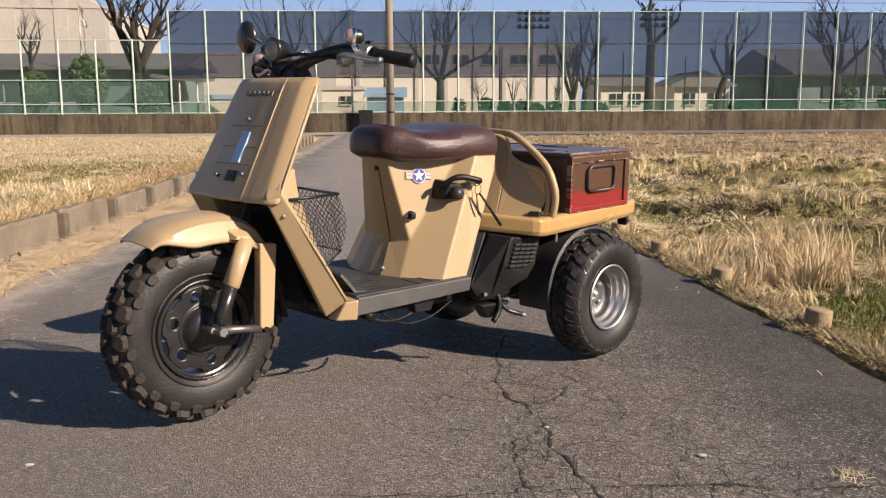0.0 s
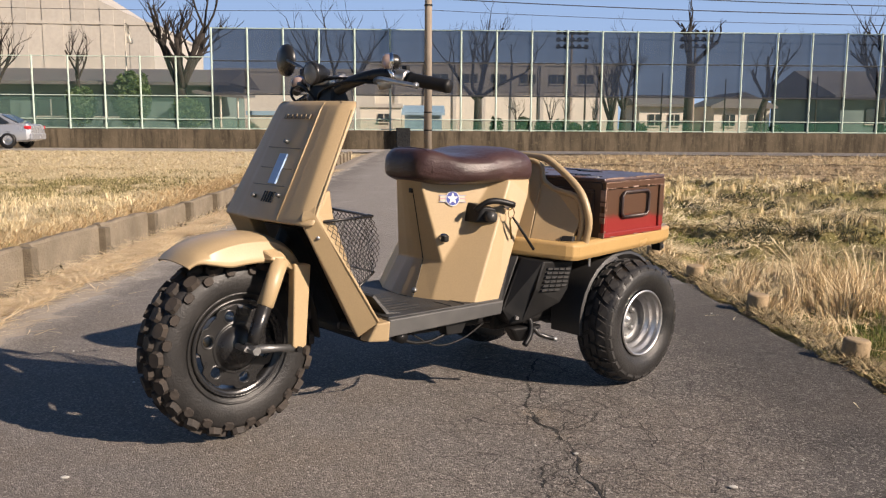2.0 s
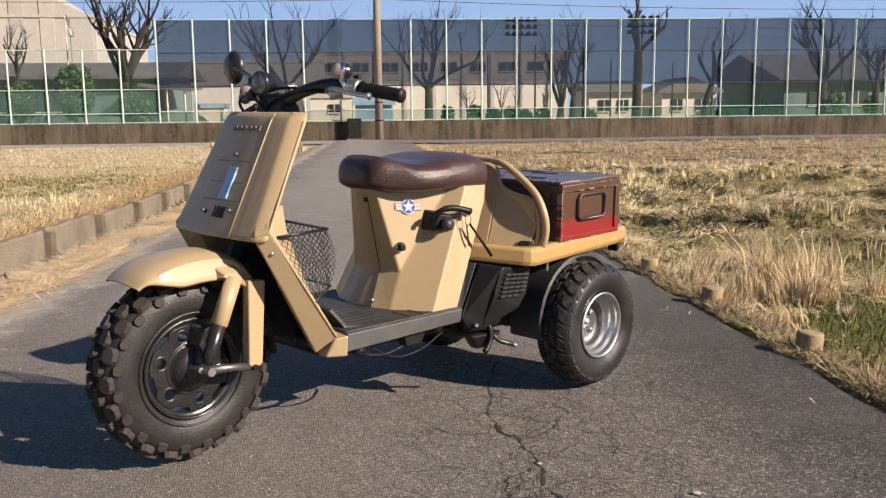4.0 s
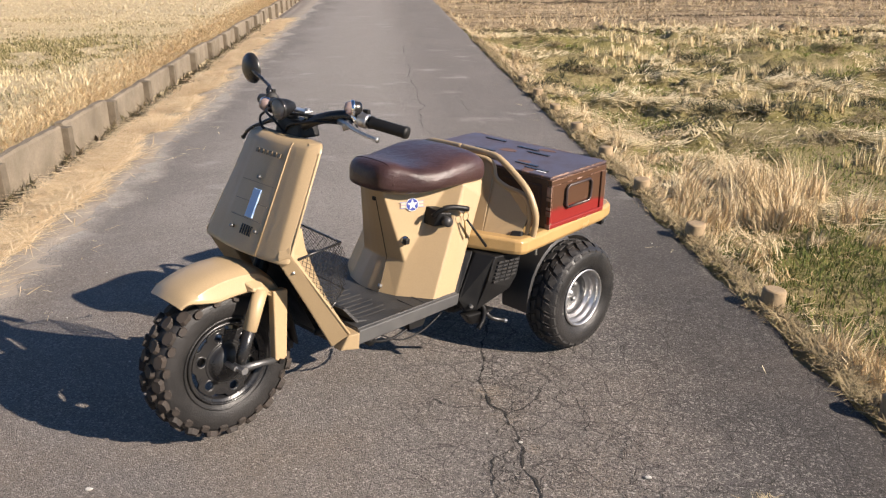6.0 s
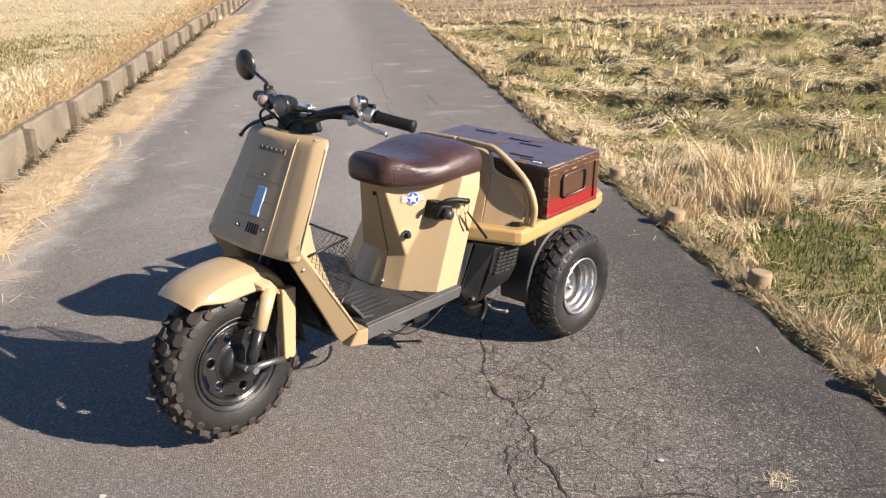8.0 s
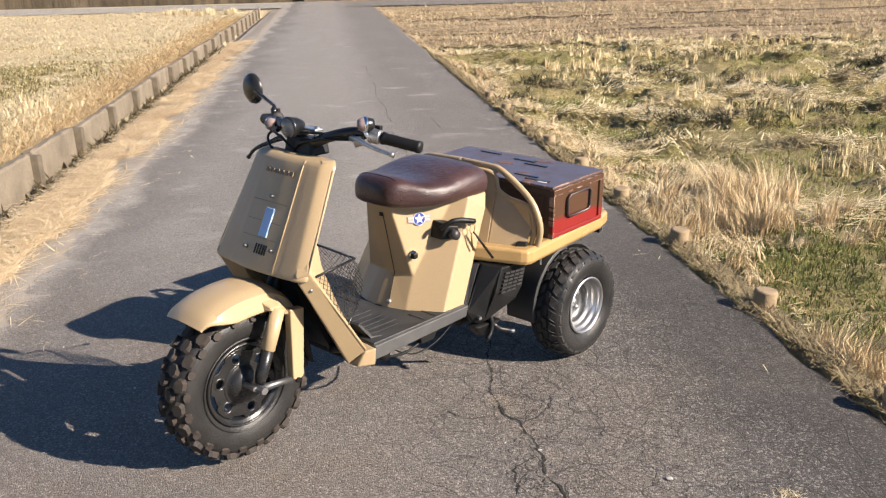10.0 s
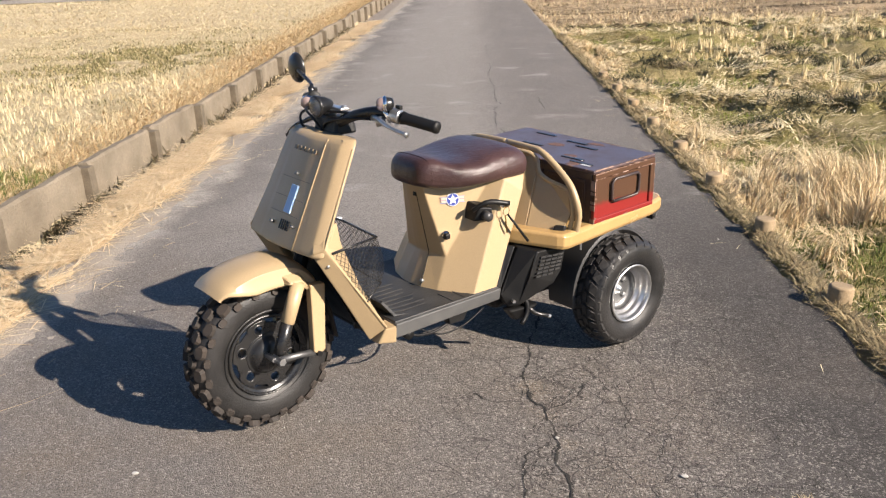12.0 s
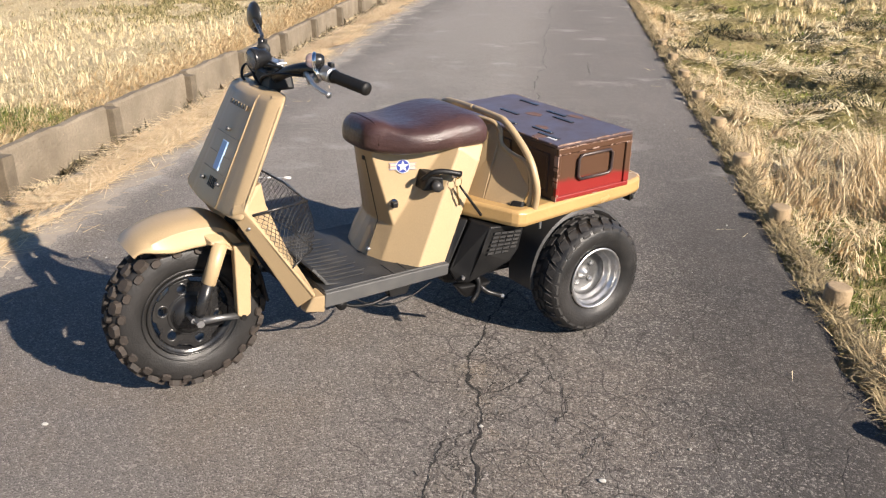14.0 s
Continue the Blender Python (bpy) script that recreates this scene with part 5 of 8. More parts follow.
        P("cover_screw", cylinder(tuple(f((0.850, 0.250, 0.222))), tuple(f((0.846, 0.262, 0.222))), 0.006, 8), ALLOY, "", parent=cover)
        tl, tr, bl, br = f((0.937, 0.291, 0.374)), f((1.045, 0.293, 0.366)), f((0.908, 0.293, 0.296)), f((1.022, 0.293, 0.291))
        for row in range(6):
            for col in range(4):
                if row == 5 and col == 3:
                    continue
                q = [tl.lerp(tr, (col + u) / 4).lerp(bl.lerp(br, (col + u) / 4), (row + v) / 6) for u, v in ((0.05, 0.1), (0.92, 0.1), (0.92, 0.62), (0.05, 0.62))]
                ny = Vector((0, sg, 0))
                P("louvre", loft([[tuple(p - ny * 0.002) for p in q], [tuple(p + ny * 0.006 + Vector((0, 0, 0.003))) for p in q]]), GUARD_PLASTIC, "", parent=cover)
    P("engine_block", loft([[(0.84, -0.17, 0.16), (1.22, -0.17, 0.17), (1.22, 0.17, 0.17), (0.84, 0.17, 0.16)], [(0.82, -0.19, 0.40), (1.26, -0.19, 0.40), (1.26, 0.19, 0.40), (0.82, 0.19, 0.40)]]), BLACK_PLASTIC, "black engine and drive case", False, 0.02)
    P("rear_axle", cylinder((1.305, -0.32, 0.180), (1.305, 0.32, 0.180), 0.028, 14), BLACK_PLASTIC, "", True)
    P("axle_case", lathe([(0, -0.20), (0.05, -0.19), (0.075, -0.10), (0.085, 0.0), (0.075, 0.10), (0.05, 0.19), (0, 0.20)], 24, (1.305, 0, 0.19)), BLACK_PLASTIC, "", True)
    # kick pedal, rods and small bits low on the left
    P("kick_pedal", tube(curve_points([(0.905, -0.20, 0.19), (0.91, -0.265, 0.185), (0.93, -0.280, 0.165), (0.955, -0.292, 0.155), (0.972, -0.304, 0.150)], 4), 0.0075, 8), BLACK_PAINT, "black kick pedal", True)
    P("pedal_tip", cylinder((0.972, -0.304, 0.150), (0.979, -0.309, 0.148), 0.0075, 10), ALLOY)
    P("kick_arm", tube(curve_points([(0.885, -0.245, 0.235), (0.905, -0.262, 0.205), (0.90, -0.268, 0.165), (0.875, -0.27, 0.135)], 4), 0.009, 8), BLACK_PLASTIC, "", True)
    P("case_foot", loft([[(0.87, -0.245, 0.14), (0.91, -0.25, 0.14), (0.91, -0.21, 0.14), (0.87, -0.21, 0.14)], [(0.83, -0.255, 0.19), (0.96, -0.27, 0.19), (0.96, -0.21, 0.19), (0.83, -0.21, 0.19)]]), BLACK_PLASTIC, "", False, 0.008)
    # tail lamp bracket under the deck end
    P("tail_bracket", loft([[(1.525, -0.300, 0.392), (1.560, -0.285, 0.392), (1.560, -0.245, 0.392), (1.525, -0.265, 0.392)], [(1.515, -0.305, 0.432), (1.562, -0.290, 0.436), (1.562, -0.245, 0.436), (1.515, -0.265, 0.432)]]), BLACK_PLASTIC, "black bracket under the deck", False, 0.003)
    P("bracket_bolt", cylinder((1.540, -0.290, 0.408), (1.543, -0.302, 0.408), 0.007, 8), ALLOY)
    P("deck_bolt", cylinder((1.10, -0.325, 0.372), (1.10, -0.325, 0.400), 0.004, 8), ALLOY)
    P("rear_beam", box(1.25, 1.56, -0.16, 0.16, 0.36, 0.402), BLACK_PLASTIC, "", False, 0.01)


def steel_box():
    """Steel case on the deck: red and brown painted, with pressed end handles and lid slots."""
    thing = empty("steel_case", TRIKE, "worn red-brown painted steel case strapped on the deck", "case")
    x0, x1, y0, y1, z0, z1 = 1.140, 1.461, -0.334, 0.325, 0.460, 0.638
    Q = lambda name, bm, mat, label="", smooth=False, bevel=0.0, **k: part(name, bm, mat, thing, label, smooth, bevel, **k)
    tilt = 0.045     # the floor under it rises to the rear

    def lift(bm):
        for v in bm.verts:
            v.co.z += (v.co.x - x0) * tilt
        return bm
    Q("case_shell", lift(box(x0, x1, y0 + 0.006, y1 - 0.006, z0, z1)), BOX_DARK, "dark brown steel shell", False, 0.004)
    # end faces: frame and recessed panel with handle
    for sg, yy in ((-1, y0), (1, y1)):
        y_in, y_out = (yy + 0.005, yy - 0.006) if sg < 0 else (yy - 0.005, yy + 0.006)
        a, b = min(y_in, y_out), max(y_in, y_out)
        Q("end_panel", lift(box(x0 + 0.012, x1 - 0.012, (a if sg > 0 else a + 0.004), (b - 0.004 if sg > 0 else b), z0 + 0.012, z1 - 0.012)), BOX_FACE, "red and brown sprayed end panel")
        for nm, q in (("frame_rail", (x0, x1, z0, z0 + 0.016)), ("frame_rail", (x0, x1, z1 - 0.022, z1)), ("frame_post", (x0, x0 + 0.014, z0 + 0.016, z1 - 0.022)), ("frame_post", (x1 - 0.024, x1, z0 + 0.016, z1 - 0.022))):
            Q(nm, lift(box(q[0], q[1], a - (0.004 if sg < 0 else 0), b + (0.004 if sg > 0 else 0), q[2], q[3])), BOX_FACE, "", False, 0.003)
        yo = yy + sg * 0.010
        # handle: a bent rod round a sunken window
        hx0, hx1, hz0, hz1 = x0 + 0.090, x0 + 0.235, z0 + 0.062, z0 + 0.142
        pts = [(hx0 + 0.012, yo, hz0), (hx1 - 0.012, yo, hz0), (hx1, yo, hz0 + 0.012), (hx1, yo, hz1 - 0.012), (hx1 - 0.012, yo, hz1), (hx0 + 0.012, yo, hz1), (hx0, yo, hz1 - 0.012), (hx0, yo, hz0 + 0.012), (hx0 + 0.012, yo, hz0)]
        Q("carry_handle", lift(tube(pts, 0.0055, 8)), BOX_DARK, "dark bent-rod handle", True)
        Q("handle_recess", lift(box(hx0 + 0.008, hx1 - 0.008, min(yy, yy + sg * 0.004), max(yy, yy + sg * 0.004), hz0 + 0.008, hz1 - 0.008)), BOX_FACE)
        rng = random.Random(8 if sg < 0 else 9)
        for k in range(34):
            w = rng.uniform(0.006, 0.03)
            x = rng.uniform(x0, x1 - w)
            z = rng.choice((z1 - 0.003, z1 - 0.022, z0 + 0.0, z1 - 0.003))
            Q("paint_chip", lift(box(x, x + w, a - 0.0046, b + 0.0046, z, z + rng.uniform(0.002, 0.0045))), RUST)
        for k in range(14):
            z = rng.uniform(z0, z1 - 0.02)
            xx = rng.choice((x0 - 0.0006, x1 - 0.0026))
            Q("paint_chip", lift(box(xx, xx + 0.0032, a - 0.0046, b + 0.0046, z, z + rng.uniform(0.006, 0.022))), RUST)
    # lid with slots
    lid = Q("lid", lift(box(x0 - 0.004, x1 + 0.004, y0 - 0.006, y1 + 0.004, z1 + 0.0005, z1 + 0.012)), BOX_TOP, "plum-brown lid with pressed slots", False, 0.004)
    for cx, cy in ((1.185, -0.235), (1.215, -0.165), (1.19, 0.0), (1.275, 0.10), (1.36, -0.10), (1.395, -0.02), (1.20, 0.20), (1.42, 0.17)):
        part("lid_slot", lift(box(cx - 0.007, cx + 0.007, cy - 0.052, cy + 0.052, z1 + 0.0118, z1 + 0.0150)), BLACK_PAINT, lid, "", False, 0.0015)
    for cx, cy, w, d in ((1.165, -0.215, 0.03, 0.03), (1.20, 0.235, 0.035, 0.04), (1.325, 0.02, 0.022, 0.05), (1.235, -0.135, 0.02, 0.04), (1.425, -0.09, 0.018, 0.05)):
        pts = []
        rng = random.Random(int(cx * 1000))
        for q in range(11):
            a = 2 * math.pi * q / 11
            k = rng.uniform(0.6, 1.0)
            pts.append((cx + w * k * math.cos(a), cy + d * k * math.sin(a)))
        part("rubbed_spot", lift(loft([[(x, y, z1 + 0.0115) for x, y in pts], [(x, y, z1 + 0.0128) for x, y in pts]])), PATCH, lid)
    part("pale_sticker", lift(box(1.168, 1.192, -0.285, -0.245, z1 + 0.0122, z1 + 0.0134)), WHITE_PAINT, lid, "faded white sticker")
    rng = random.Random(3)
    for k in range(40):
        w = rng.uniform(0.004, 0.03)
        if rng.random() < 0.5:
            x = rng.uniform(x0, x1 - w)
            part("lid_chip", lift(box(x, x + w, y0 - 0.0066, y0 - 0.002, z1 + 0.008, z1 + 0.0126)), RUST, lid)
        else:
            y = rng.uniform(y0, y1 - w)
            xx = rng.choice((x0 - 0.0045, x1 + 0.001))
            part("lid_chip", lift(box(xx, xx + 0.0035, y, y + w, z1 + 0.008, z1 + 0.0125)), RUST, lid)
    # front side: sunken panels and rivets
    for k in range(3):
        ya = y0 + 0.035 + 0.205 * k
        for q in ((ya, ya + 0.18, z0 + 0.02, z0 + 0.030), (ya, ya + 0.18, z1 - 0.035, z1 - 0.025), (ya, ya + 0.010, z0 + 0.030, z1 - 0.035)):
            Q("pressed_rib", lift(box(x0 - 0.004, x0 + 0.002, *q)), BOX_DARK, "", False, 0.002)
    for z in (z0 + 0.02, z0 + 0.09, z1 - 0.02):
        Q("rivet", lift(lathe([(0, -0.003), (0.004, 0.0)], 8, (x0 + 0.006, y0 - 0.010, z))), RUST)


front_wheel()
front_fork()
front_fender()
leg_shield()
handlebar()
floorboard()
basket()
seat_body()
seat()
rear_wheel(-0.340, -1)
rear_wheel(0.340, 1)
rear_body()
steel_box()


# ---- along the lane: kerb boards, pegs, cracks, litter ----
def lane_point(s, r, lift=0.0, road=True):
    return Vector((s, r, (lane_z(s, r) if road else field_z(s, r)) + lift))


def kerb():
    wall = tagged(new("kerb_wall"), "low weathered concrete board kerb holding the field", "kerb", kind="structure")
    wall.matrix_world = LANE
    rnd = random.Random(11)
    r = 5.93 - 1.335 * 12
    while r < ROAD_END - 1.2:
        a, b = r + 0.05, r + 1.285
        z0, z1 = lane_z(KERB, a), lane_z(KERB, b)
        top = rnd.uniform(-0.018, 0.016)
        out = rnd.uniform(-0.020, 0.016)
        n = 16
        loops = []
        for k in range(n + 1):
            y = a + (b - a) * k / n
            z = z0 + (z1 - z0) * k / n
            w = 0.016 * noise.noise(Vector((y * 4, 0, 1))) + 0.010 * noise.noise(Vector((y * 15, 0, 3))) - 0.03 * max(0.0, noise.noise(Vector((y * 3, 0, 7))) - 0.35)
            loops.append([(KERB - 0.075 + out, y, z - 0.45), (KERB - 0.070 + out, y, z + 0.090 + top + w), (KERB - 0.012 + out, y, z + 0.093 + top + w), (KERB + 0.004 + out + w * 0.6, y, z + 0.075 + top), (KERB + 0.012 + out, y, z - 0.45)])
        part("kerb_board", loft(loops), CONCRETE, wall)
        zj = lane_z(KERB, r)
        lean = rnd.uniform(-0.01, 0.01)
        w = rnd.uniform(0.048, 0.062)
        part("kerb_post", loft([[(KERB - 0.08, r - w, zj - 0.45), (KERB + 0.078, r - w, zj - 0.45), (KERB + 0.078, r + w, zj - 0.45), (KERB - 0.08, r + w, zj - 0.45)],
                                [(KERB - 0.08 + lean, r - w, zj + 0.083), (KERB + 0.064 + lean, r - w, zj + 0.089), (KERB + 0.064 + lean, r + w, zj + 0.081), (KERB - 0.08 + lean, r + w, zj + 0.090)]]), POST_CONCRETE, wall, "concrete post, its shaded side put into the colour", bevel=0.006)
        r += 1.335


# darker than the boards: the shade on the posts' sides is put into the colour
POST_CONCRETE = worn("shade_toned_post", (0.17, 0.135, 0.093), (0.105, 0.083, 0.056), (0.9, 0.95), 9, 80, 0.5, 0.006)
PEG_WOOD = worn("weathered_peg_wood", (0.38, 0.28, 0.165), (0.25, 0.18, 0.105), (0.8, 0.9), 14, 90, 0.4, 0.003)
kerb()


def pegs():
    first = None
    for k in range(-1, 8):
        r = 3.29 + 0.965 * k
        rr = 0.050
        z = lane_z(1.87, r) + 0.008
        m = LANE @ pose(1.875 - 0.004 * (k % 3), r, z, 3 * math.sin(k * 2.1), 4 * math.cos(k * 1.7), 40 * k)
        if first is None:
            bm = bmesh.new()
            tube([(0, 0, -0.25), (0, 0, 0.072), (0, 0, 0.078)], [rr, rr, rr - 0.008], 16, bm)
            first = part("wooden_peg", bm, PEG_WOOD, None, "", True, 0.004)
            tagged(first, "round weathered wooden peg at the lane edge", "peg", "pegs along the lane edge")
            first.matrix_world = m
        else:
            copy_thing(first, m)


pegs()


def crack(points, width, seed, name="road_crack"):
    """A jagged open crack filled with dark dirt."""
    rnd = random.Random(seed)
    pts = []
    for (x0, y0), (x1, y1) in zip(points, points[1:]):
        n = max(2, int(math.hypot(x1 - x0, y1 - y0) / 0.009))
        for k in range(n):
            x, y = x0 + (x1 - x0) * k / n, y0 + (y1 - y0) * k / n
            w = Vector((x, y, seed * 3.7))
            pts.append((x + 0.016 * noise.noise(w * 11) + 0.010 * noise.noise(w * 45) + rnd.gauss(0, 0.0015), y + 0.012 * noise.noise(w * 13 + Vector((9, 0, 0))) + 0.008 * noise.noise(w * 50 + Vector((5, 0, 0)))))
    pts.append(points[-1])
    bm = bmesh.new()
    rows = []
    inv = LANE.inverted()
    for i, p in enumerate(pts):
        q = inv @ Vector((p[0], p[1], 0))
        a, b = pts[max(i - 1, 0)], pts[min(i + 1, len(pts) - 1)]
        d = Vector((b[0] - a[0], b[1] - a[1], 0)).normalized()
        nrm = Vector((-d.y, d.x, 0))
        w = width * (0.30 + 1.3 * max(0.0, 0.35 + noise.noise(Vector((p[0] * 28, p[1] * 28, seed + 0.5)))) * rnd.uniform(0.6, 1.1)) * (0.2 + 0.8 * min(1, i / 4, (len(pts) - 1 - i) / 4))
        z = lane_z(q.x, q.y) + 0.0022
        rows.append([bm.verts.new((p[0] + nrm.x * w * e, p[1] + nrm.y * w * e, z)) for e in (-0.5, 0.5)])
    for a, b in zip(rows, rows[1:]):
        bm.faces.new((a[0], a[1], b[1], b[0]))
    ob = part(name, bm, CRACK)
    tagged(ob, "jagged dark crack in the asphalt", "crack", kind="structure")


crack([(0.24, 3.30), (0.20, 2.95), (0.21, 2.80), (0.195, 2.70), (0.205, 2.62), (0.225, 2.54), (0.285, 2.49), (0.315, 2.38), (0.335, 2.28), (0.335, 2.18), (0.365, 2.10), (0.385, 2.0), (0.415, 1.92), (0.43, 1.80), (0.42, 1.6)], 0.0085, 1)
crack([(0.415, 1.935), (0.55, 1.965), (0.70, 1.975), (0.85, 1.96), (0.98, 1.99), (1.15, 2.0), (1.30, 2.03)], 0.006, 2)
crack([(0.23, 2.52), (0.12, 2.50), (0.02, 2.56)], 0.004, 3)
crack([(0.30, 2.47), (0.38, 2.56), (0.44, 2.72)], 0.005, 4)
crack([(0.335, 2.28), (0.24, 2.20), (0.25, 2.06), (0.28, 1.9)], 0.005, 5)
crack([(0.42, 1.93), (0.28, 1.90), (0.10, 1.86), (-0.2, 1.84)], 0.004, 6)
crack([(0.44, 2.72), (0.52, 2.60), (0.56, 2.45), (0.52, 2.3)], 0.004, 7)
crack([(0.56, 2.45), (0.66, 2.36), (0.63, 2.2)], 0.003, 8)
FAR_CRACK = [(-0.22, 6.7), (-0.27, 6.95), (-0.36, 7.30), (-0.43, 7.75), (-0.47, 8.1), (-0.43, 8.4), (-0.55, 8.9), (-0.60, 9.5), (-0.78, 10.4), (-0.97, 12.2), (-1.21, 13.9)]
rnd_gap = random.Random(3)
for k, (a, b) in enumerate(zip(FAR_CRACK, FAR_CRACK[1:])):
    u, v = rnd_gap.uniform(0, 0.12), rnd_gap.uniform(0.5, 0.95)
    mid = (a[0] + (b[0] - a[0]) * 0.4 + rnd_gap.gauss(0, 0.03), a[1] + (b[1] - a[1]) * 0.4)
    crack([(a[0] + (mid[0] - a[0]) * u, a[1] + (mid[1] - a[1]) * u), mid, (mid[0] + (b[0] - mid[0]) * v, mid[1] + (b[1] - mid[1]) * v)], 0.008, 20 + k)
crack([(0.0, 8.2), (-0.06, 8.5), (-0.10, 8.9)], 0.008, 10)


def hairlines():
    """Short open cracks and pits of the crazed old surface, too many to tell apart."""
    rnd = random.Random(17)
    bm = bmesh.new()
    inv = LANE.inverted()
    for k in range(1300):
        near = rnd.random() < 0.12
        x, y = (0.32 + rnd.gauss(0, 0.09), rnd.uniform(1.7, 2.75)) if near else (rnd.uniform(0.22, 1.35), 1.5 + 2.2 * rnd.random() ** 1.1)
        q = inv @ Vector((x, y, 0))
        if q.x > 1.6 or noise.noise(Vector((x * 3.5, y * 3.5, 2))) < -0.28:
            continue
        a = rnd.uniform(0, 6.28)
        n = rnd.randint(2, 5)
        row = []
        for i in range(n + 1):
            w = rnd.uniform(0.0006, 0.0019) * (0.25 if i in (0, n) else 1)
            d = Vector((math.cos(a), math.sin(a), 0))
            z = lane_z(q.x, q.y) + 0.0021
            row.append([bm.verts.new((x - d.y * w, y + d.x * w, z)), bm.verts.new((x + d.y * w, y - d.x * w, z))])
            step = rnd.uniform(0.005, 0.013)
            x, y = x + d.x * step, y + d.y * step
            a += rnd.gauss(0, 0.7)
        for p, r in zip(row, row[1:]):
            bm.faces.new((p[0], p[1], r[1], r[0]))
    ob = part("hairline_cracks", bm, CRACK)
    tagged(ob, "fine dark hairline cracks crazing the asphalt", "cracks", kind="stuff")


hairlines()


def pebbles():
    rnd = random.Random(5)
    bm = bmesh.new()
    for k in range(70):
        s, r = rnd.uniform(-1.35, 1.7), rnd.uniform(1.2, 9)
        p = lane_point(s, r, 0.002)
        e = rnd.uniform(0.0015, 0.004) * (1 + 0.1 * r)
        bmesh.ops.create_icosphere(bm, subdivisions=1, radius=e, matrix=Matrix.Translation(p) @ Matrix.Diagonal((1, rnd.uniform(0.5, 1.3), 0.5, 1)))
    ob = part("loose_grit", bm, PALE_STONE)
    ob.matrix_world = LANE
    tagged(ob, "scattered pale grit on the asphalt", "grit", kind="stuff")
    for i, (x, y, e) in enumerate(((0.69, 2.14, 0.011), (-0.87, 1.97, 0.011), (0.33, 2.30, 0.008), (-0.32, 2.1, 0.004))):
        bm = bmesh.new()
        bmesh.ops.create_icosphere(bm, subdivisions=2, radius=e, matrix=Matrix.Diagonal((1, 0.75, 0.3, 1)))
        for v in bm.verts:
            v.co *= 1 + 0.25 * noise.noise(v.co * 90 + Vector((i, 0, 0)))
        q = LANE.inverted() @ Vector((x, y, 0))
        ob = part("stone_chip", bm, PALE_STONE)
        ob.location = (x, y, lane_z(q.x, q.y) + 0.003)
        tagged(ob, "small pale stone chip on the asphalt", "stone", "stone chips")


PALE_STONE = worn("pale_stone", (0.55, 0.53, 0.48), (0.42, 0.40, 0.36), (0.8, 0.9), 40, 200, 0.3)
pebbles()


# ---- beyond the cross road: wall, ball-stop fence, trees, buildings ----
POST_PAINT = worn("pale_green_post", (0.50, 0.60, 0.52), (0.40, 0.50, 0.43), (0.4, 0.6), 1.0, 30, 0.1)
FAR_GREY = worn("grey_render", (0.45, 0.42, 0.375), (0.38, 0.355, 0.32), (0.85, 0.95), 0.25, 3, 0.2, 0.02)
FAR_PALE = worn("pale_render", (0.62, 0.57, 0.48), (0.52, 0.48, 0.41), (0.85, 0.95), 0.3, 4, 0.2, 0.02)
FAR_STRIPE = worn("grey_wall_panel", (0.41, 0.385, 0.35), (0.35, 0.33, 0.30), (0.85, 0.95), 0.3, 4, 0.2, 0.02)
# green darkened to hold the shade under the bungalow's eaves
GREEN_WALL = worn("darkened_green_siding", (0.11, 0.16, 0.15), (0.08, 0.12, 0.115), (0.7, 0.9), 0.8, 9, 0.2, 0.01)
ROOF_DARK = worn("dark_roof", (0.085, 0.082, 0.08), (0.13, 0.12, 0.115), (0.6, 0.8), 0.6, 8, 0.3, 0.02)
ROOF_GREY = worn("grey_roof", (0.20, 0.195, 0.19), (0.27, 0.26, 0.25), (0.6, 0.8), 0.6, 8, 0.3, 0.02)
WINDOW, _, _ = material("far_window_glass", 0.08, 0, (0.02, 0.025, 0.03), 0.8)
BARK = worn("grey_brown_bark", (0.036, 0.028, 0.022), (0.020, 0.016, 0.013), (0.9, 1.0), 5, 30, 0.8, 0.02)
POLE_CONCRETE = worn("pole_concrete", (0.30, 0.25, 0.20), (0.24, 0.20, 0.16), (0.85, 0.95), 1.5, 20, 0.2, 0.01)
LEAF = blade_material("evergreen_leaf", [(0.014, 0.030, 0.010), (0.030, 0.056, 0.016), (0.060, 0.090, 0.030)], 0.5)
WIRE = worn("wire_black", (0.02, 0.02, 0.02), (0.04, 0.04, 0.04), (0.6, 0.7))
SHED_BLUE = worn("faded_blue_sheet", (0.22, 0.34, 0.44), (0.18, 0.27, 0.35), (0.5, 0.7), 1, 10, 0.2)


def net_material(name, colour, cover):
    """Fine woven net: part of the light passes between the threads."""
    m, nt, bs = material(name, 0.9, 0, colour, 0.05)
    tr = nt.nodes.new("ShaderNodeBsdfTransparent")
    mx = nt.nodes.new("ShaderNodeMixShader")
    vec = coords(nt)
    n = noise_fac(nt, vec, 0.6, 3, 0.5, 0.2, 0.8)
    nt.links.new(scaled(nt, n, 0.10, cover - 0.05), mx.inputs[0])
    out = nt.nodes["Material Output"]
    nt.links.new(tr.outputs[0], mx.inputs[1])
    nt.links.new(bs.outputs[0], mx.inputs[2])
    nt.links.new(mx.outputs[0], out.inputs[0])
    return m


NET_DARK = net_material("dark_wind_net", (0.030, 0.042, 0.066), 0.57)
NET_GREEN = net_material("green_wind_net", (0.12, 0.22, 0.18), 0.24)
NET_LOW = net_material("green_low_net", (0.06, 0.17, 0.11), 0.24)
NET_CLEAR = net_material("thin_green_net", (0.15, 0.25, 0.2), 0.05)
WALL_BASE, WALL_TOP = -0.22, 0.62
SPAN, START = 1.634, -9.35


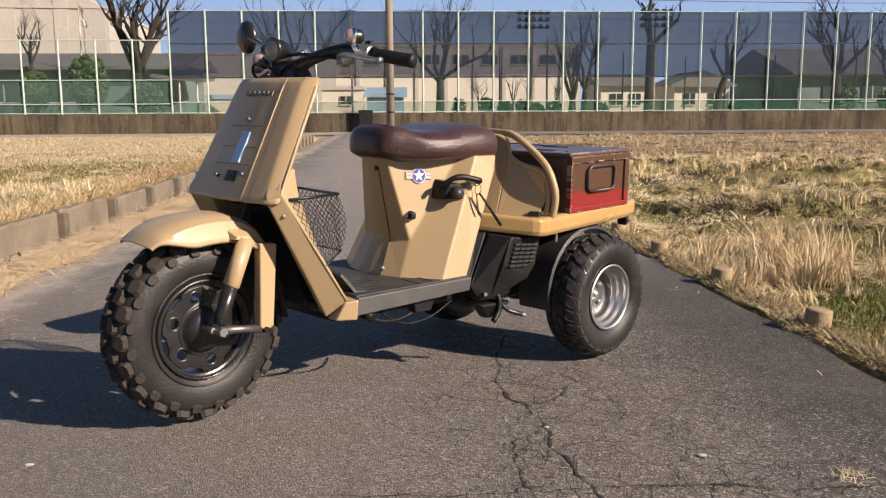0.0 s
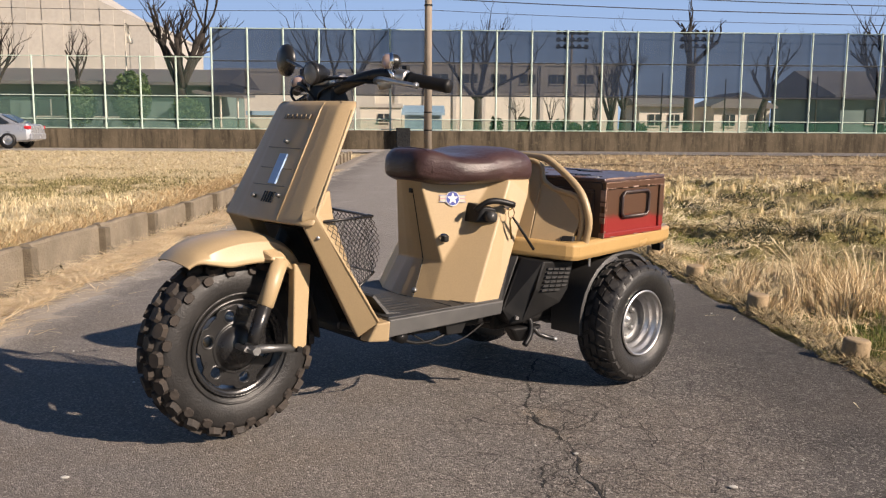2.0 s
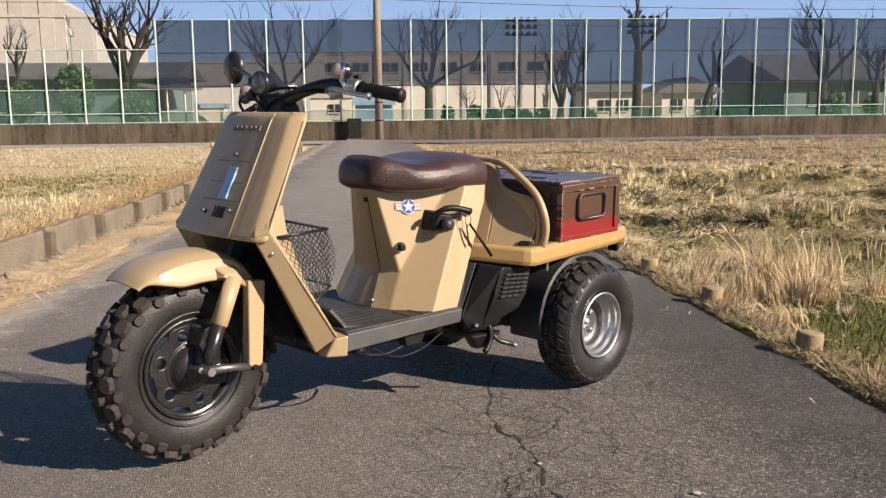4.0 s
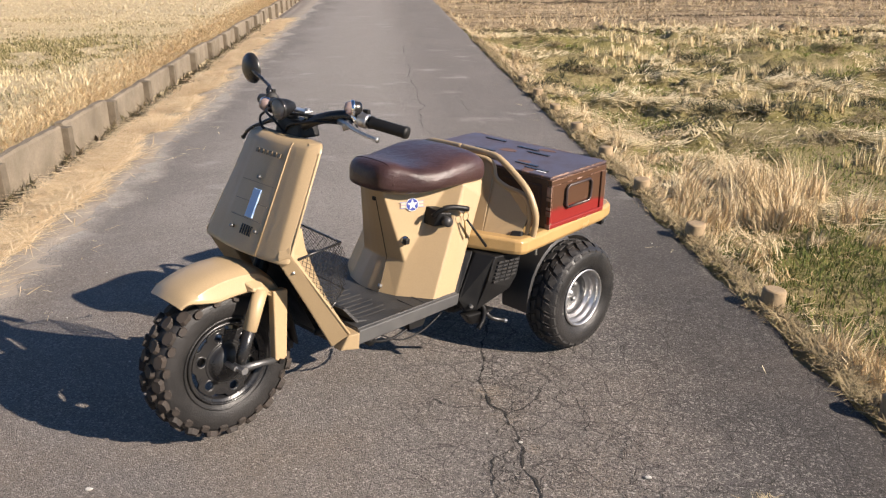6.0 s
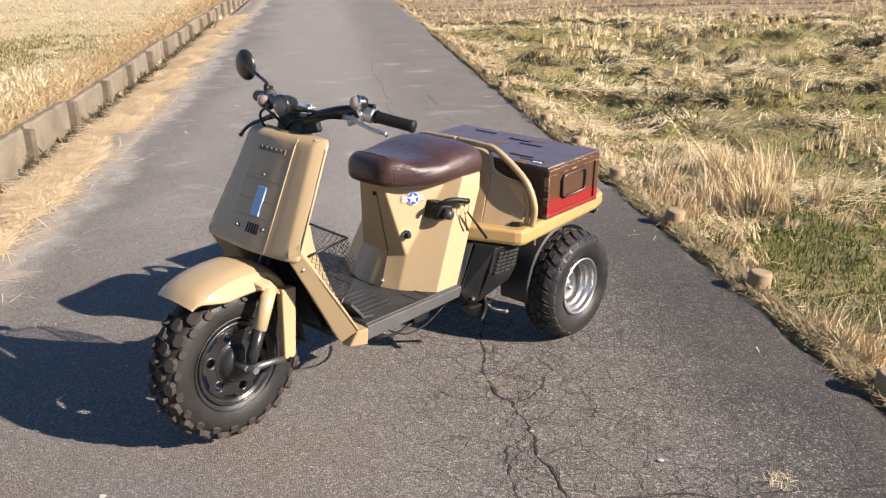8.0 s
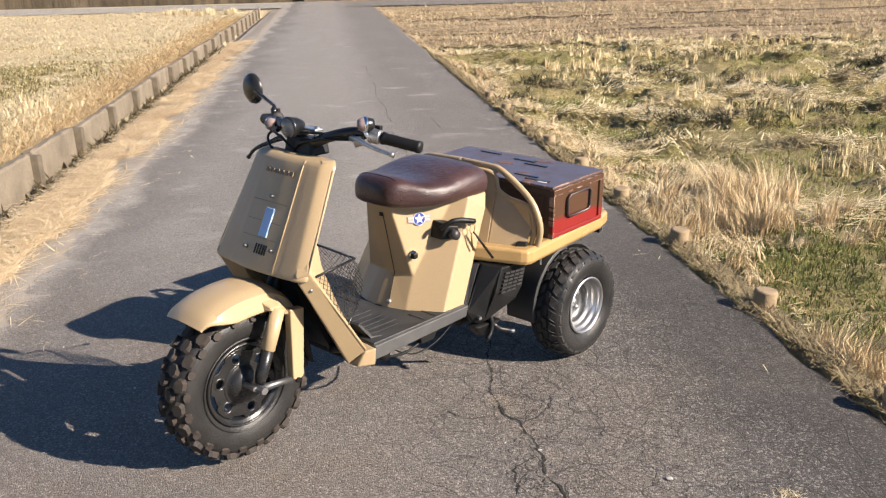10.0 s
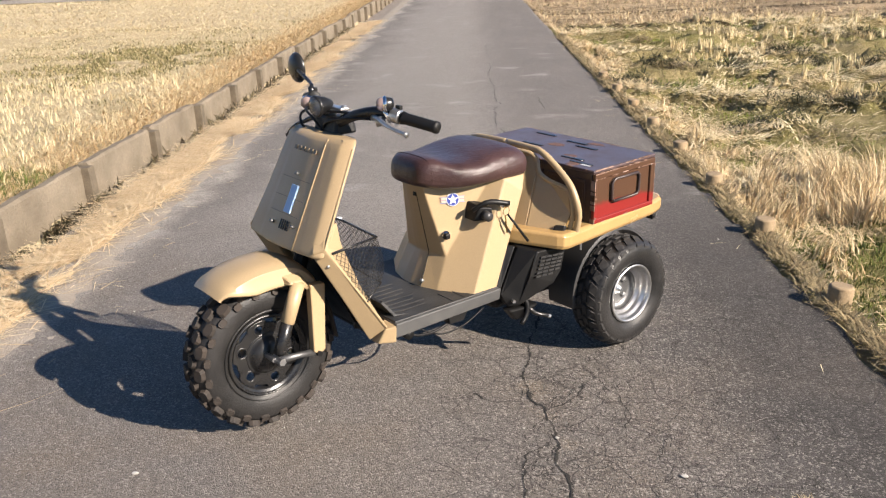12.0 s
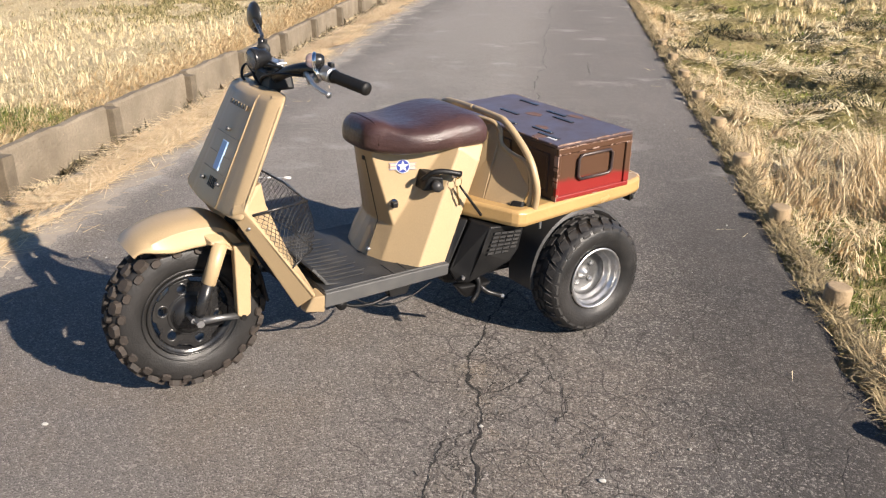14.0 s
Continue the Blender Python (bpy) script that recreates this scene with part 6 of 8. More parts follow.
def far_wall():
    bm = bmesh.new()
    box(-90, 90, WALL_R - 0.1, WALL_R + 0.1, WALL_BASE - 0.4, WALL_TOP, bm)
    ob = part("wall_north", bm, WALL_CONCRETE, bevel=0.02)
    ob.matrix_world = LANE
    tagged(ob, "long low stained concrete wall beyond the cross road", "wall", kind="structure")


def shared(name, me, parent, m):
    ob = new(name, me)
    ob.parent = parent
    ob.matrix_local = m
    return ob


def mesh_of(bm, mat, name):
    me = bpy.data.meshes.new(name)
    bm.normal_update()
    bm.to_mesh(me)
    bm.free()
    me.materials.append(mat)
    return me


def fence(name, s0, bays, height, rails, nets, label):
    thing = empty(name, LANE @ pose(s0, WALL_R, WALL_TOP), label, "fence")
    post = mesh_of(cylinder((0, 0, -0.05), (0, 0, height), 0.045, 8), POST_PAINT, "post")
    net = {}
    for z0, z1, mat in nets:
        net[z0] = mesh_of(box(0.04, SPAN - 0.04, 0.045, 0.053, z0, z1), mat, "net_panel")
    rail = mesh_of(cylinder((0, 0, 0), (SPAN, 0, 0), 0.022, 6), POST_PAINT, "rail")
    dark = mesh_of(box(0, SPAN, 0.02, 0.06, -0.035, 0.035), NET_EDGE, "net_hem")
    for k in range(bays + 1):
        shared("post", post, thing, Matrix.Translation((k * SPAN, 0, 0)))
        if k == bays:
            break
        for z, kind in rails:
            shared("rail" if kind else "net_hem", rail if kind else dark, thing, Matrix.Translation((k * SPAN, 0, z)))
        for z0, z1, mat in nets:
            shared("net_panel", net[z0], thing, Matrix.Translation((k * SPAN, 0, 0)))


NET_EDGE = worn("net_hem_black", (0.015, 0.02, 0.025), (0.03, 0.035, 0.04), (0.8, 0.9))
far_wall()
fence("tall_ball_fence", START, 25, 4.62, [(0.52, True), (1.62, False), (3.12, False), (4.58, True), (0.04, True)],
      [(1.66, 3.08, NET_DARK), (3.16, 4.56, NET_DARK), (0.06, 0.50, NET_LOW), (0.56, 1.58, NET_CLEAR)], "tall pale-green ball-stop fence with dark wind nets")
fence("low_net_fence", START - 16 * SPAN, 16, 3.32, [(1.52, True), (3.28, True), (0.04, True), (0.45, True)],
      [(0.06, 1.50, NET_GREEN), (1.56, 3.26, NET_CLEAR)], "lower pale-green fence with thin green nets")


def bare_tree(x, y, z, height, spread, trunk, seed, limbs=5, fork=0.35, stub=False, lean=0.0, label="bare pruned tree with grey-brown bark behind the fence"):
    rnd = random.Random(seed)
    thing = empty("bare_tree", Matrix.Translation((x, y, z)), label, "tree", "bare trees behind the fence")
    top = Vector((lean * height * fork, 0, height * fork))
    path = curve_points([(0, 0, -0.3), (0.05 * rnd.uniform(-1, 1), 0, height * fork * 0.5), tuple(top)], 4)
    n = len(path)
    part("trunk", tube(path, [trunk * (1.25 - 0.5 * i / (n - 1)) for i in range(n)], 10), BARK, thing, "", True)

    def grow(bm, p, d, length, r, depth):
        pts, rs = [p], [r]
        q = p.copy()
        v = d.copy()
        steps_n = 4
        for k in range(steps_n):
            v = (v + Vector((rnd.gauss(0, 0.16), rnd.gauss(0, 0.16), 0.10 + rnd.gauss(0, 0.08)))).normalized()
            q = q + v * (length / steps_n)
            pts.append(q.copy())
            rs.append(r * (1 - (0.45 if not stub or depth else 0.2) * (k + 1) / steps_n))
        tube(pts, rs, 6 if depth else 8, bm)
        if depth < 3:
            kids = rnd.randint(2, 4) if depth < 2 else rnd.randint(2, 3)
            for c in range(kids):
                i = rnd.randint(2, steps_n)
                w = (v + Vector((rnd.gauss(0, 0.62), rnd.gauss(0, 0.45), rnd.uniform(-0.05, 0.4)))).normalized()
                grow(bm, pts[i], w, length * rnd.uniform(0.42, 0.7), rs[i] * 0.62, depth + 1)
    for k in range(limbs):
        a = 2 * math.pi * (k + rnd.uniform(-0.3, 0.3)) / limbs
        out = spread * rnd.uniform(0.6, 1.0)
        up = height * (1 - fork) * rnd.uniform(0.7, 1.0)
        d = Vector((math.cos(a) * out, math.sin(a) * out * 0.6, up)).normalized()
        bm = bmesh.new()
        start = top - Vector((0, 0, rnd.uniform(0, 0.12) * height * fork))
        grow(bm, start, d, math.hypot(out, up) * 0.62, trunk * 0.50, 0)
        part("limb", bm, BARK, thing, "", True)


GZ = 0.0
bare_tree(-18.6, 46.0, GZ, 7.6, 3.0, 0.30, 1, 9, 0.36, True)
bare_tree(-10.6, 48.0, GZ, 6.6, 3.6, 0.22, 2, 6, 0.36)
bare_tree(-2.9, 48.0, GZ, 6.2, 4.0, 0.22, 33, 5, 0.40)
bare_tree(4.2, 48.0, GZ, 5.9, 1.4, 0.22, 4, 4, 0.20)
bare_tree(4.9, 48.4, GZ, 5.9, 1.5, 0.19, 14, 4, 0.30)
bare_tree(8.2, 48.0, GZ, 6.9, 2.0, 0.24, 5, 3, 0.62, True)
bare_tree(11.8, 48.0, GZ, 5.4, 2.4, 0.19, 6, 4, 0.45, False, 0.15)
bare_tree(17.9, 48.0, GZ, 6.2, 3.6, 0.24, 7, 6, 0.42)
bare_tree(-24.4, 46.0, GZ, 5.9, 0.7, 0.12, 8, 4, 0.55, True)
bare_tree(-28.6, 45.0, GZ, 6.8, 2.2, 0.2, 19, 6, 0.4)
bare_tree(21.5, 50.0, GZ, 5.4, 1.8, 0.2, 9, 5, 0.4)


def leafy(name, x, y, z, rx, rz, h0, seed, count, label, leaf=0.10):
    """Evergreen shrub: a short trunk and a crown of many small leaves in clumps."""
    rnd = random.Random(seed)
    thing = empty(name, Matrix.Translation((x, y, z)), label, "shrub", "evergreen shrubs")
    part("trunk", tube([(0, 0, -0.2), (0.03, 0, h0 + rz * 0.6)], [0.07, 0.04], 7), BARK, thing, "", True)
    verts, faces = [], []
    for k in range(count):
        while True:
            p = Vector((rnd.uniform(-1, 1), rnd.uniform(-1, 1), rnd.uniform(-1, 1)))
            if 0.25 < p.length < 1 + 0.28 * noise.noise(p.normalized() * 2.2 + Vector((seed, 0, 0))):
                break
        if noise.noise(p * 2.6 + Vector((0, seed, 0))) < -0.28:
            continue
        c = Vector((p.x * rx, p.y * rx, h0 + rz + p.z * rz))
        a = Vector((rnd.gauss(0, 1), rnd.gauss(0, 1), rnd.gauss(0, 0.7))).normalized()
        b = a.orthogonal().normalized() * leaf * 0.5
        a = a * leaf * rnd.uniform(0.7, 1.3)
        i = len(verts)
        verts += [tuple(c - a), tuple(c + b), tuple(c + a), tuple(c - b)]
        faces.append((i, i + 1, i + 2, i + 3))
    me = bpy.data.meshes.new("crown")
    me.from_pydata(verts, [], faces)
    me.materials.append(LEAF)
    ob = new("crown", me)
    ob.parent = thing


leafy("evergreen_shrub", -20.3, 43.6, GZ, 0.95, 1.35, 0.8, 3, 4200, "dense dark-green evergreen shrub behind the net", 0.13)
leafy("evergreen_shrub", -23.0, 43.6, GZ, 0.75, 0.95, 0.8, 4, 2200, "loose green evergreen shrub behind the net", 0.13)
leafy("evergreen_shrub", -17.6, 44.2, GZ, 0.9, 0.8, 0.6, 5, 2000, "yellowish green shrub by the old tree", 0.13)
for i, (x, h) in enumerate(((-2.0, 1.5), (-0.4, 1.6), (0.6, 1.3), (1.6, 1.4), (2.4, 1.2), (3.4, 1.3), (6.0, 1.2), (13.4, 1.1), (19.5, 2.2), (21.5, 1.8))):
    leafy("clipped_shrub", x, 50.5, GZ, 0.42 + 0.03 * (i % 3), h / 2.3, 0.1, 30 + i, 420, "small clipped green shrub before the pale building", 0.12)
for i, (x, h) in enumerate(((-0.9, 2.6), (1.1, 2.9), (2.0, 2.6), (3.6, 2.5))):
    bare_tree(x, 52.0, GZ, h * 1.15, 0.5, 0.06, 50 + i, 5, 0.35, False, 0, "small bare sapling before the pale building")


def windows(parent, x, ys, zs, w, h, mat=None, face=-1):
    for yy in ys:
        for z in zs:
            win = part("window", box(yy - w / 2, yy + w / 2, x - 0.06, x + 0.05, z, z + h), WINDOW, parent)
            part("window_frame", box(yy - w / 2 - 0.06, yy + w / 2 + 0.06, x - 0.09, x - 0.061, z - 0.08, z - 0.005), FAR_PALE, win)
            part("mullion", box(yy - 0.03, yy + 0.03, x - 0.085, x - 0.061, z, z + h), FAR_GREY, win)


def building(name, x, y, yaw, width, depth, wall_h, roof_h, wall_mat, roof_mat, label, eave=0.3, ridge_along=True, z=GZ, band=None):
    """A plain block: x across its front, front face at y = 0."""
    thing = empty(name, pose(x, y, z, 0, 0, yaw), label, "building")
    part("wall", box(-width / 2, width / 2, 0, depth, -0.5, wall_h), wall_mat, thing)
    if roof_h > 0:
        w, e = width / 2 + eave, eave
        if ridge_along:
            prof = [[(-w, -e, wall_h), (-w, depth + e, wall_h), (-w, depth / 2, wall_h + roof_h)], [(w, -e, wall_h), (w, depth + e, wall_h), (w, depth / 2, wall_h + roof_h)]]
        else:
            prof = [[(-w, -e, wall_h), (w, -e, wall_h), (0, -e, wall_h + roof_h)], [(-w, depth + e, wall_h), (w, depth + e, wall_h), (0, depth + e, wall_h + roof_h)]]
        part("roof", loft(prof), roof_mat, thing)
        part("eave_board", box(-w, w, -e - 0.04, -e + 0.03, wall_h - 0.16, wall_h + 0.02), roof_mat, thing)
    else:
        part("parapet", box(-width / 2 - 0.1, width / 2 + 0.1, -0.12, depth, wall_h, wall_h + 0.25), roof_mat, thing)
    if band:
        part("upper_wall", box(-width / 2 - 0.02, width / 2 + 0.02, -0.05, 0.3, band, wall_h), FAR_GREY, thing)
    return thing


pale = building("long_pale_building", -3.5, 75, 7.4, 21.5, 12, 5.9, 0, FAR_PALE, FAR_GREY, "long pale two-storey building with small windows", band=3.75)
windows(pale, -0.06, [-9.2 + 2.45 * k for k in range(8)], [4.45], 1.3, 0.75)
for k in range(9):
    part("pilaster", box(-10.6 + 2.45 * k, -10.3 + 2.45 * k, -0.12, 0, 0, 5.9), FAR_GREY, pale)
low = building("low_beige_building", -19.5, 72, 7.4, 13, 10, 5.2, 0, FAR_GREY, FAR_GREY, "low beige workshop wall", band=3.4)
hall = building("concrete_hall", -51.0, 70, 12, 38, 26, 9.2, 0, FAR_GREY, FAR_GREY, "huge grey concrete hall with vertical panels")
# the hall's sloping gable and panel strips
part("gable", loft([[(-19, 0.02, 9.2), (19, 0.02, 9.2), (15, 0.02, 11.0), (4, 0.02, 18), (-19, 0.02, 22)], [(-19, 26, 9.2), (19, 26, 9.2), (15, 26, 11.0), (4, 26, 18), (-19, 26, 22)]]), FAR_GREY, hall)
for k in range(16):
    x = -18.4 + 2.36 * k
    part("wall_panel", box(x, x + (1.1 if k % 3 else 1.7), -0.05, 0.01, -0.2, (19 if x < 2 else 9.2 + (17 - x) * 0.62)), FAR_STRIPE if k % 2 else FAR_GREY, hall)
green = building("green_bungalow", -26.5, 51, 7.4, 15.5, 8, 3.3, 1.05, GREEN_WALL, ROOF_DARK, "low green bungalow with dark grey roof, eave shade put into its wall colour", eave=0.9)
windows(green, -0.02, [-5.5, -2.2, 1.1], [1.3], 1.7, 1.0)
part("porch_roof", loft([[(6.6, -1.6, 2.65), (9.6, -1.6, 2.35), (9.6, 2, 2.55), (6.6, 2, 3.0)], [(6.6, -1.6, 2.8), (9.6, -1.6, 2.5), (9.6, 2, 2.7), (6.6, 2, 3.15)]]), ROOF_DARK, green)
for x in (8.2, 9.2):
    part("porch_post", cylinder((x, -1.4, -0.2), (x, -1.4, 2.5), 0.06, 8), FAR_PALE, green)
h1 = building("small_house", 9.3, 65, 7.4, 3.4, 5, 2.5, 0.75, FAR_PALE, ROOF_DARK, "small pale house with dark roof", 0.4)
h2 = building("small_house", 14.8, 65, 7.4, 4.0, 5, 2.4, 1.0, FAR_PALE, ROOF_DARK, "small pale house with dark gabled roof", 0.4, False)
windows(h1, -0.02, [-0.6, 0.8], [1.0], 0.8, 0.8)
windows(h2, -0.02, [-0.9, 0.9], [1.0], 0.8, 0.8)
big = building("grey_roofed_hall", 30.2, 64, 7.4, 19, 12, 3.1, 2.0, GREEN_WALL, ROOF_GREY, "large grey-roofed hall with dull green walls beyond the fence", 0.8)
windows(big, -0.02, [-7 + 2.8 * k for k in range(6)], [1.2], 1.5, 1.0)
cabin = building("white_cabin", -9.6, 56, 7.4, 2.6, 2.5, 2.0, 0, FAR_PALE, FAR_GREY, "white site cabin behind the wall")
windows(cabin, -0.02, [0.2], [1.1], 0.7, 0.5)
shed = building("blue_shed", -7.0, 57, 7.4, 2.4, 3, 1.7, 0.5, SHED_BLUE, SHED_BLUE, "faded blue lean-to shed behind the wall", 0.2)
building("white_cabin", -15.5, 50, 7.4, 1.6, 1.6, 1.4, 0, FAR_PALE, SHED_BLUE, "small white and blue cabin behind the wall")


def flood_mast(x, y, h):
    mast = empty("flood_mast", pose(x, y, GZ, 0, 0, 7.4), "tall floodlight mast with two rows of lamps", "floodlight", "floodlight masts")
    part("pole", tube([(0, 0, 0), (0, 0, h)], [0.12, 0.07], 8), POLE_CONCRETE, mast)
    for z in (h - 0.95, h - 0.5, h - 0.05):
        part("crossbar", box(-1.05, 1.05, -0.05, 0.05, z - 0.04, z + 0.04), BLACK_PLASTIC, mast)
        for k in range(5):
            x0 = -0.92 + 0.46 * k
            part("lamp", tube([(x0, -0.05, z + 0.12), (x0, -0.22, z + 0.05)], [0.10, 0.17], 10), BLACK_PLASTIC, mast)


flood_mast(2.5, 60, 7.0)
flood_mast(10.5, 60, 7.0)


def thin_pole(x, y, h, r, label):
    t = empty("lamp_pole", Matrix.Translation((x, y, GZ)), label, "pole", "thin poles behind the fence")
    part("shaft", tube([(0, 0, -0.2), (0, 0, h)], [r, r * 0.7], 8), BARK, t)


for x, y, h, r in ((0.3, 52, 4.2, 0.05), (3.2, 55, 5.0, 0.07), (5.8, 52, 4.5, 0.05), (7.1, 50, 3.8, 0.05), (9.6, 55, 4.6, 0.07), (10.9, 52, 3.6, 0.05), (13.9, 55, 5.1, 0.07), (15.3, 50, 3.6, 0.05), (20.4, 52, 4.4, 0.06)):
    thin_pole(x, y, h, r, "thin dark pole behind the ball-stop fence")


def flag_pole():
    t = empty("flag_pole", Matrix.Translation((-22.6, 48, GZ)), "white flag pole with a limp white flag", "flag pole")
    part("shaft", tube([(0, 0, -0.2), (0, 0, 6.6)], [0.05, 0.035], 8), FAR_PALE, t)
    loops = []
    for k in range(6):
        z = 6.4 - 0.22 * k
        loops.append([(0.04, 0.0, z), (0.10 + 0.04 * k, 0.06 * math.sin(k), z + 0.05), (0.16 + 0.06 * k, -0.05 * math.cos(k), z - 0.05), (0.05, -0.02, z - 0.03)])
    part("flag", loft(loops), FAR_PALE, t)


flag_pole()


def utility_pole():
    x, y = -4.62, 39.9
    t = empty("utility_pole", Matrix.Translation((x, y, -0.25)), "brown-grey concrete utility pole by the cross road", "utility pole")
    part("shaft", tube([(0, 0, -0.3), (0, 0, 11)], [0.185, 0.15], 14), POLE_CONCRETE, t, "", True)
    for z in (0.9, 1.7, 6.4, 7.0, 8.2):
        part("band", lathe([(0.185, -0.03), (0.195, -0.02), (0.195, 0.02), (0.185, 0.03)], 14), BLACK_PLASTIC, t).matrix_local = pose(0, 0, z, 90)
    b = empty("control_box", LANE @ pose(-0.55, 39.75, -0.2), "dark metal roadside control box", "box")
    part("cabinet", box(-0.32, 0.32, -0.15, 0.15, 0, 0.95), BLACK_PLASTIC, b, "", False, 0.02)
    part("plinth", box(-0.36, 0.36, -0.18, 0.18, -0.1, 0.06), CONCRETE, b)
    part("cabinet_door", box(-0.28, 0.28, -0.165, -0.149, 0.1, 0.9), BLACK_PAINT, b, "", False, 0.004)
    # wires run along the cross road
    for za, zl, zr in ((7.03, 7.4, 6.3), (6.46, 6.9, 6.0), (5.95, 6.3, 5.6)):
        for sg, zz in ((-1, zl), (1, zr)):
            pts = []
            for k in range(15):
                q = k / 14
                sag = -0.5 * 4 * q * (1 - q) * 0.55
                pts.append((x + sg * 34 * q, y + sg * 34 * q * math.tan(radians(7.4)), za + (zz - za) * q + sag))
            ob = part("overhead_wire", tube(pts, 0.022 if za > 6.2 else 0.012, 5), WIRE)
            tagged(ob, "black overhead cable from the utility pole", "cable", "overhead cables")


utility_pole()


def parked_car():
    car = empty("silver_car", LANE @ pose(-18.35, 38.3, -0.17), "silver saloon car on the cross road before the wall", "car")
    SILVER = worn("silver_paint", (0.48, 0.49, 0.52), (0.44, 0.45, 0.48), (0.22, 0.3), 2, 60, 0.02, metal=0.55)
    secs = []
    for x, w, z0, z1 in ((-2.25, 0.62, 0.32, 0.62), (-2.1, 0.80, 0.24, 0.76), (-1.4, 0.86, 0.2, 0.86), (-0.4, 0.87, 0.2, 0.92), (0.8, 0.87, 0.2, 0.95), (1.6, 0.86, 0.22, 0.99), (2.1, 0.80, 0.28, 0.98), (2.25, 0.66, 0.36, 0.90)):
        secs.append([(x, -w, z0 + 0.05), (x, -w - 0.02, (z0 + z1) / 2), (x, -w + 0.05, z1 - 0.03), (x, -w + 0.16, z1), (x, w - 0.16, z1), (x, w - 0.05, z1 - 0.03), (x, w + 0.02, (z0 + z1) / 2), (x, w, z0 + 0.05), (x, w - 0.1, z0), (x, -w + 0.1, z0)])
    part("body", loft(secs), SILVER, car, "", True, 0.02)
    roof = []
    for x, w, z in ((-0.95, 0.70, 0.90), (-0.25, 0.58, 1.36), (0.35, 0.58, 1.42), (0.95, 0.57, 1.36), (1.75, 0.66, 0.97)):
        roof.append([(x, -w - 0.1, 0.86), (x, -w, z - 0.02), (x, -w + 0.15, z + 0.02), (x, w - 0.15, z + 0.02), (x, w, z - 0.02), (x, w + 0.1, 0.86)])
    part("cabin", loft(roof), SILVER, car, "", True, 0.02)
    for sg in (-1, 1):
        part("side_window", loft([[(-0.66, sg * 0.74, 0.97), (-0.16, sg * 0.635, 1.30), (0.34, sg * 0.625, 1.35), (0.34, sg * 0.74, 0.97)], [(-0.66, sg * 0.70, 0.97), (-0.16, sg * 0.59, 1.30), (0.34, sg * 0.59, 1.35), (0.34, sg * 0.70, 0.97)]]), WINDOW, car)
        part("side_window", loft([[(0.40, sg * 0.74, 0.97), (0.40, sg * 0.625, 1.35), (0.92, sg * 0.63, 1.30), (1.42, sg * 0.735, 1.0)], [(0.40, sg * 0.70, 0.97), (0.40, sg * 0.59, 1.35), (0.92, sg * 0.59, 1.30), (1.42, sg * 0.70, 1.0)]]), WINDOW, car)
        part("tail_light", box(2.0, 2.24, sg * 0.70 - 0.1, sg * 0.70 + 0.1, 0.76, 0.90), RED_LENS, car, "red tail light", False, 0.03)
        for x in (-1.35, 1.35):
            tyre = part("wheel", lathe([(0.2, -0.1), (0.30, -0.11), (0.315, -0.06), (0.315, 0.06), (0.30, 0.11), (0.2, 0.1)], 24, (x, sg * 0.78, 0.30)), RUBBER, car, "", True)
            part("hubcap", lathe([(0.20, sg * 0.10), (0.15, sg * 0.06), (0.05, sg * 0.10), (0, sg * 0.11)], 20, (x, sg * 0.78, 0.30)), ALLOY, tyre, "", True)
            part("wheel_arch", lathe([(0.36, sg * 0.095), (0.30, sg * 0.098)], 24, (x, sg * 0.78, 0.30)), BLACK_PLASTIC, car)
    part("rear_window", loft([[(0.99, -0.52, 1.345), (0.99, 0.52, 1.345), (1.70, 0.60, 1.005), (1.70, -0.60, 1.005)], [(1.01, -0.52, 1.365), (1.01, 0.52, 1.365), (1.72, 0.60, 1.025), (1.72, -0.60, 1.025)]]), WINDOW, car)
    part("bumper", box(2.12, 2.30, -0.72, 0.72, 0.32, 0.60), SILVER, car, "", False, 0.05)


RED_LENS, _, _ = material("red_lens", 0.15, 0, (0.5, 0.02, 0.03), 0.6)
parked_car()


def sky_backdrop():
    """Glowing sheet added far beyond the fields to the north for the plain pale blue sky."""
    m, nt, bs = material("far_sky_glow", 1.0, 0, (0, 0, 0), 0.0)
    sep = nt.nodes.new("ShaderNodeSeparateXYZ")
    nt.links.new(coords(nt), sep.inputs[0])
    r = nt.nodes.new("ShaderNodeMapRange")
    r.inputs[1].default_value, r.inputs[2].default_value = 0.0, 200.0
    nt.links.new(sep.outputs[2], r.inputs[0])
    nt.links.new(mixed(nt, r.outputs[0], (0.235, 0.335, 0.50), (0.150, 0.265, 0.49)), bs.inputs["Emission Color"])
    bs.inputs["Emission Strength"].default_value = 1.0
    bm = bmesh.new()
    rows = []
    for k in range(29):
        a = radians(20 + 140 * k / 28)
        rows.append([bm.verts.new((850 * math.cos(a), 850 * math.sin(a), z)) for z in (-20, 380)])
    for p, q in zip(rows, rows[1:]):
        bm.faces.new((p[0], q[0], q[1], p[1]))
    tagged(part("backdrop", bm, m), "added glowing sheet for the plain pale blue winter sky", "sky", kind="structure")


sky_backdrop()


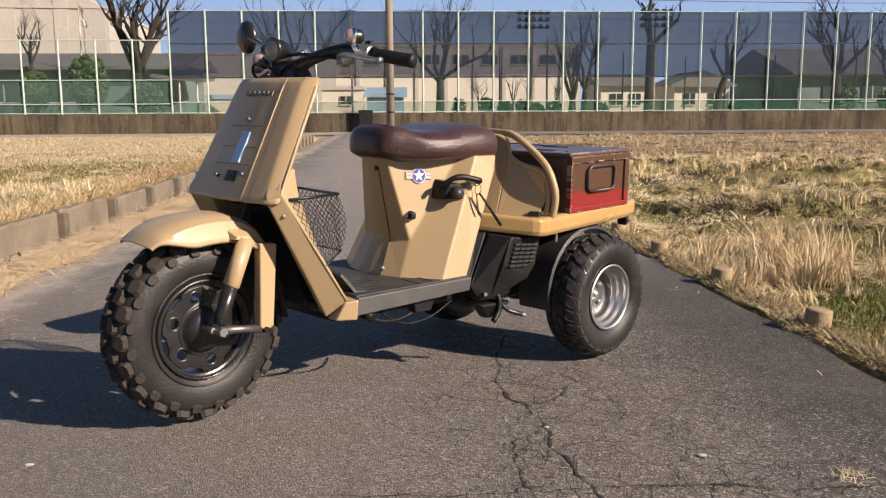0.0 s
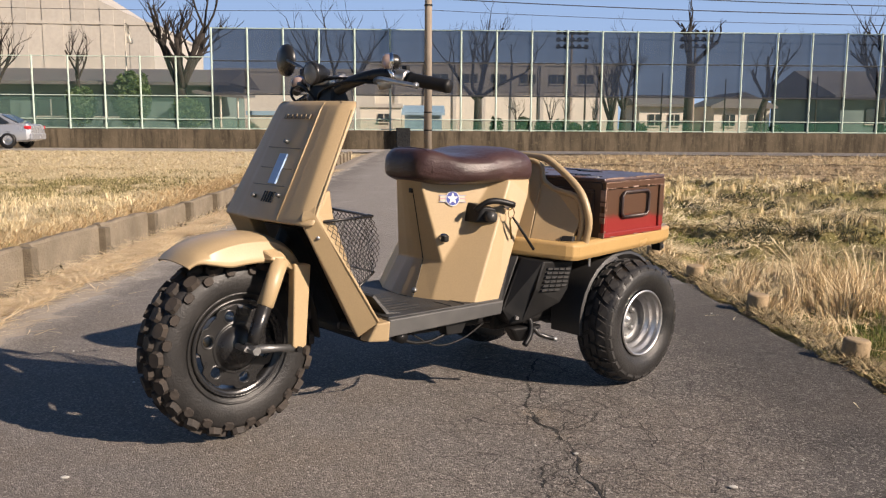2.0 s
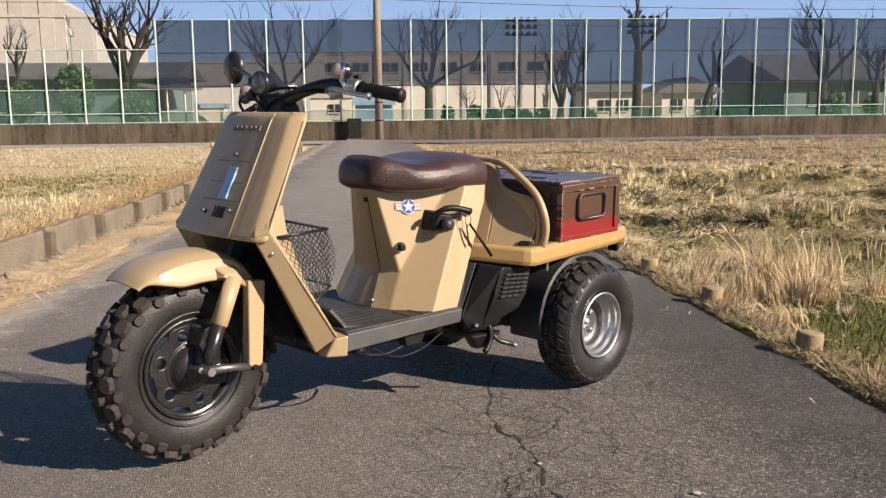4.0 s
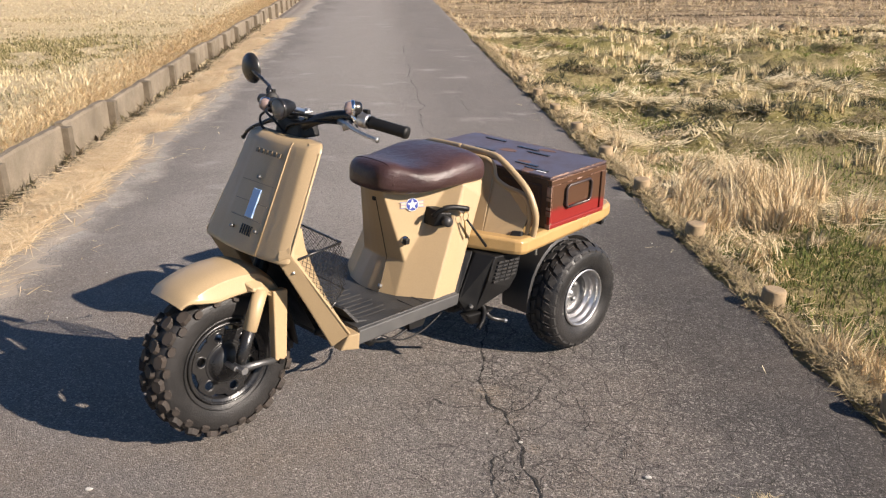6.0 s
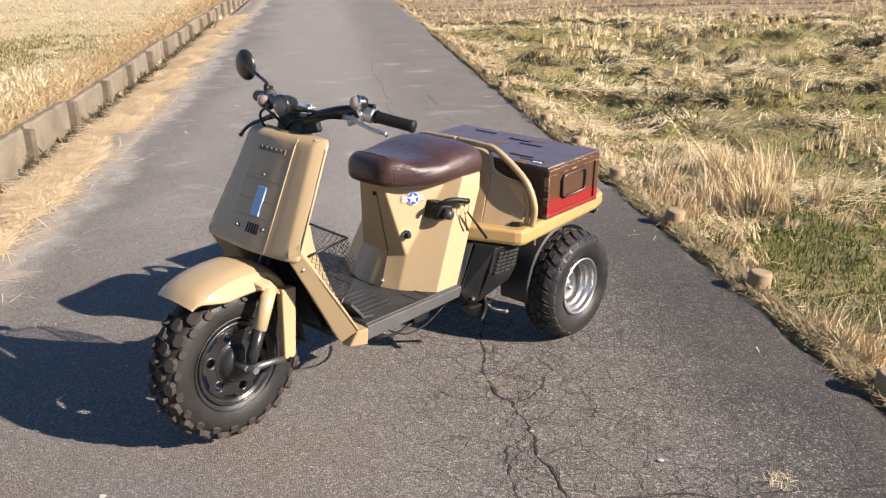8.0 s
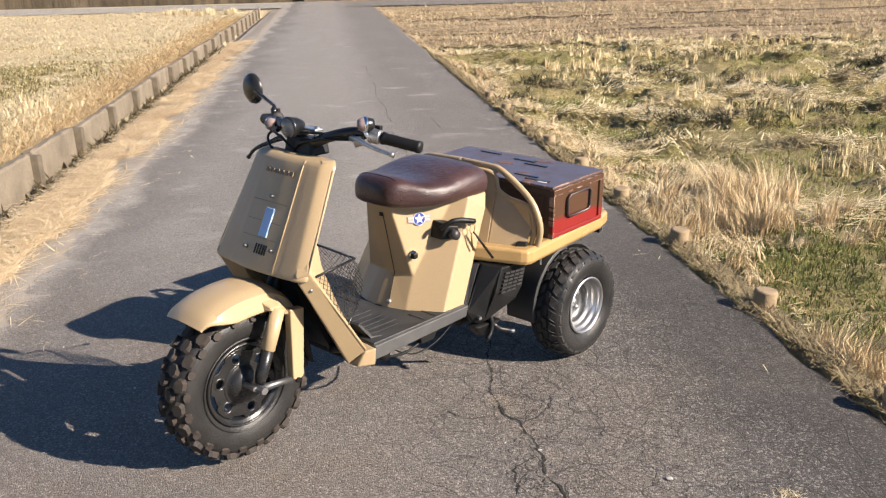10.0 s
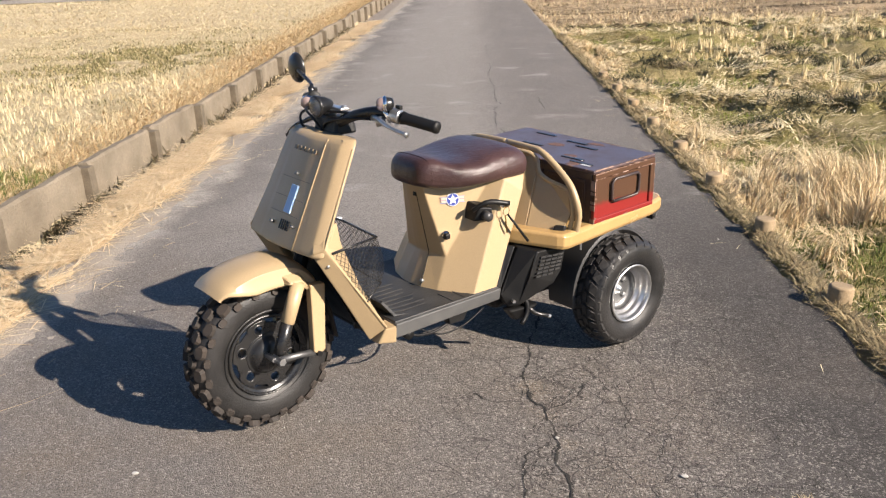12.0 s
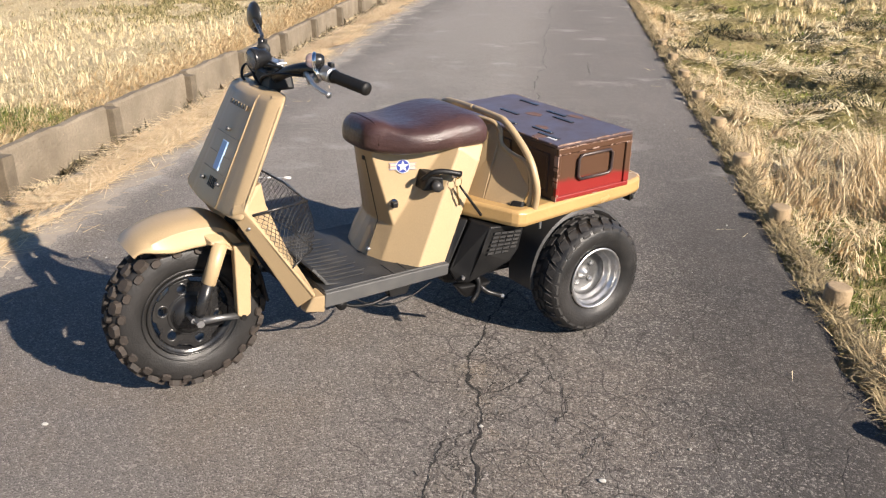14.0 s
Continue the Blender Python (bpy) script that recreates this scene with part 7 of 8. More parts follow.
# ---- straw, stubble, grass: one object a kind, every blade its own shape ----
STRAW = blade_material("dry_straw", [(0.42, 0.30, 0.16), (0.62, 0.485, 0.29), (0.78, 0.65, 0.43), (0.50, 0.36, 0.20)])
STRAW_ORANGE = blade_material("orange_straw", [(0.50, 0.35, 0.185), (0.72, 0.55, 0.325), (0.84, 0.69, 0.46), (0.55, 0.39, 0.21)])
STRAW_PALE = blade_material("pale_stubble", [(0.44, 0.33, 0.17), (0.74, 0.61, 0.37), (0.88, 0.76, 0.50), (0.54, 0.41, 0.21)])
GRASS = blade_material("green_grass", [(0.075, 0.115, 0.018), (0.14, 0.19, 0.03), (0.22, 0.25, 0.05), (0.36, 0.33, 0.12)])
FAR_STRAW = blade_material("brown_broken_stalks", [(0.24, 0.165, 0.088), (0.50, 0.385, 0.225), (0.73, 0.595, 0.38), (0.35, 0.25, 0.14)])
STRAW_GREY = blade_material("grey_brown_straw", [(0.20, 0.15, 0.08), (0.32, 0.25, 0.14), (0.42, 0.33, 0.19), (0.14, 0.11, 0.06)])
WEED = blade_material("dark_weed_leaf", [(0.034, 0.030, 0.016), (0.060, 0.052, 0.025), (0.10, 0.078, 0.04), (0.050, 0.034, 0.020)])
STRAW_RUST = blade_material("rusty_dead_grass", [(0.36, 0.235, 0.11), (0.60, 0.42, 0.22), (0.76, 0.60, 0.37), (0.32, 0.23, 0.10)])
GRASS_DRY = blade_material("dry_olive_grass", [(0.12, 0.125, 0.035), (0.20, 0.19, 0.06), (0.29, 0.25, 0.10), (0.38, 0.31, 0.16)])
STRAW_BLEACHED = blade_material("bleached_straw", [(0.38, 0.29, 0.155), (0.64, 0.53, 0.33), (0.80, 0.695, 0.465), (0.48, 0.365, 0.20)])
rng = np.random.default_rng(7)
ZF = np.vectorize(field_z)
ZL = np.vectorize(lane_z)
ZV = np.vectorize(verge_z)


def blades(name, s, r, z, length, width, tilt, turn, bend, mat, label, category):
    """Tapered bent blades. tilt: from upright, turn: direction of the lean, both in radians."""
    n = len(s)
    width = width * np.clip(0.9 + (r - 3.0) / 9.0, 0.9, 2.2)      # coarser stalks stand for bundles further off
    dx, dy = np.cos(turn), np.sin(turn)
    px, py = -dy, dx
    face = rng.uniform(0, np.pi, n)
    wx, wy = np.cos(face) * width / 2, np.sin(face) * width / 2
    lying = np.clip(tilt / 1.4, 0, 1)
    wx = wx * (1 - lying) + px * width / 2 * lying
    wy = wy * (1 - lying) + py * width / 2 * lying
    t1, t2 = tilt, np.minimum(tilt + bend, 2.3)
    mx, my, mz = s + dx * np.sin(t1) * length * 0.5, r + dy * np.sin(t1) * length * 0.5, z + np.cos(t1) * length * 0.5
    ex, ey, ez = mx + dx * np.sin(t2) * length * 0.5, my + dy * np.sin(t2) * length * 0.5, mz + np.cos(t2) * length * 0.5
    co = np.empty((n, 5, 3))
    co[:, 0] = np.stack((s - wx, r - wy, z), 1)
    co[:, 1] = np.stack((s + wx, r + wy, z), 1)
    co[:, 2] = np.stack((mx - wx * 0.8, my - wy * 0.8, mz), 1)
    co[:, 3] = np.stack((mx + wx * 0.8, my + wy * 0.8, mz), 1)
    co[:, 4] = np.stack((ex, ey, np.maximum(ez, z - 0.02)), 1)
    k = np.arange(n)[:, None] * 5
    tri = np.concatenate((k + [[0, 1, 3]], k + [[0, 3, 2]], k + [[2, 3, 4]]), 1).reshape(-1, 3)
    me = bpy.data.meshes.new(name)
    me.vertices.add(n * 5)
    me.vertices.foreach_set("co", co.reshape(-1))
    me.loops.add(n * 9)
    me.loops.foreach_set("vertex_index", tri.reshape(-1).astype(np.int32))
    me.polygons.add(n * 3)
    me.polygons.foreach_set("loop_start", np.arange(0, n * 9, 3, dtype=np.int32))
    me.update(calc_edges=True)
    me.materials.append(mat)
    ob = new(name, me)
    ob.matrix_world = LANE
    return tagged(ob, label, category, kind="stuff")


def patchy(s, r, size, seed, low):
    """Which of the points lie in the patches of a noise."""
    return np.array([noise.noise(Vector((a / size, b / size, seed))) > low for a, b in zip(s, r)])


def scatter(n, s0, s1, r0, r1, near=0.0):
    s = rng.uniform(s0, s1, n)
    r = r0 + (r1 - r0) * rng.uniform(0, 1, n) ** (1 + near)
    return s, r


def upright(n):
    return np.abs(rng.normal(0, 0.28, n))


LUMP = np.vectorize(lump)


def verge_right():
    # tall dry grass in one broad clump and in tufts on the lane's edge
    spots = [(rng.normal(2.70, 0.40), rng.normal(5.25, 0.42)) for _ in range(64)]
    spots += [(1.95 + abs(rng.normal(0, 0.05)), rng.uniform(2.48, 2.98)) for _ in range(20)]
    spots += [(2.06 + abs(rng.normal(0, 0.16)), rng.uniform(3.6, 16)) for _ in range(70)]
    cs, cr = np.array([q[0] for q in spots]), np.array([q[1] for q in spots])
    tuft = 70
    lean = np.repeat(rng.uniform(0, 2 * np.pi, len(cs)), tuft)
    s = np.repeat(cs, tuft) + rng.normal(0, 0.032, len(cs) * tuft)
    r = np.repeat(cr, tuft) + rng.normal(0, 0.032, len(cs) * tuft)
    keep = s > 1.88
    s, r, lean = s[keep], r[keep], lean[keep]
    n = len(s)
    tall = 0.075 + 0.17 * np.exp(-((s - 2.70) / 0.7) ** 2 - ((r - 5.25) / 0.8) ** 2) + 0.07 * np.exp(-((s - 1.98) / 0.25) ** 2 - ((r - 2.75) / 0.45) ** 2)
    tall = tall * (0.55 + 0.9 * np.modf(np.abs(lean) * 7.3)[0])
    blades("verge_grass", s, r, ZF(s, r) - 0.01, tall * rng.uniform(0.5, 1.5, n), rng.uniform(0.004, 0.008, n), upright(n) * 1.3 + 0.05, lean + rng.normal(0, 0.7, n), rng.uniform(0.05, 0.9, n), STRAW,
           "tall dry straw-coloured grass along the lane edge", "grass")
    # low matted straw on the edge
    s, r = scatter(90000, 1.86, 3.4, -3.0, 17, 0.1)
    keep = patchy(s, r, 0.45, 5.0, -0.10) & (s < 1.97 + 0.25 * (r > 4.4) + 1.0 * np.exp(-((r - 6.2) / 1.5) ** 2) + rng.normal(0, 0.10, len(s))) & ((r > 3.5) | (rng.uniform(0, 1, len(s)) < 0.35))
    s, r = s[keep], r[keep]
    n = len(s)
    blades("matted_straw", s, r, ZF(s, r) + rng.uniform(0, 0.04, n), rng.uniform(0.02, 0.09, n) * (1 + 0.7 * (r > 4.5)), rng.uniform(0.003, 0.006, n), rng.uniform(0.95, 1.7, n), rng.uniform(0, 2 * np.pi, n), rng.uniform(-0.4, 0.6, n), STRAW,
           "matted fallen straw on the lane edge", "straw")
    # dark litter and dead stalks creeping over the edge of the asphalt
    n = 22000
    r = 1.0 + 14 * rng.uniform(0, 1, n) ** 1.3
    s = 1.885 - np.abs(rng.normal(0, 0.040, n)) + np.array([0.055 * noise.noise(Vector((0, b / 0.35, 3))) for b in r])
    blades("edge_litter", s, r, np.maximum(ZL(s, r), ZF(s, r)) + rng.uniform(0, 0.02, n), rng.uniform(0.02, 0.09, n), rng.uniform(0.003, 0.008, n), rng.uniform(0.8, 1.6, n), rng.uniform(0, 2 * np.pi, n), rng.uniform(-0.2, 0.5, n), STRAW_GREY,
           "dark brown litter along the broken asphalt edge", "litter")
    # greener grass close to the camera's side and between the tufts
    s, r = scatter(140000, 2.0, 6.5, -2.0, 5.0)
    keep = patchy(s, r, 0.16, 82.0, -0.30)
    s, r = s[keep], r[keep]
    n = len(s)
    blades("edge_grass", s, r, ZF(s, r) - 0.005, rng.uniform(0.025, 0.075, n), rng.uniform(0.004, 0.008, n), upright(n) * 3.2, rng.uniform(0, 2 * np.pi, n), rng.uniform(0, 1.2, n), GRASS_FRESH,
           "olive-green grass between the dry tufts", "grass")
    # broken pale stalks lying through the green
    s, r = scatter(9000, 1.95, 6.5, -1.0, 5.2)
    keep = patchy(s, r, 0.35, 85.0, -0.02)
    s, r = s[keep], r[keep]
    n = len(s)
    blades("edge_straw", s, r, ZF(s, r) + rng.uniform(0.01, 0.05, n), rng.uniform(0.03, 0.13, n), rng.uniform(0.003, 0.006, n), rng.uniform(1.1, 1.75, n), rng.uniform(0, 2 * np.pi, n), rng.uniform(-0.2, 0.6, n), STRAW_RUST,
           "broken dry stalks lying in the green grass", "straw")


def field_right():
    # short grass in the hollows
    s, r = scatter(170000, 1.95, 14, 0.8, 17.3, 0.2)
    keep = patchy(s, r, 1.6, 11.0, -0.12) & (LUMP(s, r) < 0.75)
    s, r = s[keep], r[keep]
    n = len(s)
    blades("field_grass", s, r, ZF(s, r) - 0.005, rng.uniform(0.02, 0.06, n), rng.uniform(0.004, 0.009, n), upright(n) * 2.6, rng.uniform(0, 2 * np.pi, n), rng.uniform(0, 0.9, n), GRASS,
           "short olive-green grass in the right field", "grass")
    # fallen straw matted on the clumps
    s, r = scatter(250000, 2.0, 14, 0.8, 17.3, 0.2)
    bare = np.exp(-((s - 3.6) / 1.5) ** 2 - ((r - 14.2) / 2.0) ** 2) + np.exp(-((s - 2.6) / 0.7) ** 2 - ((r - 10.6) / 0.9) ** 2) + 1.2 * np.exp(-((s - 3.6) / 1.3) ** 2 - ((r - 3.6) / 1.3) ** 2) + 0.8 * np.exp(-((s - 5.4) / 1.5) ** 2 - ((r - 7.6) / 0.8) ** 2)
    keep = rng.uniform(0, 0.9, len(s)) > bare
    s, r = s[keep], r[keep]
    keep = (LUMP(s, r) + rng.normal(0, 0.22, len(s)) > 0.28) & patchy(s, r, 1.8, 23.0, -0.14)
    s, r = s[keep], r[keep]
    n = len(s)
    turn = np.array([3.2 * noise.noise(Vector((a / 0.9, b / 0.9, 31))) for a, b in zip(s, r)]) + rng.normal(0, 0.5, n)
    blades("fallen_straw", s, r, ZF(s, r) + rng.uniform(0.0, 0.05, n), rng.uniform(0.06, 0.22, n), rng.uniform(0.0045, 0.009, n), rng.uniform(1.2, 1.75, n), turn, rng.uniform(-0.1, 0.5, n), STRAW_PALE,
           "pale fallen rice straw matted on the clods", "straw")
    # thin thatch over everything
    s, r = scatter(60000, 2.1, 12, 0.8, 18.5, 0.2)
    keep = (r > 4.8) | (rng.uniform(0, 1, len(s)) < 0.35)
    s, r = s[keep], r[keep]
    n = len(s)
    blades("field_thatch", s, r, ZF(s, r), rng.uniform(0.03, 0.10, n), rng.uniform(0.004, 0.008, n), rng.uniform(0.7, 1.7, n), rng.uniform(0, 2 * np.pi, n), rng.uniform(-0.1, 0.6, n), GRASS_DRY,
           "dry olive thatch over the right field", "grass")
    # dark rotten heaps turned up by the harvester
    spots = [(2.25, 9.9), (2.7, 11.2), (3.65, 11.3), (4.65, 12.2), (4.85, 11.7), (5.5, 11.3), (5.8, 10.5), (3.5, 8.4), (3.0, 7.6), (4.25, 8.35), (5.3, 8.8), (7.2, 11.4), (8.4, 12.6), (6.6, 14.2)]
    m = 420
    hs, hr = np.repeat([q[0] for q in spots], m), np.repeat([q[1] for q in spots], m)
    size = np.repeat(rng.uniform(0.7, 1.25, len(spots)), m)
    s = hs + rng.normal(0, 0.20, len(hs)) * size
    r = hr + rng.normal(0, 0.11, len(hs)) * size
    d = np.hypot((s - hs) / 0.36, (r - hr) / 0.20)
    n = len(s)
    blades("rotten_heap", s, r, ZF(s, r) + np.clip(0.15 * (1 - 0.7 * d), 0, 1) * rng.uniform(0.1, 1.0, n), rng.uniform(0.05, 0.16, n), rng.uniform(0.006, 0.012, n), rng.uniform(0.6, 2.0, n), rng.uniform(0, 2 * np.pi, n), rng.uniform(-0.1, 0.8, n), STRAW_ROTTEN,
           "dark rotten straw heaps in the right field", "straw")
    # ragged heaps of dull straw
    m = 260
    hs, hr = scatter(60, 2.8, 12.5, 6.0, 16.5)
    size = np.repeat(rng.uniform(0.6, 1.3, 60), m)
    s = np.repeat(hs, m) + rng.normal(0, 0.15, 60 * m) * size
    r = np.repeat(hr, m) + rng.normal(0, 0.09, 60 * m) * size
    d = np.hypot((s - np.repeat(hs, m)) / 0.22, (r - np.repeat(hr, m)) / 0.14)
    n = len(s)
    z = ZF(s, r) + np.clip(0.12 * (1 - d * 0.6), 0, 1) * rng.uniform(0.2, 1.0, n)
    blades("straw_heap", s, r, z, rng.uniform(0.07, 0.22, n), rng.uniform(0.004, 0.008, n), rng.uniform(0.8, 2.0, n), rng.uniform(0, 2 * np.pi, n), rng.uniform(-0.1, 0.6, n), STRAW_GREY,
           "grey-brown straw heaps between the stubble", "straw")
    # cut stubble in short rows
    rows_s, rows_r = [], []
    for q in range(50):
        r0 = 2.6 + 0.32 * q
        for c in np.arange(2.8, 12, 0.17):
            if noise.noise(Vector((c / 1.5, r0 / 1.0, 41))) > 0.24:
                rows_s.append(c + rng.normal(0, 0.03))
                rows_r.append(r0 + rng.normal(0, 0.04))
    m = 22
    s = np.repeat(rows_s, m) + rng.normal(0, 0.022, len(rows_s) * m)
    r = np.repeat(rows_r, m) + rng.normal(0, 0.018, len(rows_s) * m)
    n = len(s)
    blades("rice_stubble", s, r, ZF(s, r) - 0.01, np.repeat(rng.uniform(0.6, 1.4, len(rows_s)), m) * rng.uniform(0.10, 0.18, n), rng.uniform(0.005, 0.008, n), upright(n) * 0.55, rng.uniform(0, 2 * np.pi, n), rng.uniform(0, 0.3, n), STRAW_PALE,
           "cut rice stubble standing in short rows", "stubble")
    # far part, coarser, in bands across
    s, r = scatter(110000, 1.9, 40, 17.6, 34)
    keep = np.array([noise.noise(Vector((a / 7, b / 0.7, 51))) > -0.05 + (0.35 if abs(b - 21.5) < 0.45 or abs(b - 27) < 0.7 else 0.0) for a, b in zip(s, r)])
    s, r = s[keep], r[keep]
    n = len(s)
    blades("far_straw", s, r, ZF(s, r), rng.uniform(0.05, 0.20, n), rng.uniform(0.006, 0.014, n), rng.uniform(0.4, 1.6, n), rng.uniform(0, 2 * np.pi, n), rng.uniform(0, 0.5, n), FAR_STRAW,
           "rough brown straw on the far right field", "straw")


def field_left():
    s, r = scatter(230000, -13, KERB - 0.13, 1.5, 20, 0.5)
    keep = patchy(s, r, 0.5, 61.0, -0.45)
    s, r = s[keep], r[keep]
    n = len(s)
    blades("pale_stubble", s, r, ZF(s, r) + rng.uniform(-0.005, 0.02, n), rng.uniform(0.02, 0.07, n), rng.uniform(0.003, 0.006, n), rng.uniform(0.7, 1.65, n), rng.uniform(0, 2 * np.pi, n), rng.uniform(0, 0.6, n), STRAW_BLEACHED,
           "pale bleached straw and stubble in the left field", "stubble")
    # pale stubble left standing in rows along the lane
    rows_s, rows_r = [], []
    for k in range(34):
        for c in np.arange(2.2, 20, 0.11 + 0.004 * k):
            if noise.noise(Vector((k * 0.28 / 1.4, c / 2.2, 44))) > -0.25 and c < 11.0:
                rows_s.append(-2.75 - 0.29 * k + rng.normal(0, 0.03))
                rows_r.append(c + rng.normal(0, 0.03))
    m = 12
    s = np.repeat(rows_s, m) + rng.normal(0, 0.03, len(rows_s) * m)
    r = np.repeat(rows_r, m) + rng.normal(0, 0.03, len(rows_s) * m)
    n = len(s)
    blades("standing_stubble", s, r, ZF(s, r) - 0.01, np.repeat(rng.uniform(0.6, 1.25, len(rows_s)), m) * rng.uniform(0.06, 0.13, n), rng.uniform(0.003, 0.006, n), upright(n) * 1.1, rng.uniform(0, 2 * np.pi, n), rng.uniform(0, 0.5, n), STRAW_BLEACHED,
           "bleached stubble standing in rows in the left field", "stubble")
    s, r = scatter(80000, -13, KERB - 0.5, 1.5, 20, 0.3)
    keep = patchy(s, r, 1.3, 71.0, 0.20)
    s, r = s[keep], r[keep]
    n = len(s)
    blades("left_grass", s, r, ZF(s, r) - 0.005, rng.uniform(0.02, 0.06, n), rng.uniform(0.005, 0.010, n), upright(n) * 2.4, rng.uniform(0, 2 * np.pi, n), rng.uniform(0, 0.9, n), OLIVE_DULL,
           "dull olive grass patches in the left field", "grass")
    # an olive patch with dark clods further off
    s = -4.7 + rng.normal(0, 0.7, 12000)
    r = 13.0 + rng.normal(0, 1.3, 12000)
    keep = patchy(s, r, 0.6, 77.0, -0.1) & (s < KERB - 0.9)
    s, r = s[keep], r[keep]
    n = len(s)
    blades("olive_patch", s, r, ZF(s, r) - 0.005, rng.uniform(0.03, 0.08, n), rng.uniform(0.008, 0.016, n), upright(n) * 2.4, rng.uniform(0, 2 * np.pi, n), rng.uniform(0, 0.9, n), OLIVE_DULL,
           "dull olive grass patch among the bleached straw", "grass")
    # a green tuft on the kerb's edge
    s = -2.85 + rng.normal(0, 0.26, 2200)
    r = 5.55 + rng.normal(0, 0.22, 2200)
    keep = s < KERB - 0.12
    s, r = s[keep], r[keep]
    n = len(s)
    blades("green_patch", s, r, ZF(s, r) - 0.005, rng.uniform(0.03, 0.09, n), rng.uniform(0.005, 0.009, n), upright(n) * 2, rng.uniform(0, 2 * np.pi, n), rng.uniform(0, 0.9, n), GRASS_FRESH,
           "fresh green grass patch beside the kerb", "grass")
    # brown edge growth over the kerb
    s = KERB - 0.10 - np.abs(rng.normal(0, 0.34, 52000))
    r = 2.0 + 26 * rng.uniform(0, 1, 52000)
    n = len(s)
    blades("kerb_edge_grass", s, r, ZF(s, r) + rng.uniform(0, 0.02, n), rng.uniform(0.04, 0.14, n), rng.uniform(0.003, 0.007, n), rng.uniform(0.7, 1.6, n), rng.normal(0, 1.4, n), rng.uniform(0, 0.7, n), STRAW_RUST,
           "orange-brown dead grass along the kerb top", "grass")
    # a few standing bundles at the far end beside the kerb
    cs = np.linspace(-5.2, -3.1, 9) + rng.normal(0, 0.10, 9)
    s = np.repeat(cs, 70) + rng.normal(0, 0.05, 9 * 70)
    r = np.repeat(30.6 + rng.normal(0, 0.3, 9), 70) + rng.normal(0, 0.06, 9 * 70)
    n = len(s)
    blades("standing_bundle", s, r, ZF(s, r), rng.uniform(0.12, 0.26, n), rng.uniform(0.006, 0.010, n), upright(n) * 0.8, rng.uniform(0, 2 * np.pi, n), rng.uniform(0, 0.3, n), STRAW_BLEACHED,
           "pale straw bundles standing beside the kerb", "straw")
    s, r = scatter(90000, -40, KERB - 0.15, 18, 34)
    n = len(s)
    blades("far_left_straw", s, r, ZF(s, r), rng.uniform(0.03, 0.12, n), rng.uniform(0.006, 0.013, n), rng.uniform(0.6, 1.6, n), rng.uniform(0, 2 * np.pi, n), rng.uniform(0, 0.5, n), STRAW_BLEACHED,
           "pale straw on the far left field", "straw")


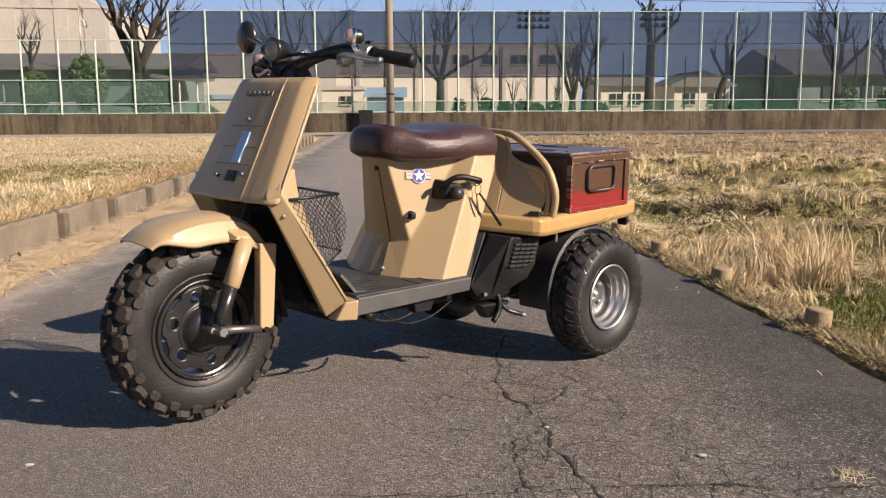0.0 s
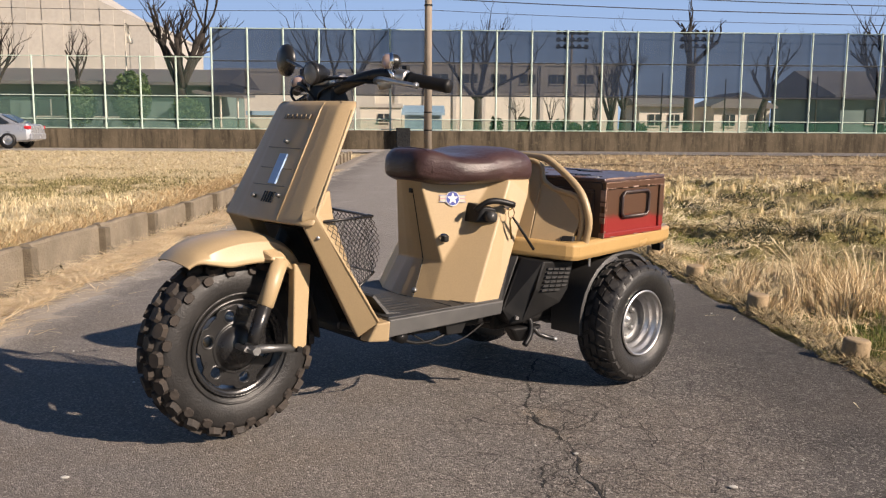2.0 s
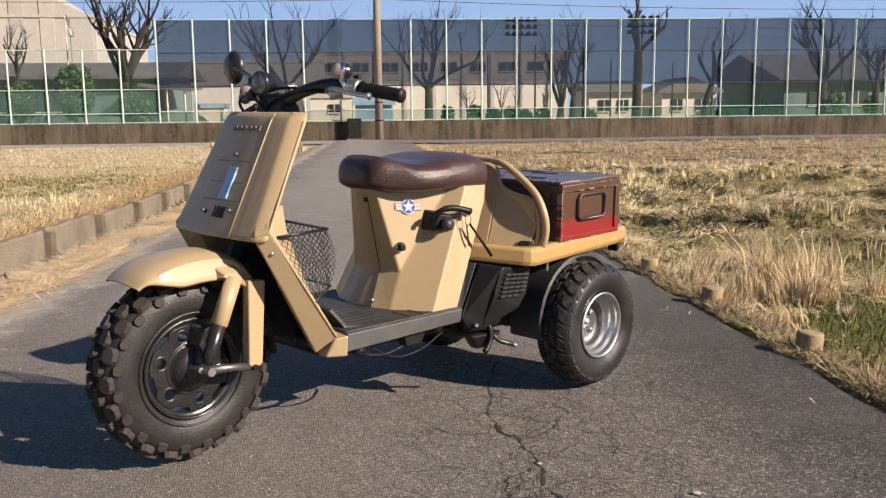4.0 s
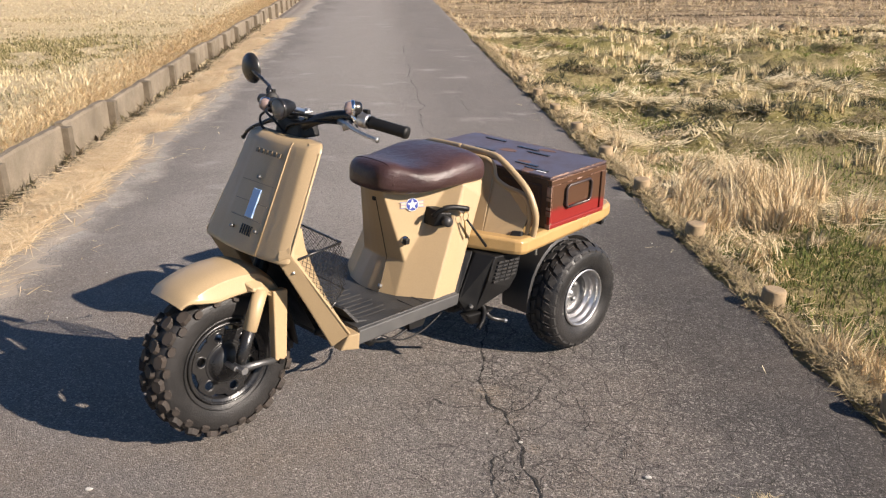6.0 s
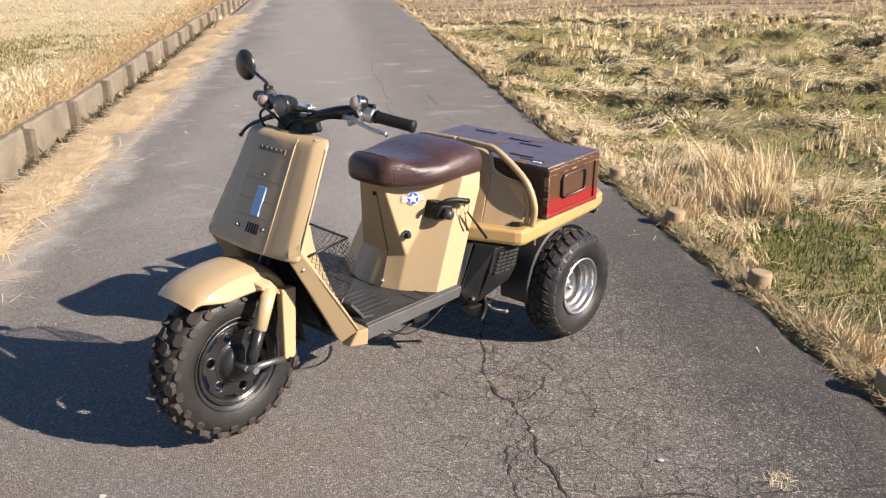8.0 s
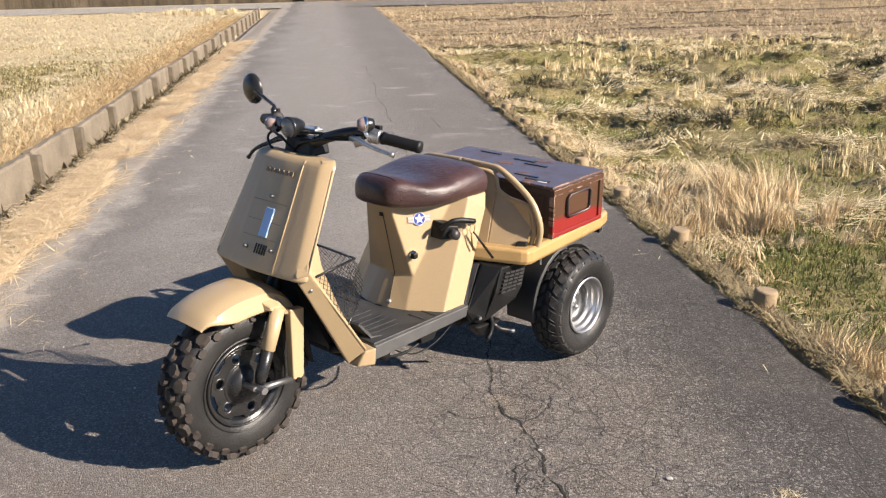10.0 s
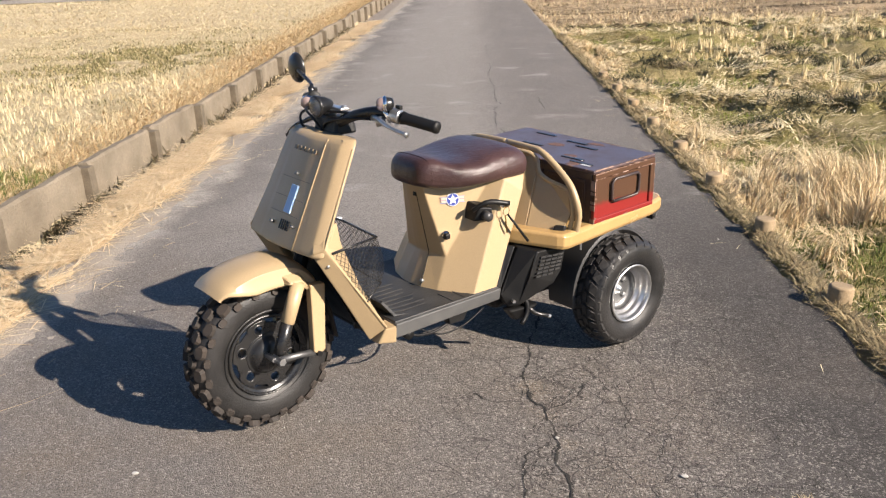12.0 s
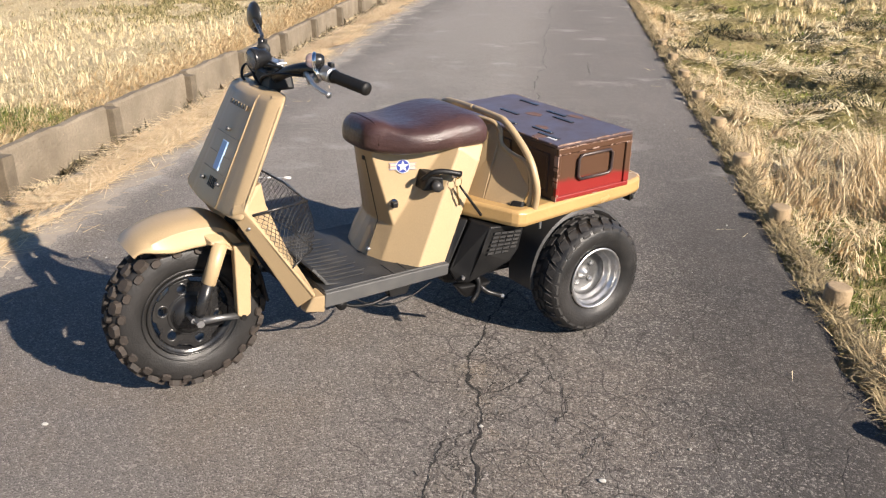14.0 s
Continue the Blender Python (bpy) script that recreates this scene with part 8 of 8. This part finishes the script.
def verge_left():
    n = 150000
    r = -2.5 + 22 * rng.uniform(0, 1, n) ** 1.4
    s = KERB + 0.40 + 0.07 * rng.uniform(0, 1, n) + np.abs(rng.normal(0, 0.22, n))
    edge = np.array([-1.60 + 0.12 * noise.noise(Vector((0, b / 0.5, 3))) for b in r])
    keep = (s < edge) | (rng.uniform(0, 1, n) < 0.05)
    keep &= np.array([noise.noise(Vector((a / 0.3, b / 0.45, 13))) > -0.22 for a, b in zip(s, r)])
    s, r = s[keep], r[keep]
    n = len(s)
    lift = 0.030 * np.exp(-((s - KERB - 0.48) / 0.18) ** 2)
    blades("verge_straw", s, r, ZV(s, r) + 0.004 + lift * rng.uniform(0.1, 1, n), rng.uniform(0.05, 0.28, n), rng.uniform(0.0025, 0.006, n), rng.uniform(1.46, 1.64, n), rng.normal(1.2, 0.8, n) + np.pi * rng.integers(0, 2, n), rng.uniform(-0.15, 0.15, n), STRAW_ORANGE,
           "golden fallen straw heaped along the kerb foot", "straw")
    # dark leaf litter and clods between the stalks
    n = 9000
    r = 2.2 + 18 * rng.uniform(0, 1, n) ** 1.3
    s = KERB + 0.12 + np.abs(rng.normal(0, 0.17, n))
    keep = (s < -1.5) & np.array([noise.noise(Vector((a / 0.16, b / 0.28, 47))) > 0.12 for a, b in zip(s, r)])
    s, r = s[keep], r[keep]
    n = len(s)
    blades("leaf_litter", s, r, ZV(s, r) + rng.uniform(0.008, 0.03, n), rng.uniform(0.02, 0.055, n), rng.uniform(0.010, 0.022, n), rng.uniform(1.0, 1.6, n), rng.uniform(0, 2 * np.pi, n), rng.uniform(-0.4, 0.6, n), WEED,
           "dark withered leaf litter among the verge straw", "leaf litter")
    # dark weeds at the foot of the boards; their colour also carries the shade there
    cs = [(KERB + 0.09, q + rng.normal(0, 0.12)) for q in np.arange(2.4, 20, 0.16) if noise.noise(Vector((0, q / 0.7, 91))) > -0.18]
    s = np.repeat([c[0] for c in cs], 110) + np.abs(rng.normal(0, 0.10, len(cs) * 110)) - 0.05
    r = np.repeat([c[1] for c in cs], 110) + rng.normal(0, 0.09, len(cs) * 110)
    n = len(s)
    blades("kerb_weed", s, r, ZV(s, r), rng.uniform(0.05, 0.22, n), rng.uniform(0.014, 0.032, n), upright(n) * 2.6, rng.uniform(0, 2 * np.pi, n), rng.uniform(0.3, 2.2, n), WEED,
           "small dark weeds, also standing for the shade at the kerb foot", "weeds")


def stray():
    # the dry tuft lying on the lane and a few stray stalks
    q = LANE.inverted() @ Vector((1.0, 2.04, 0))
    n = 60
    s, r = q.x + rng.normal(0, 0.022, n), q.y + rng.normal(0, 0.018, n)
    blades("dry_tuft", s, r, ZL(s, r) + 0.003, rng.uniform(0.015, 0.055, n), rng.uniform(0.0015, 0.003, n), rng.uniform(0.8, 1.6, n), rng.uniform(0, 2 * np.pi, n), rng.uniform(-0.2, 1.0, n), STRAW_BLEACHED,
           "small dry grass tuft lying on the asphalt", "straw")
    n = 300
    s, r = rng.uniform(-1.4, 1.75, n), rng.uniform(2.6, 14, n)
    keep = (s > 1.55) | (s < -1.1)
    s, r = s[keep], r[keep]
    n = len(s)
    blades("stray_stalk", s, r, ZL(s, r) + 0.006, rng.uniform(0.03, 0.13, n), rng.uniform(0.002, 0.004, n), np.full(n, 1.53), rng.uniform(0, 2 * np.pi, n), rng.uniform(0, 0.1, n), STRAW_PALE,
           "stray straw stalks on the lane", "straw")


OLIVE_DULL = blade_material("dull_olive_grass", [(0.10, 0.095, 0.035), (0.18, 0.16, 0.065), (0.28, 0.23, 0.115), (0.38, 0.31, 0.18)])
STRAW_ROTTEN = blade_material("rotten_straw", [(0.030, 0.032, 0.016), (0.065, 0.062, 0.030), (0.13, 0.11, 0.055), (0.045, 0.048, 0.020)])
GRASS_FRESH = blade_material("fresh_grass", [(0.062, 0.084, 0.018), (0.115, 0.138, 0.032), (0.20, 0.20, 0.06)])
verge_right()
field_right()
field_left()
verge_left()
stray()
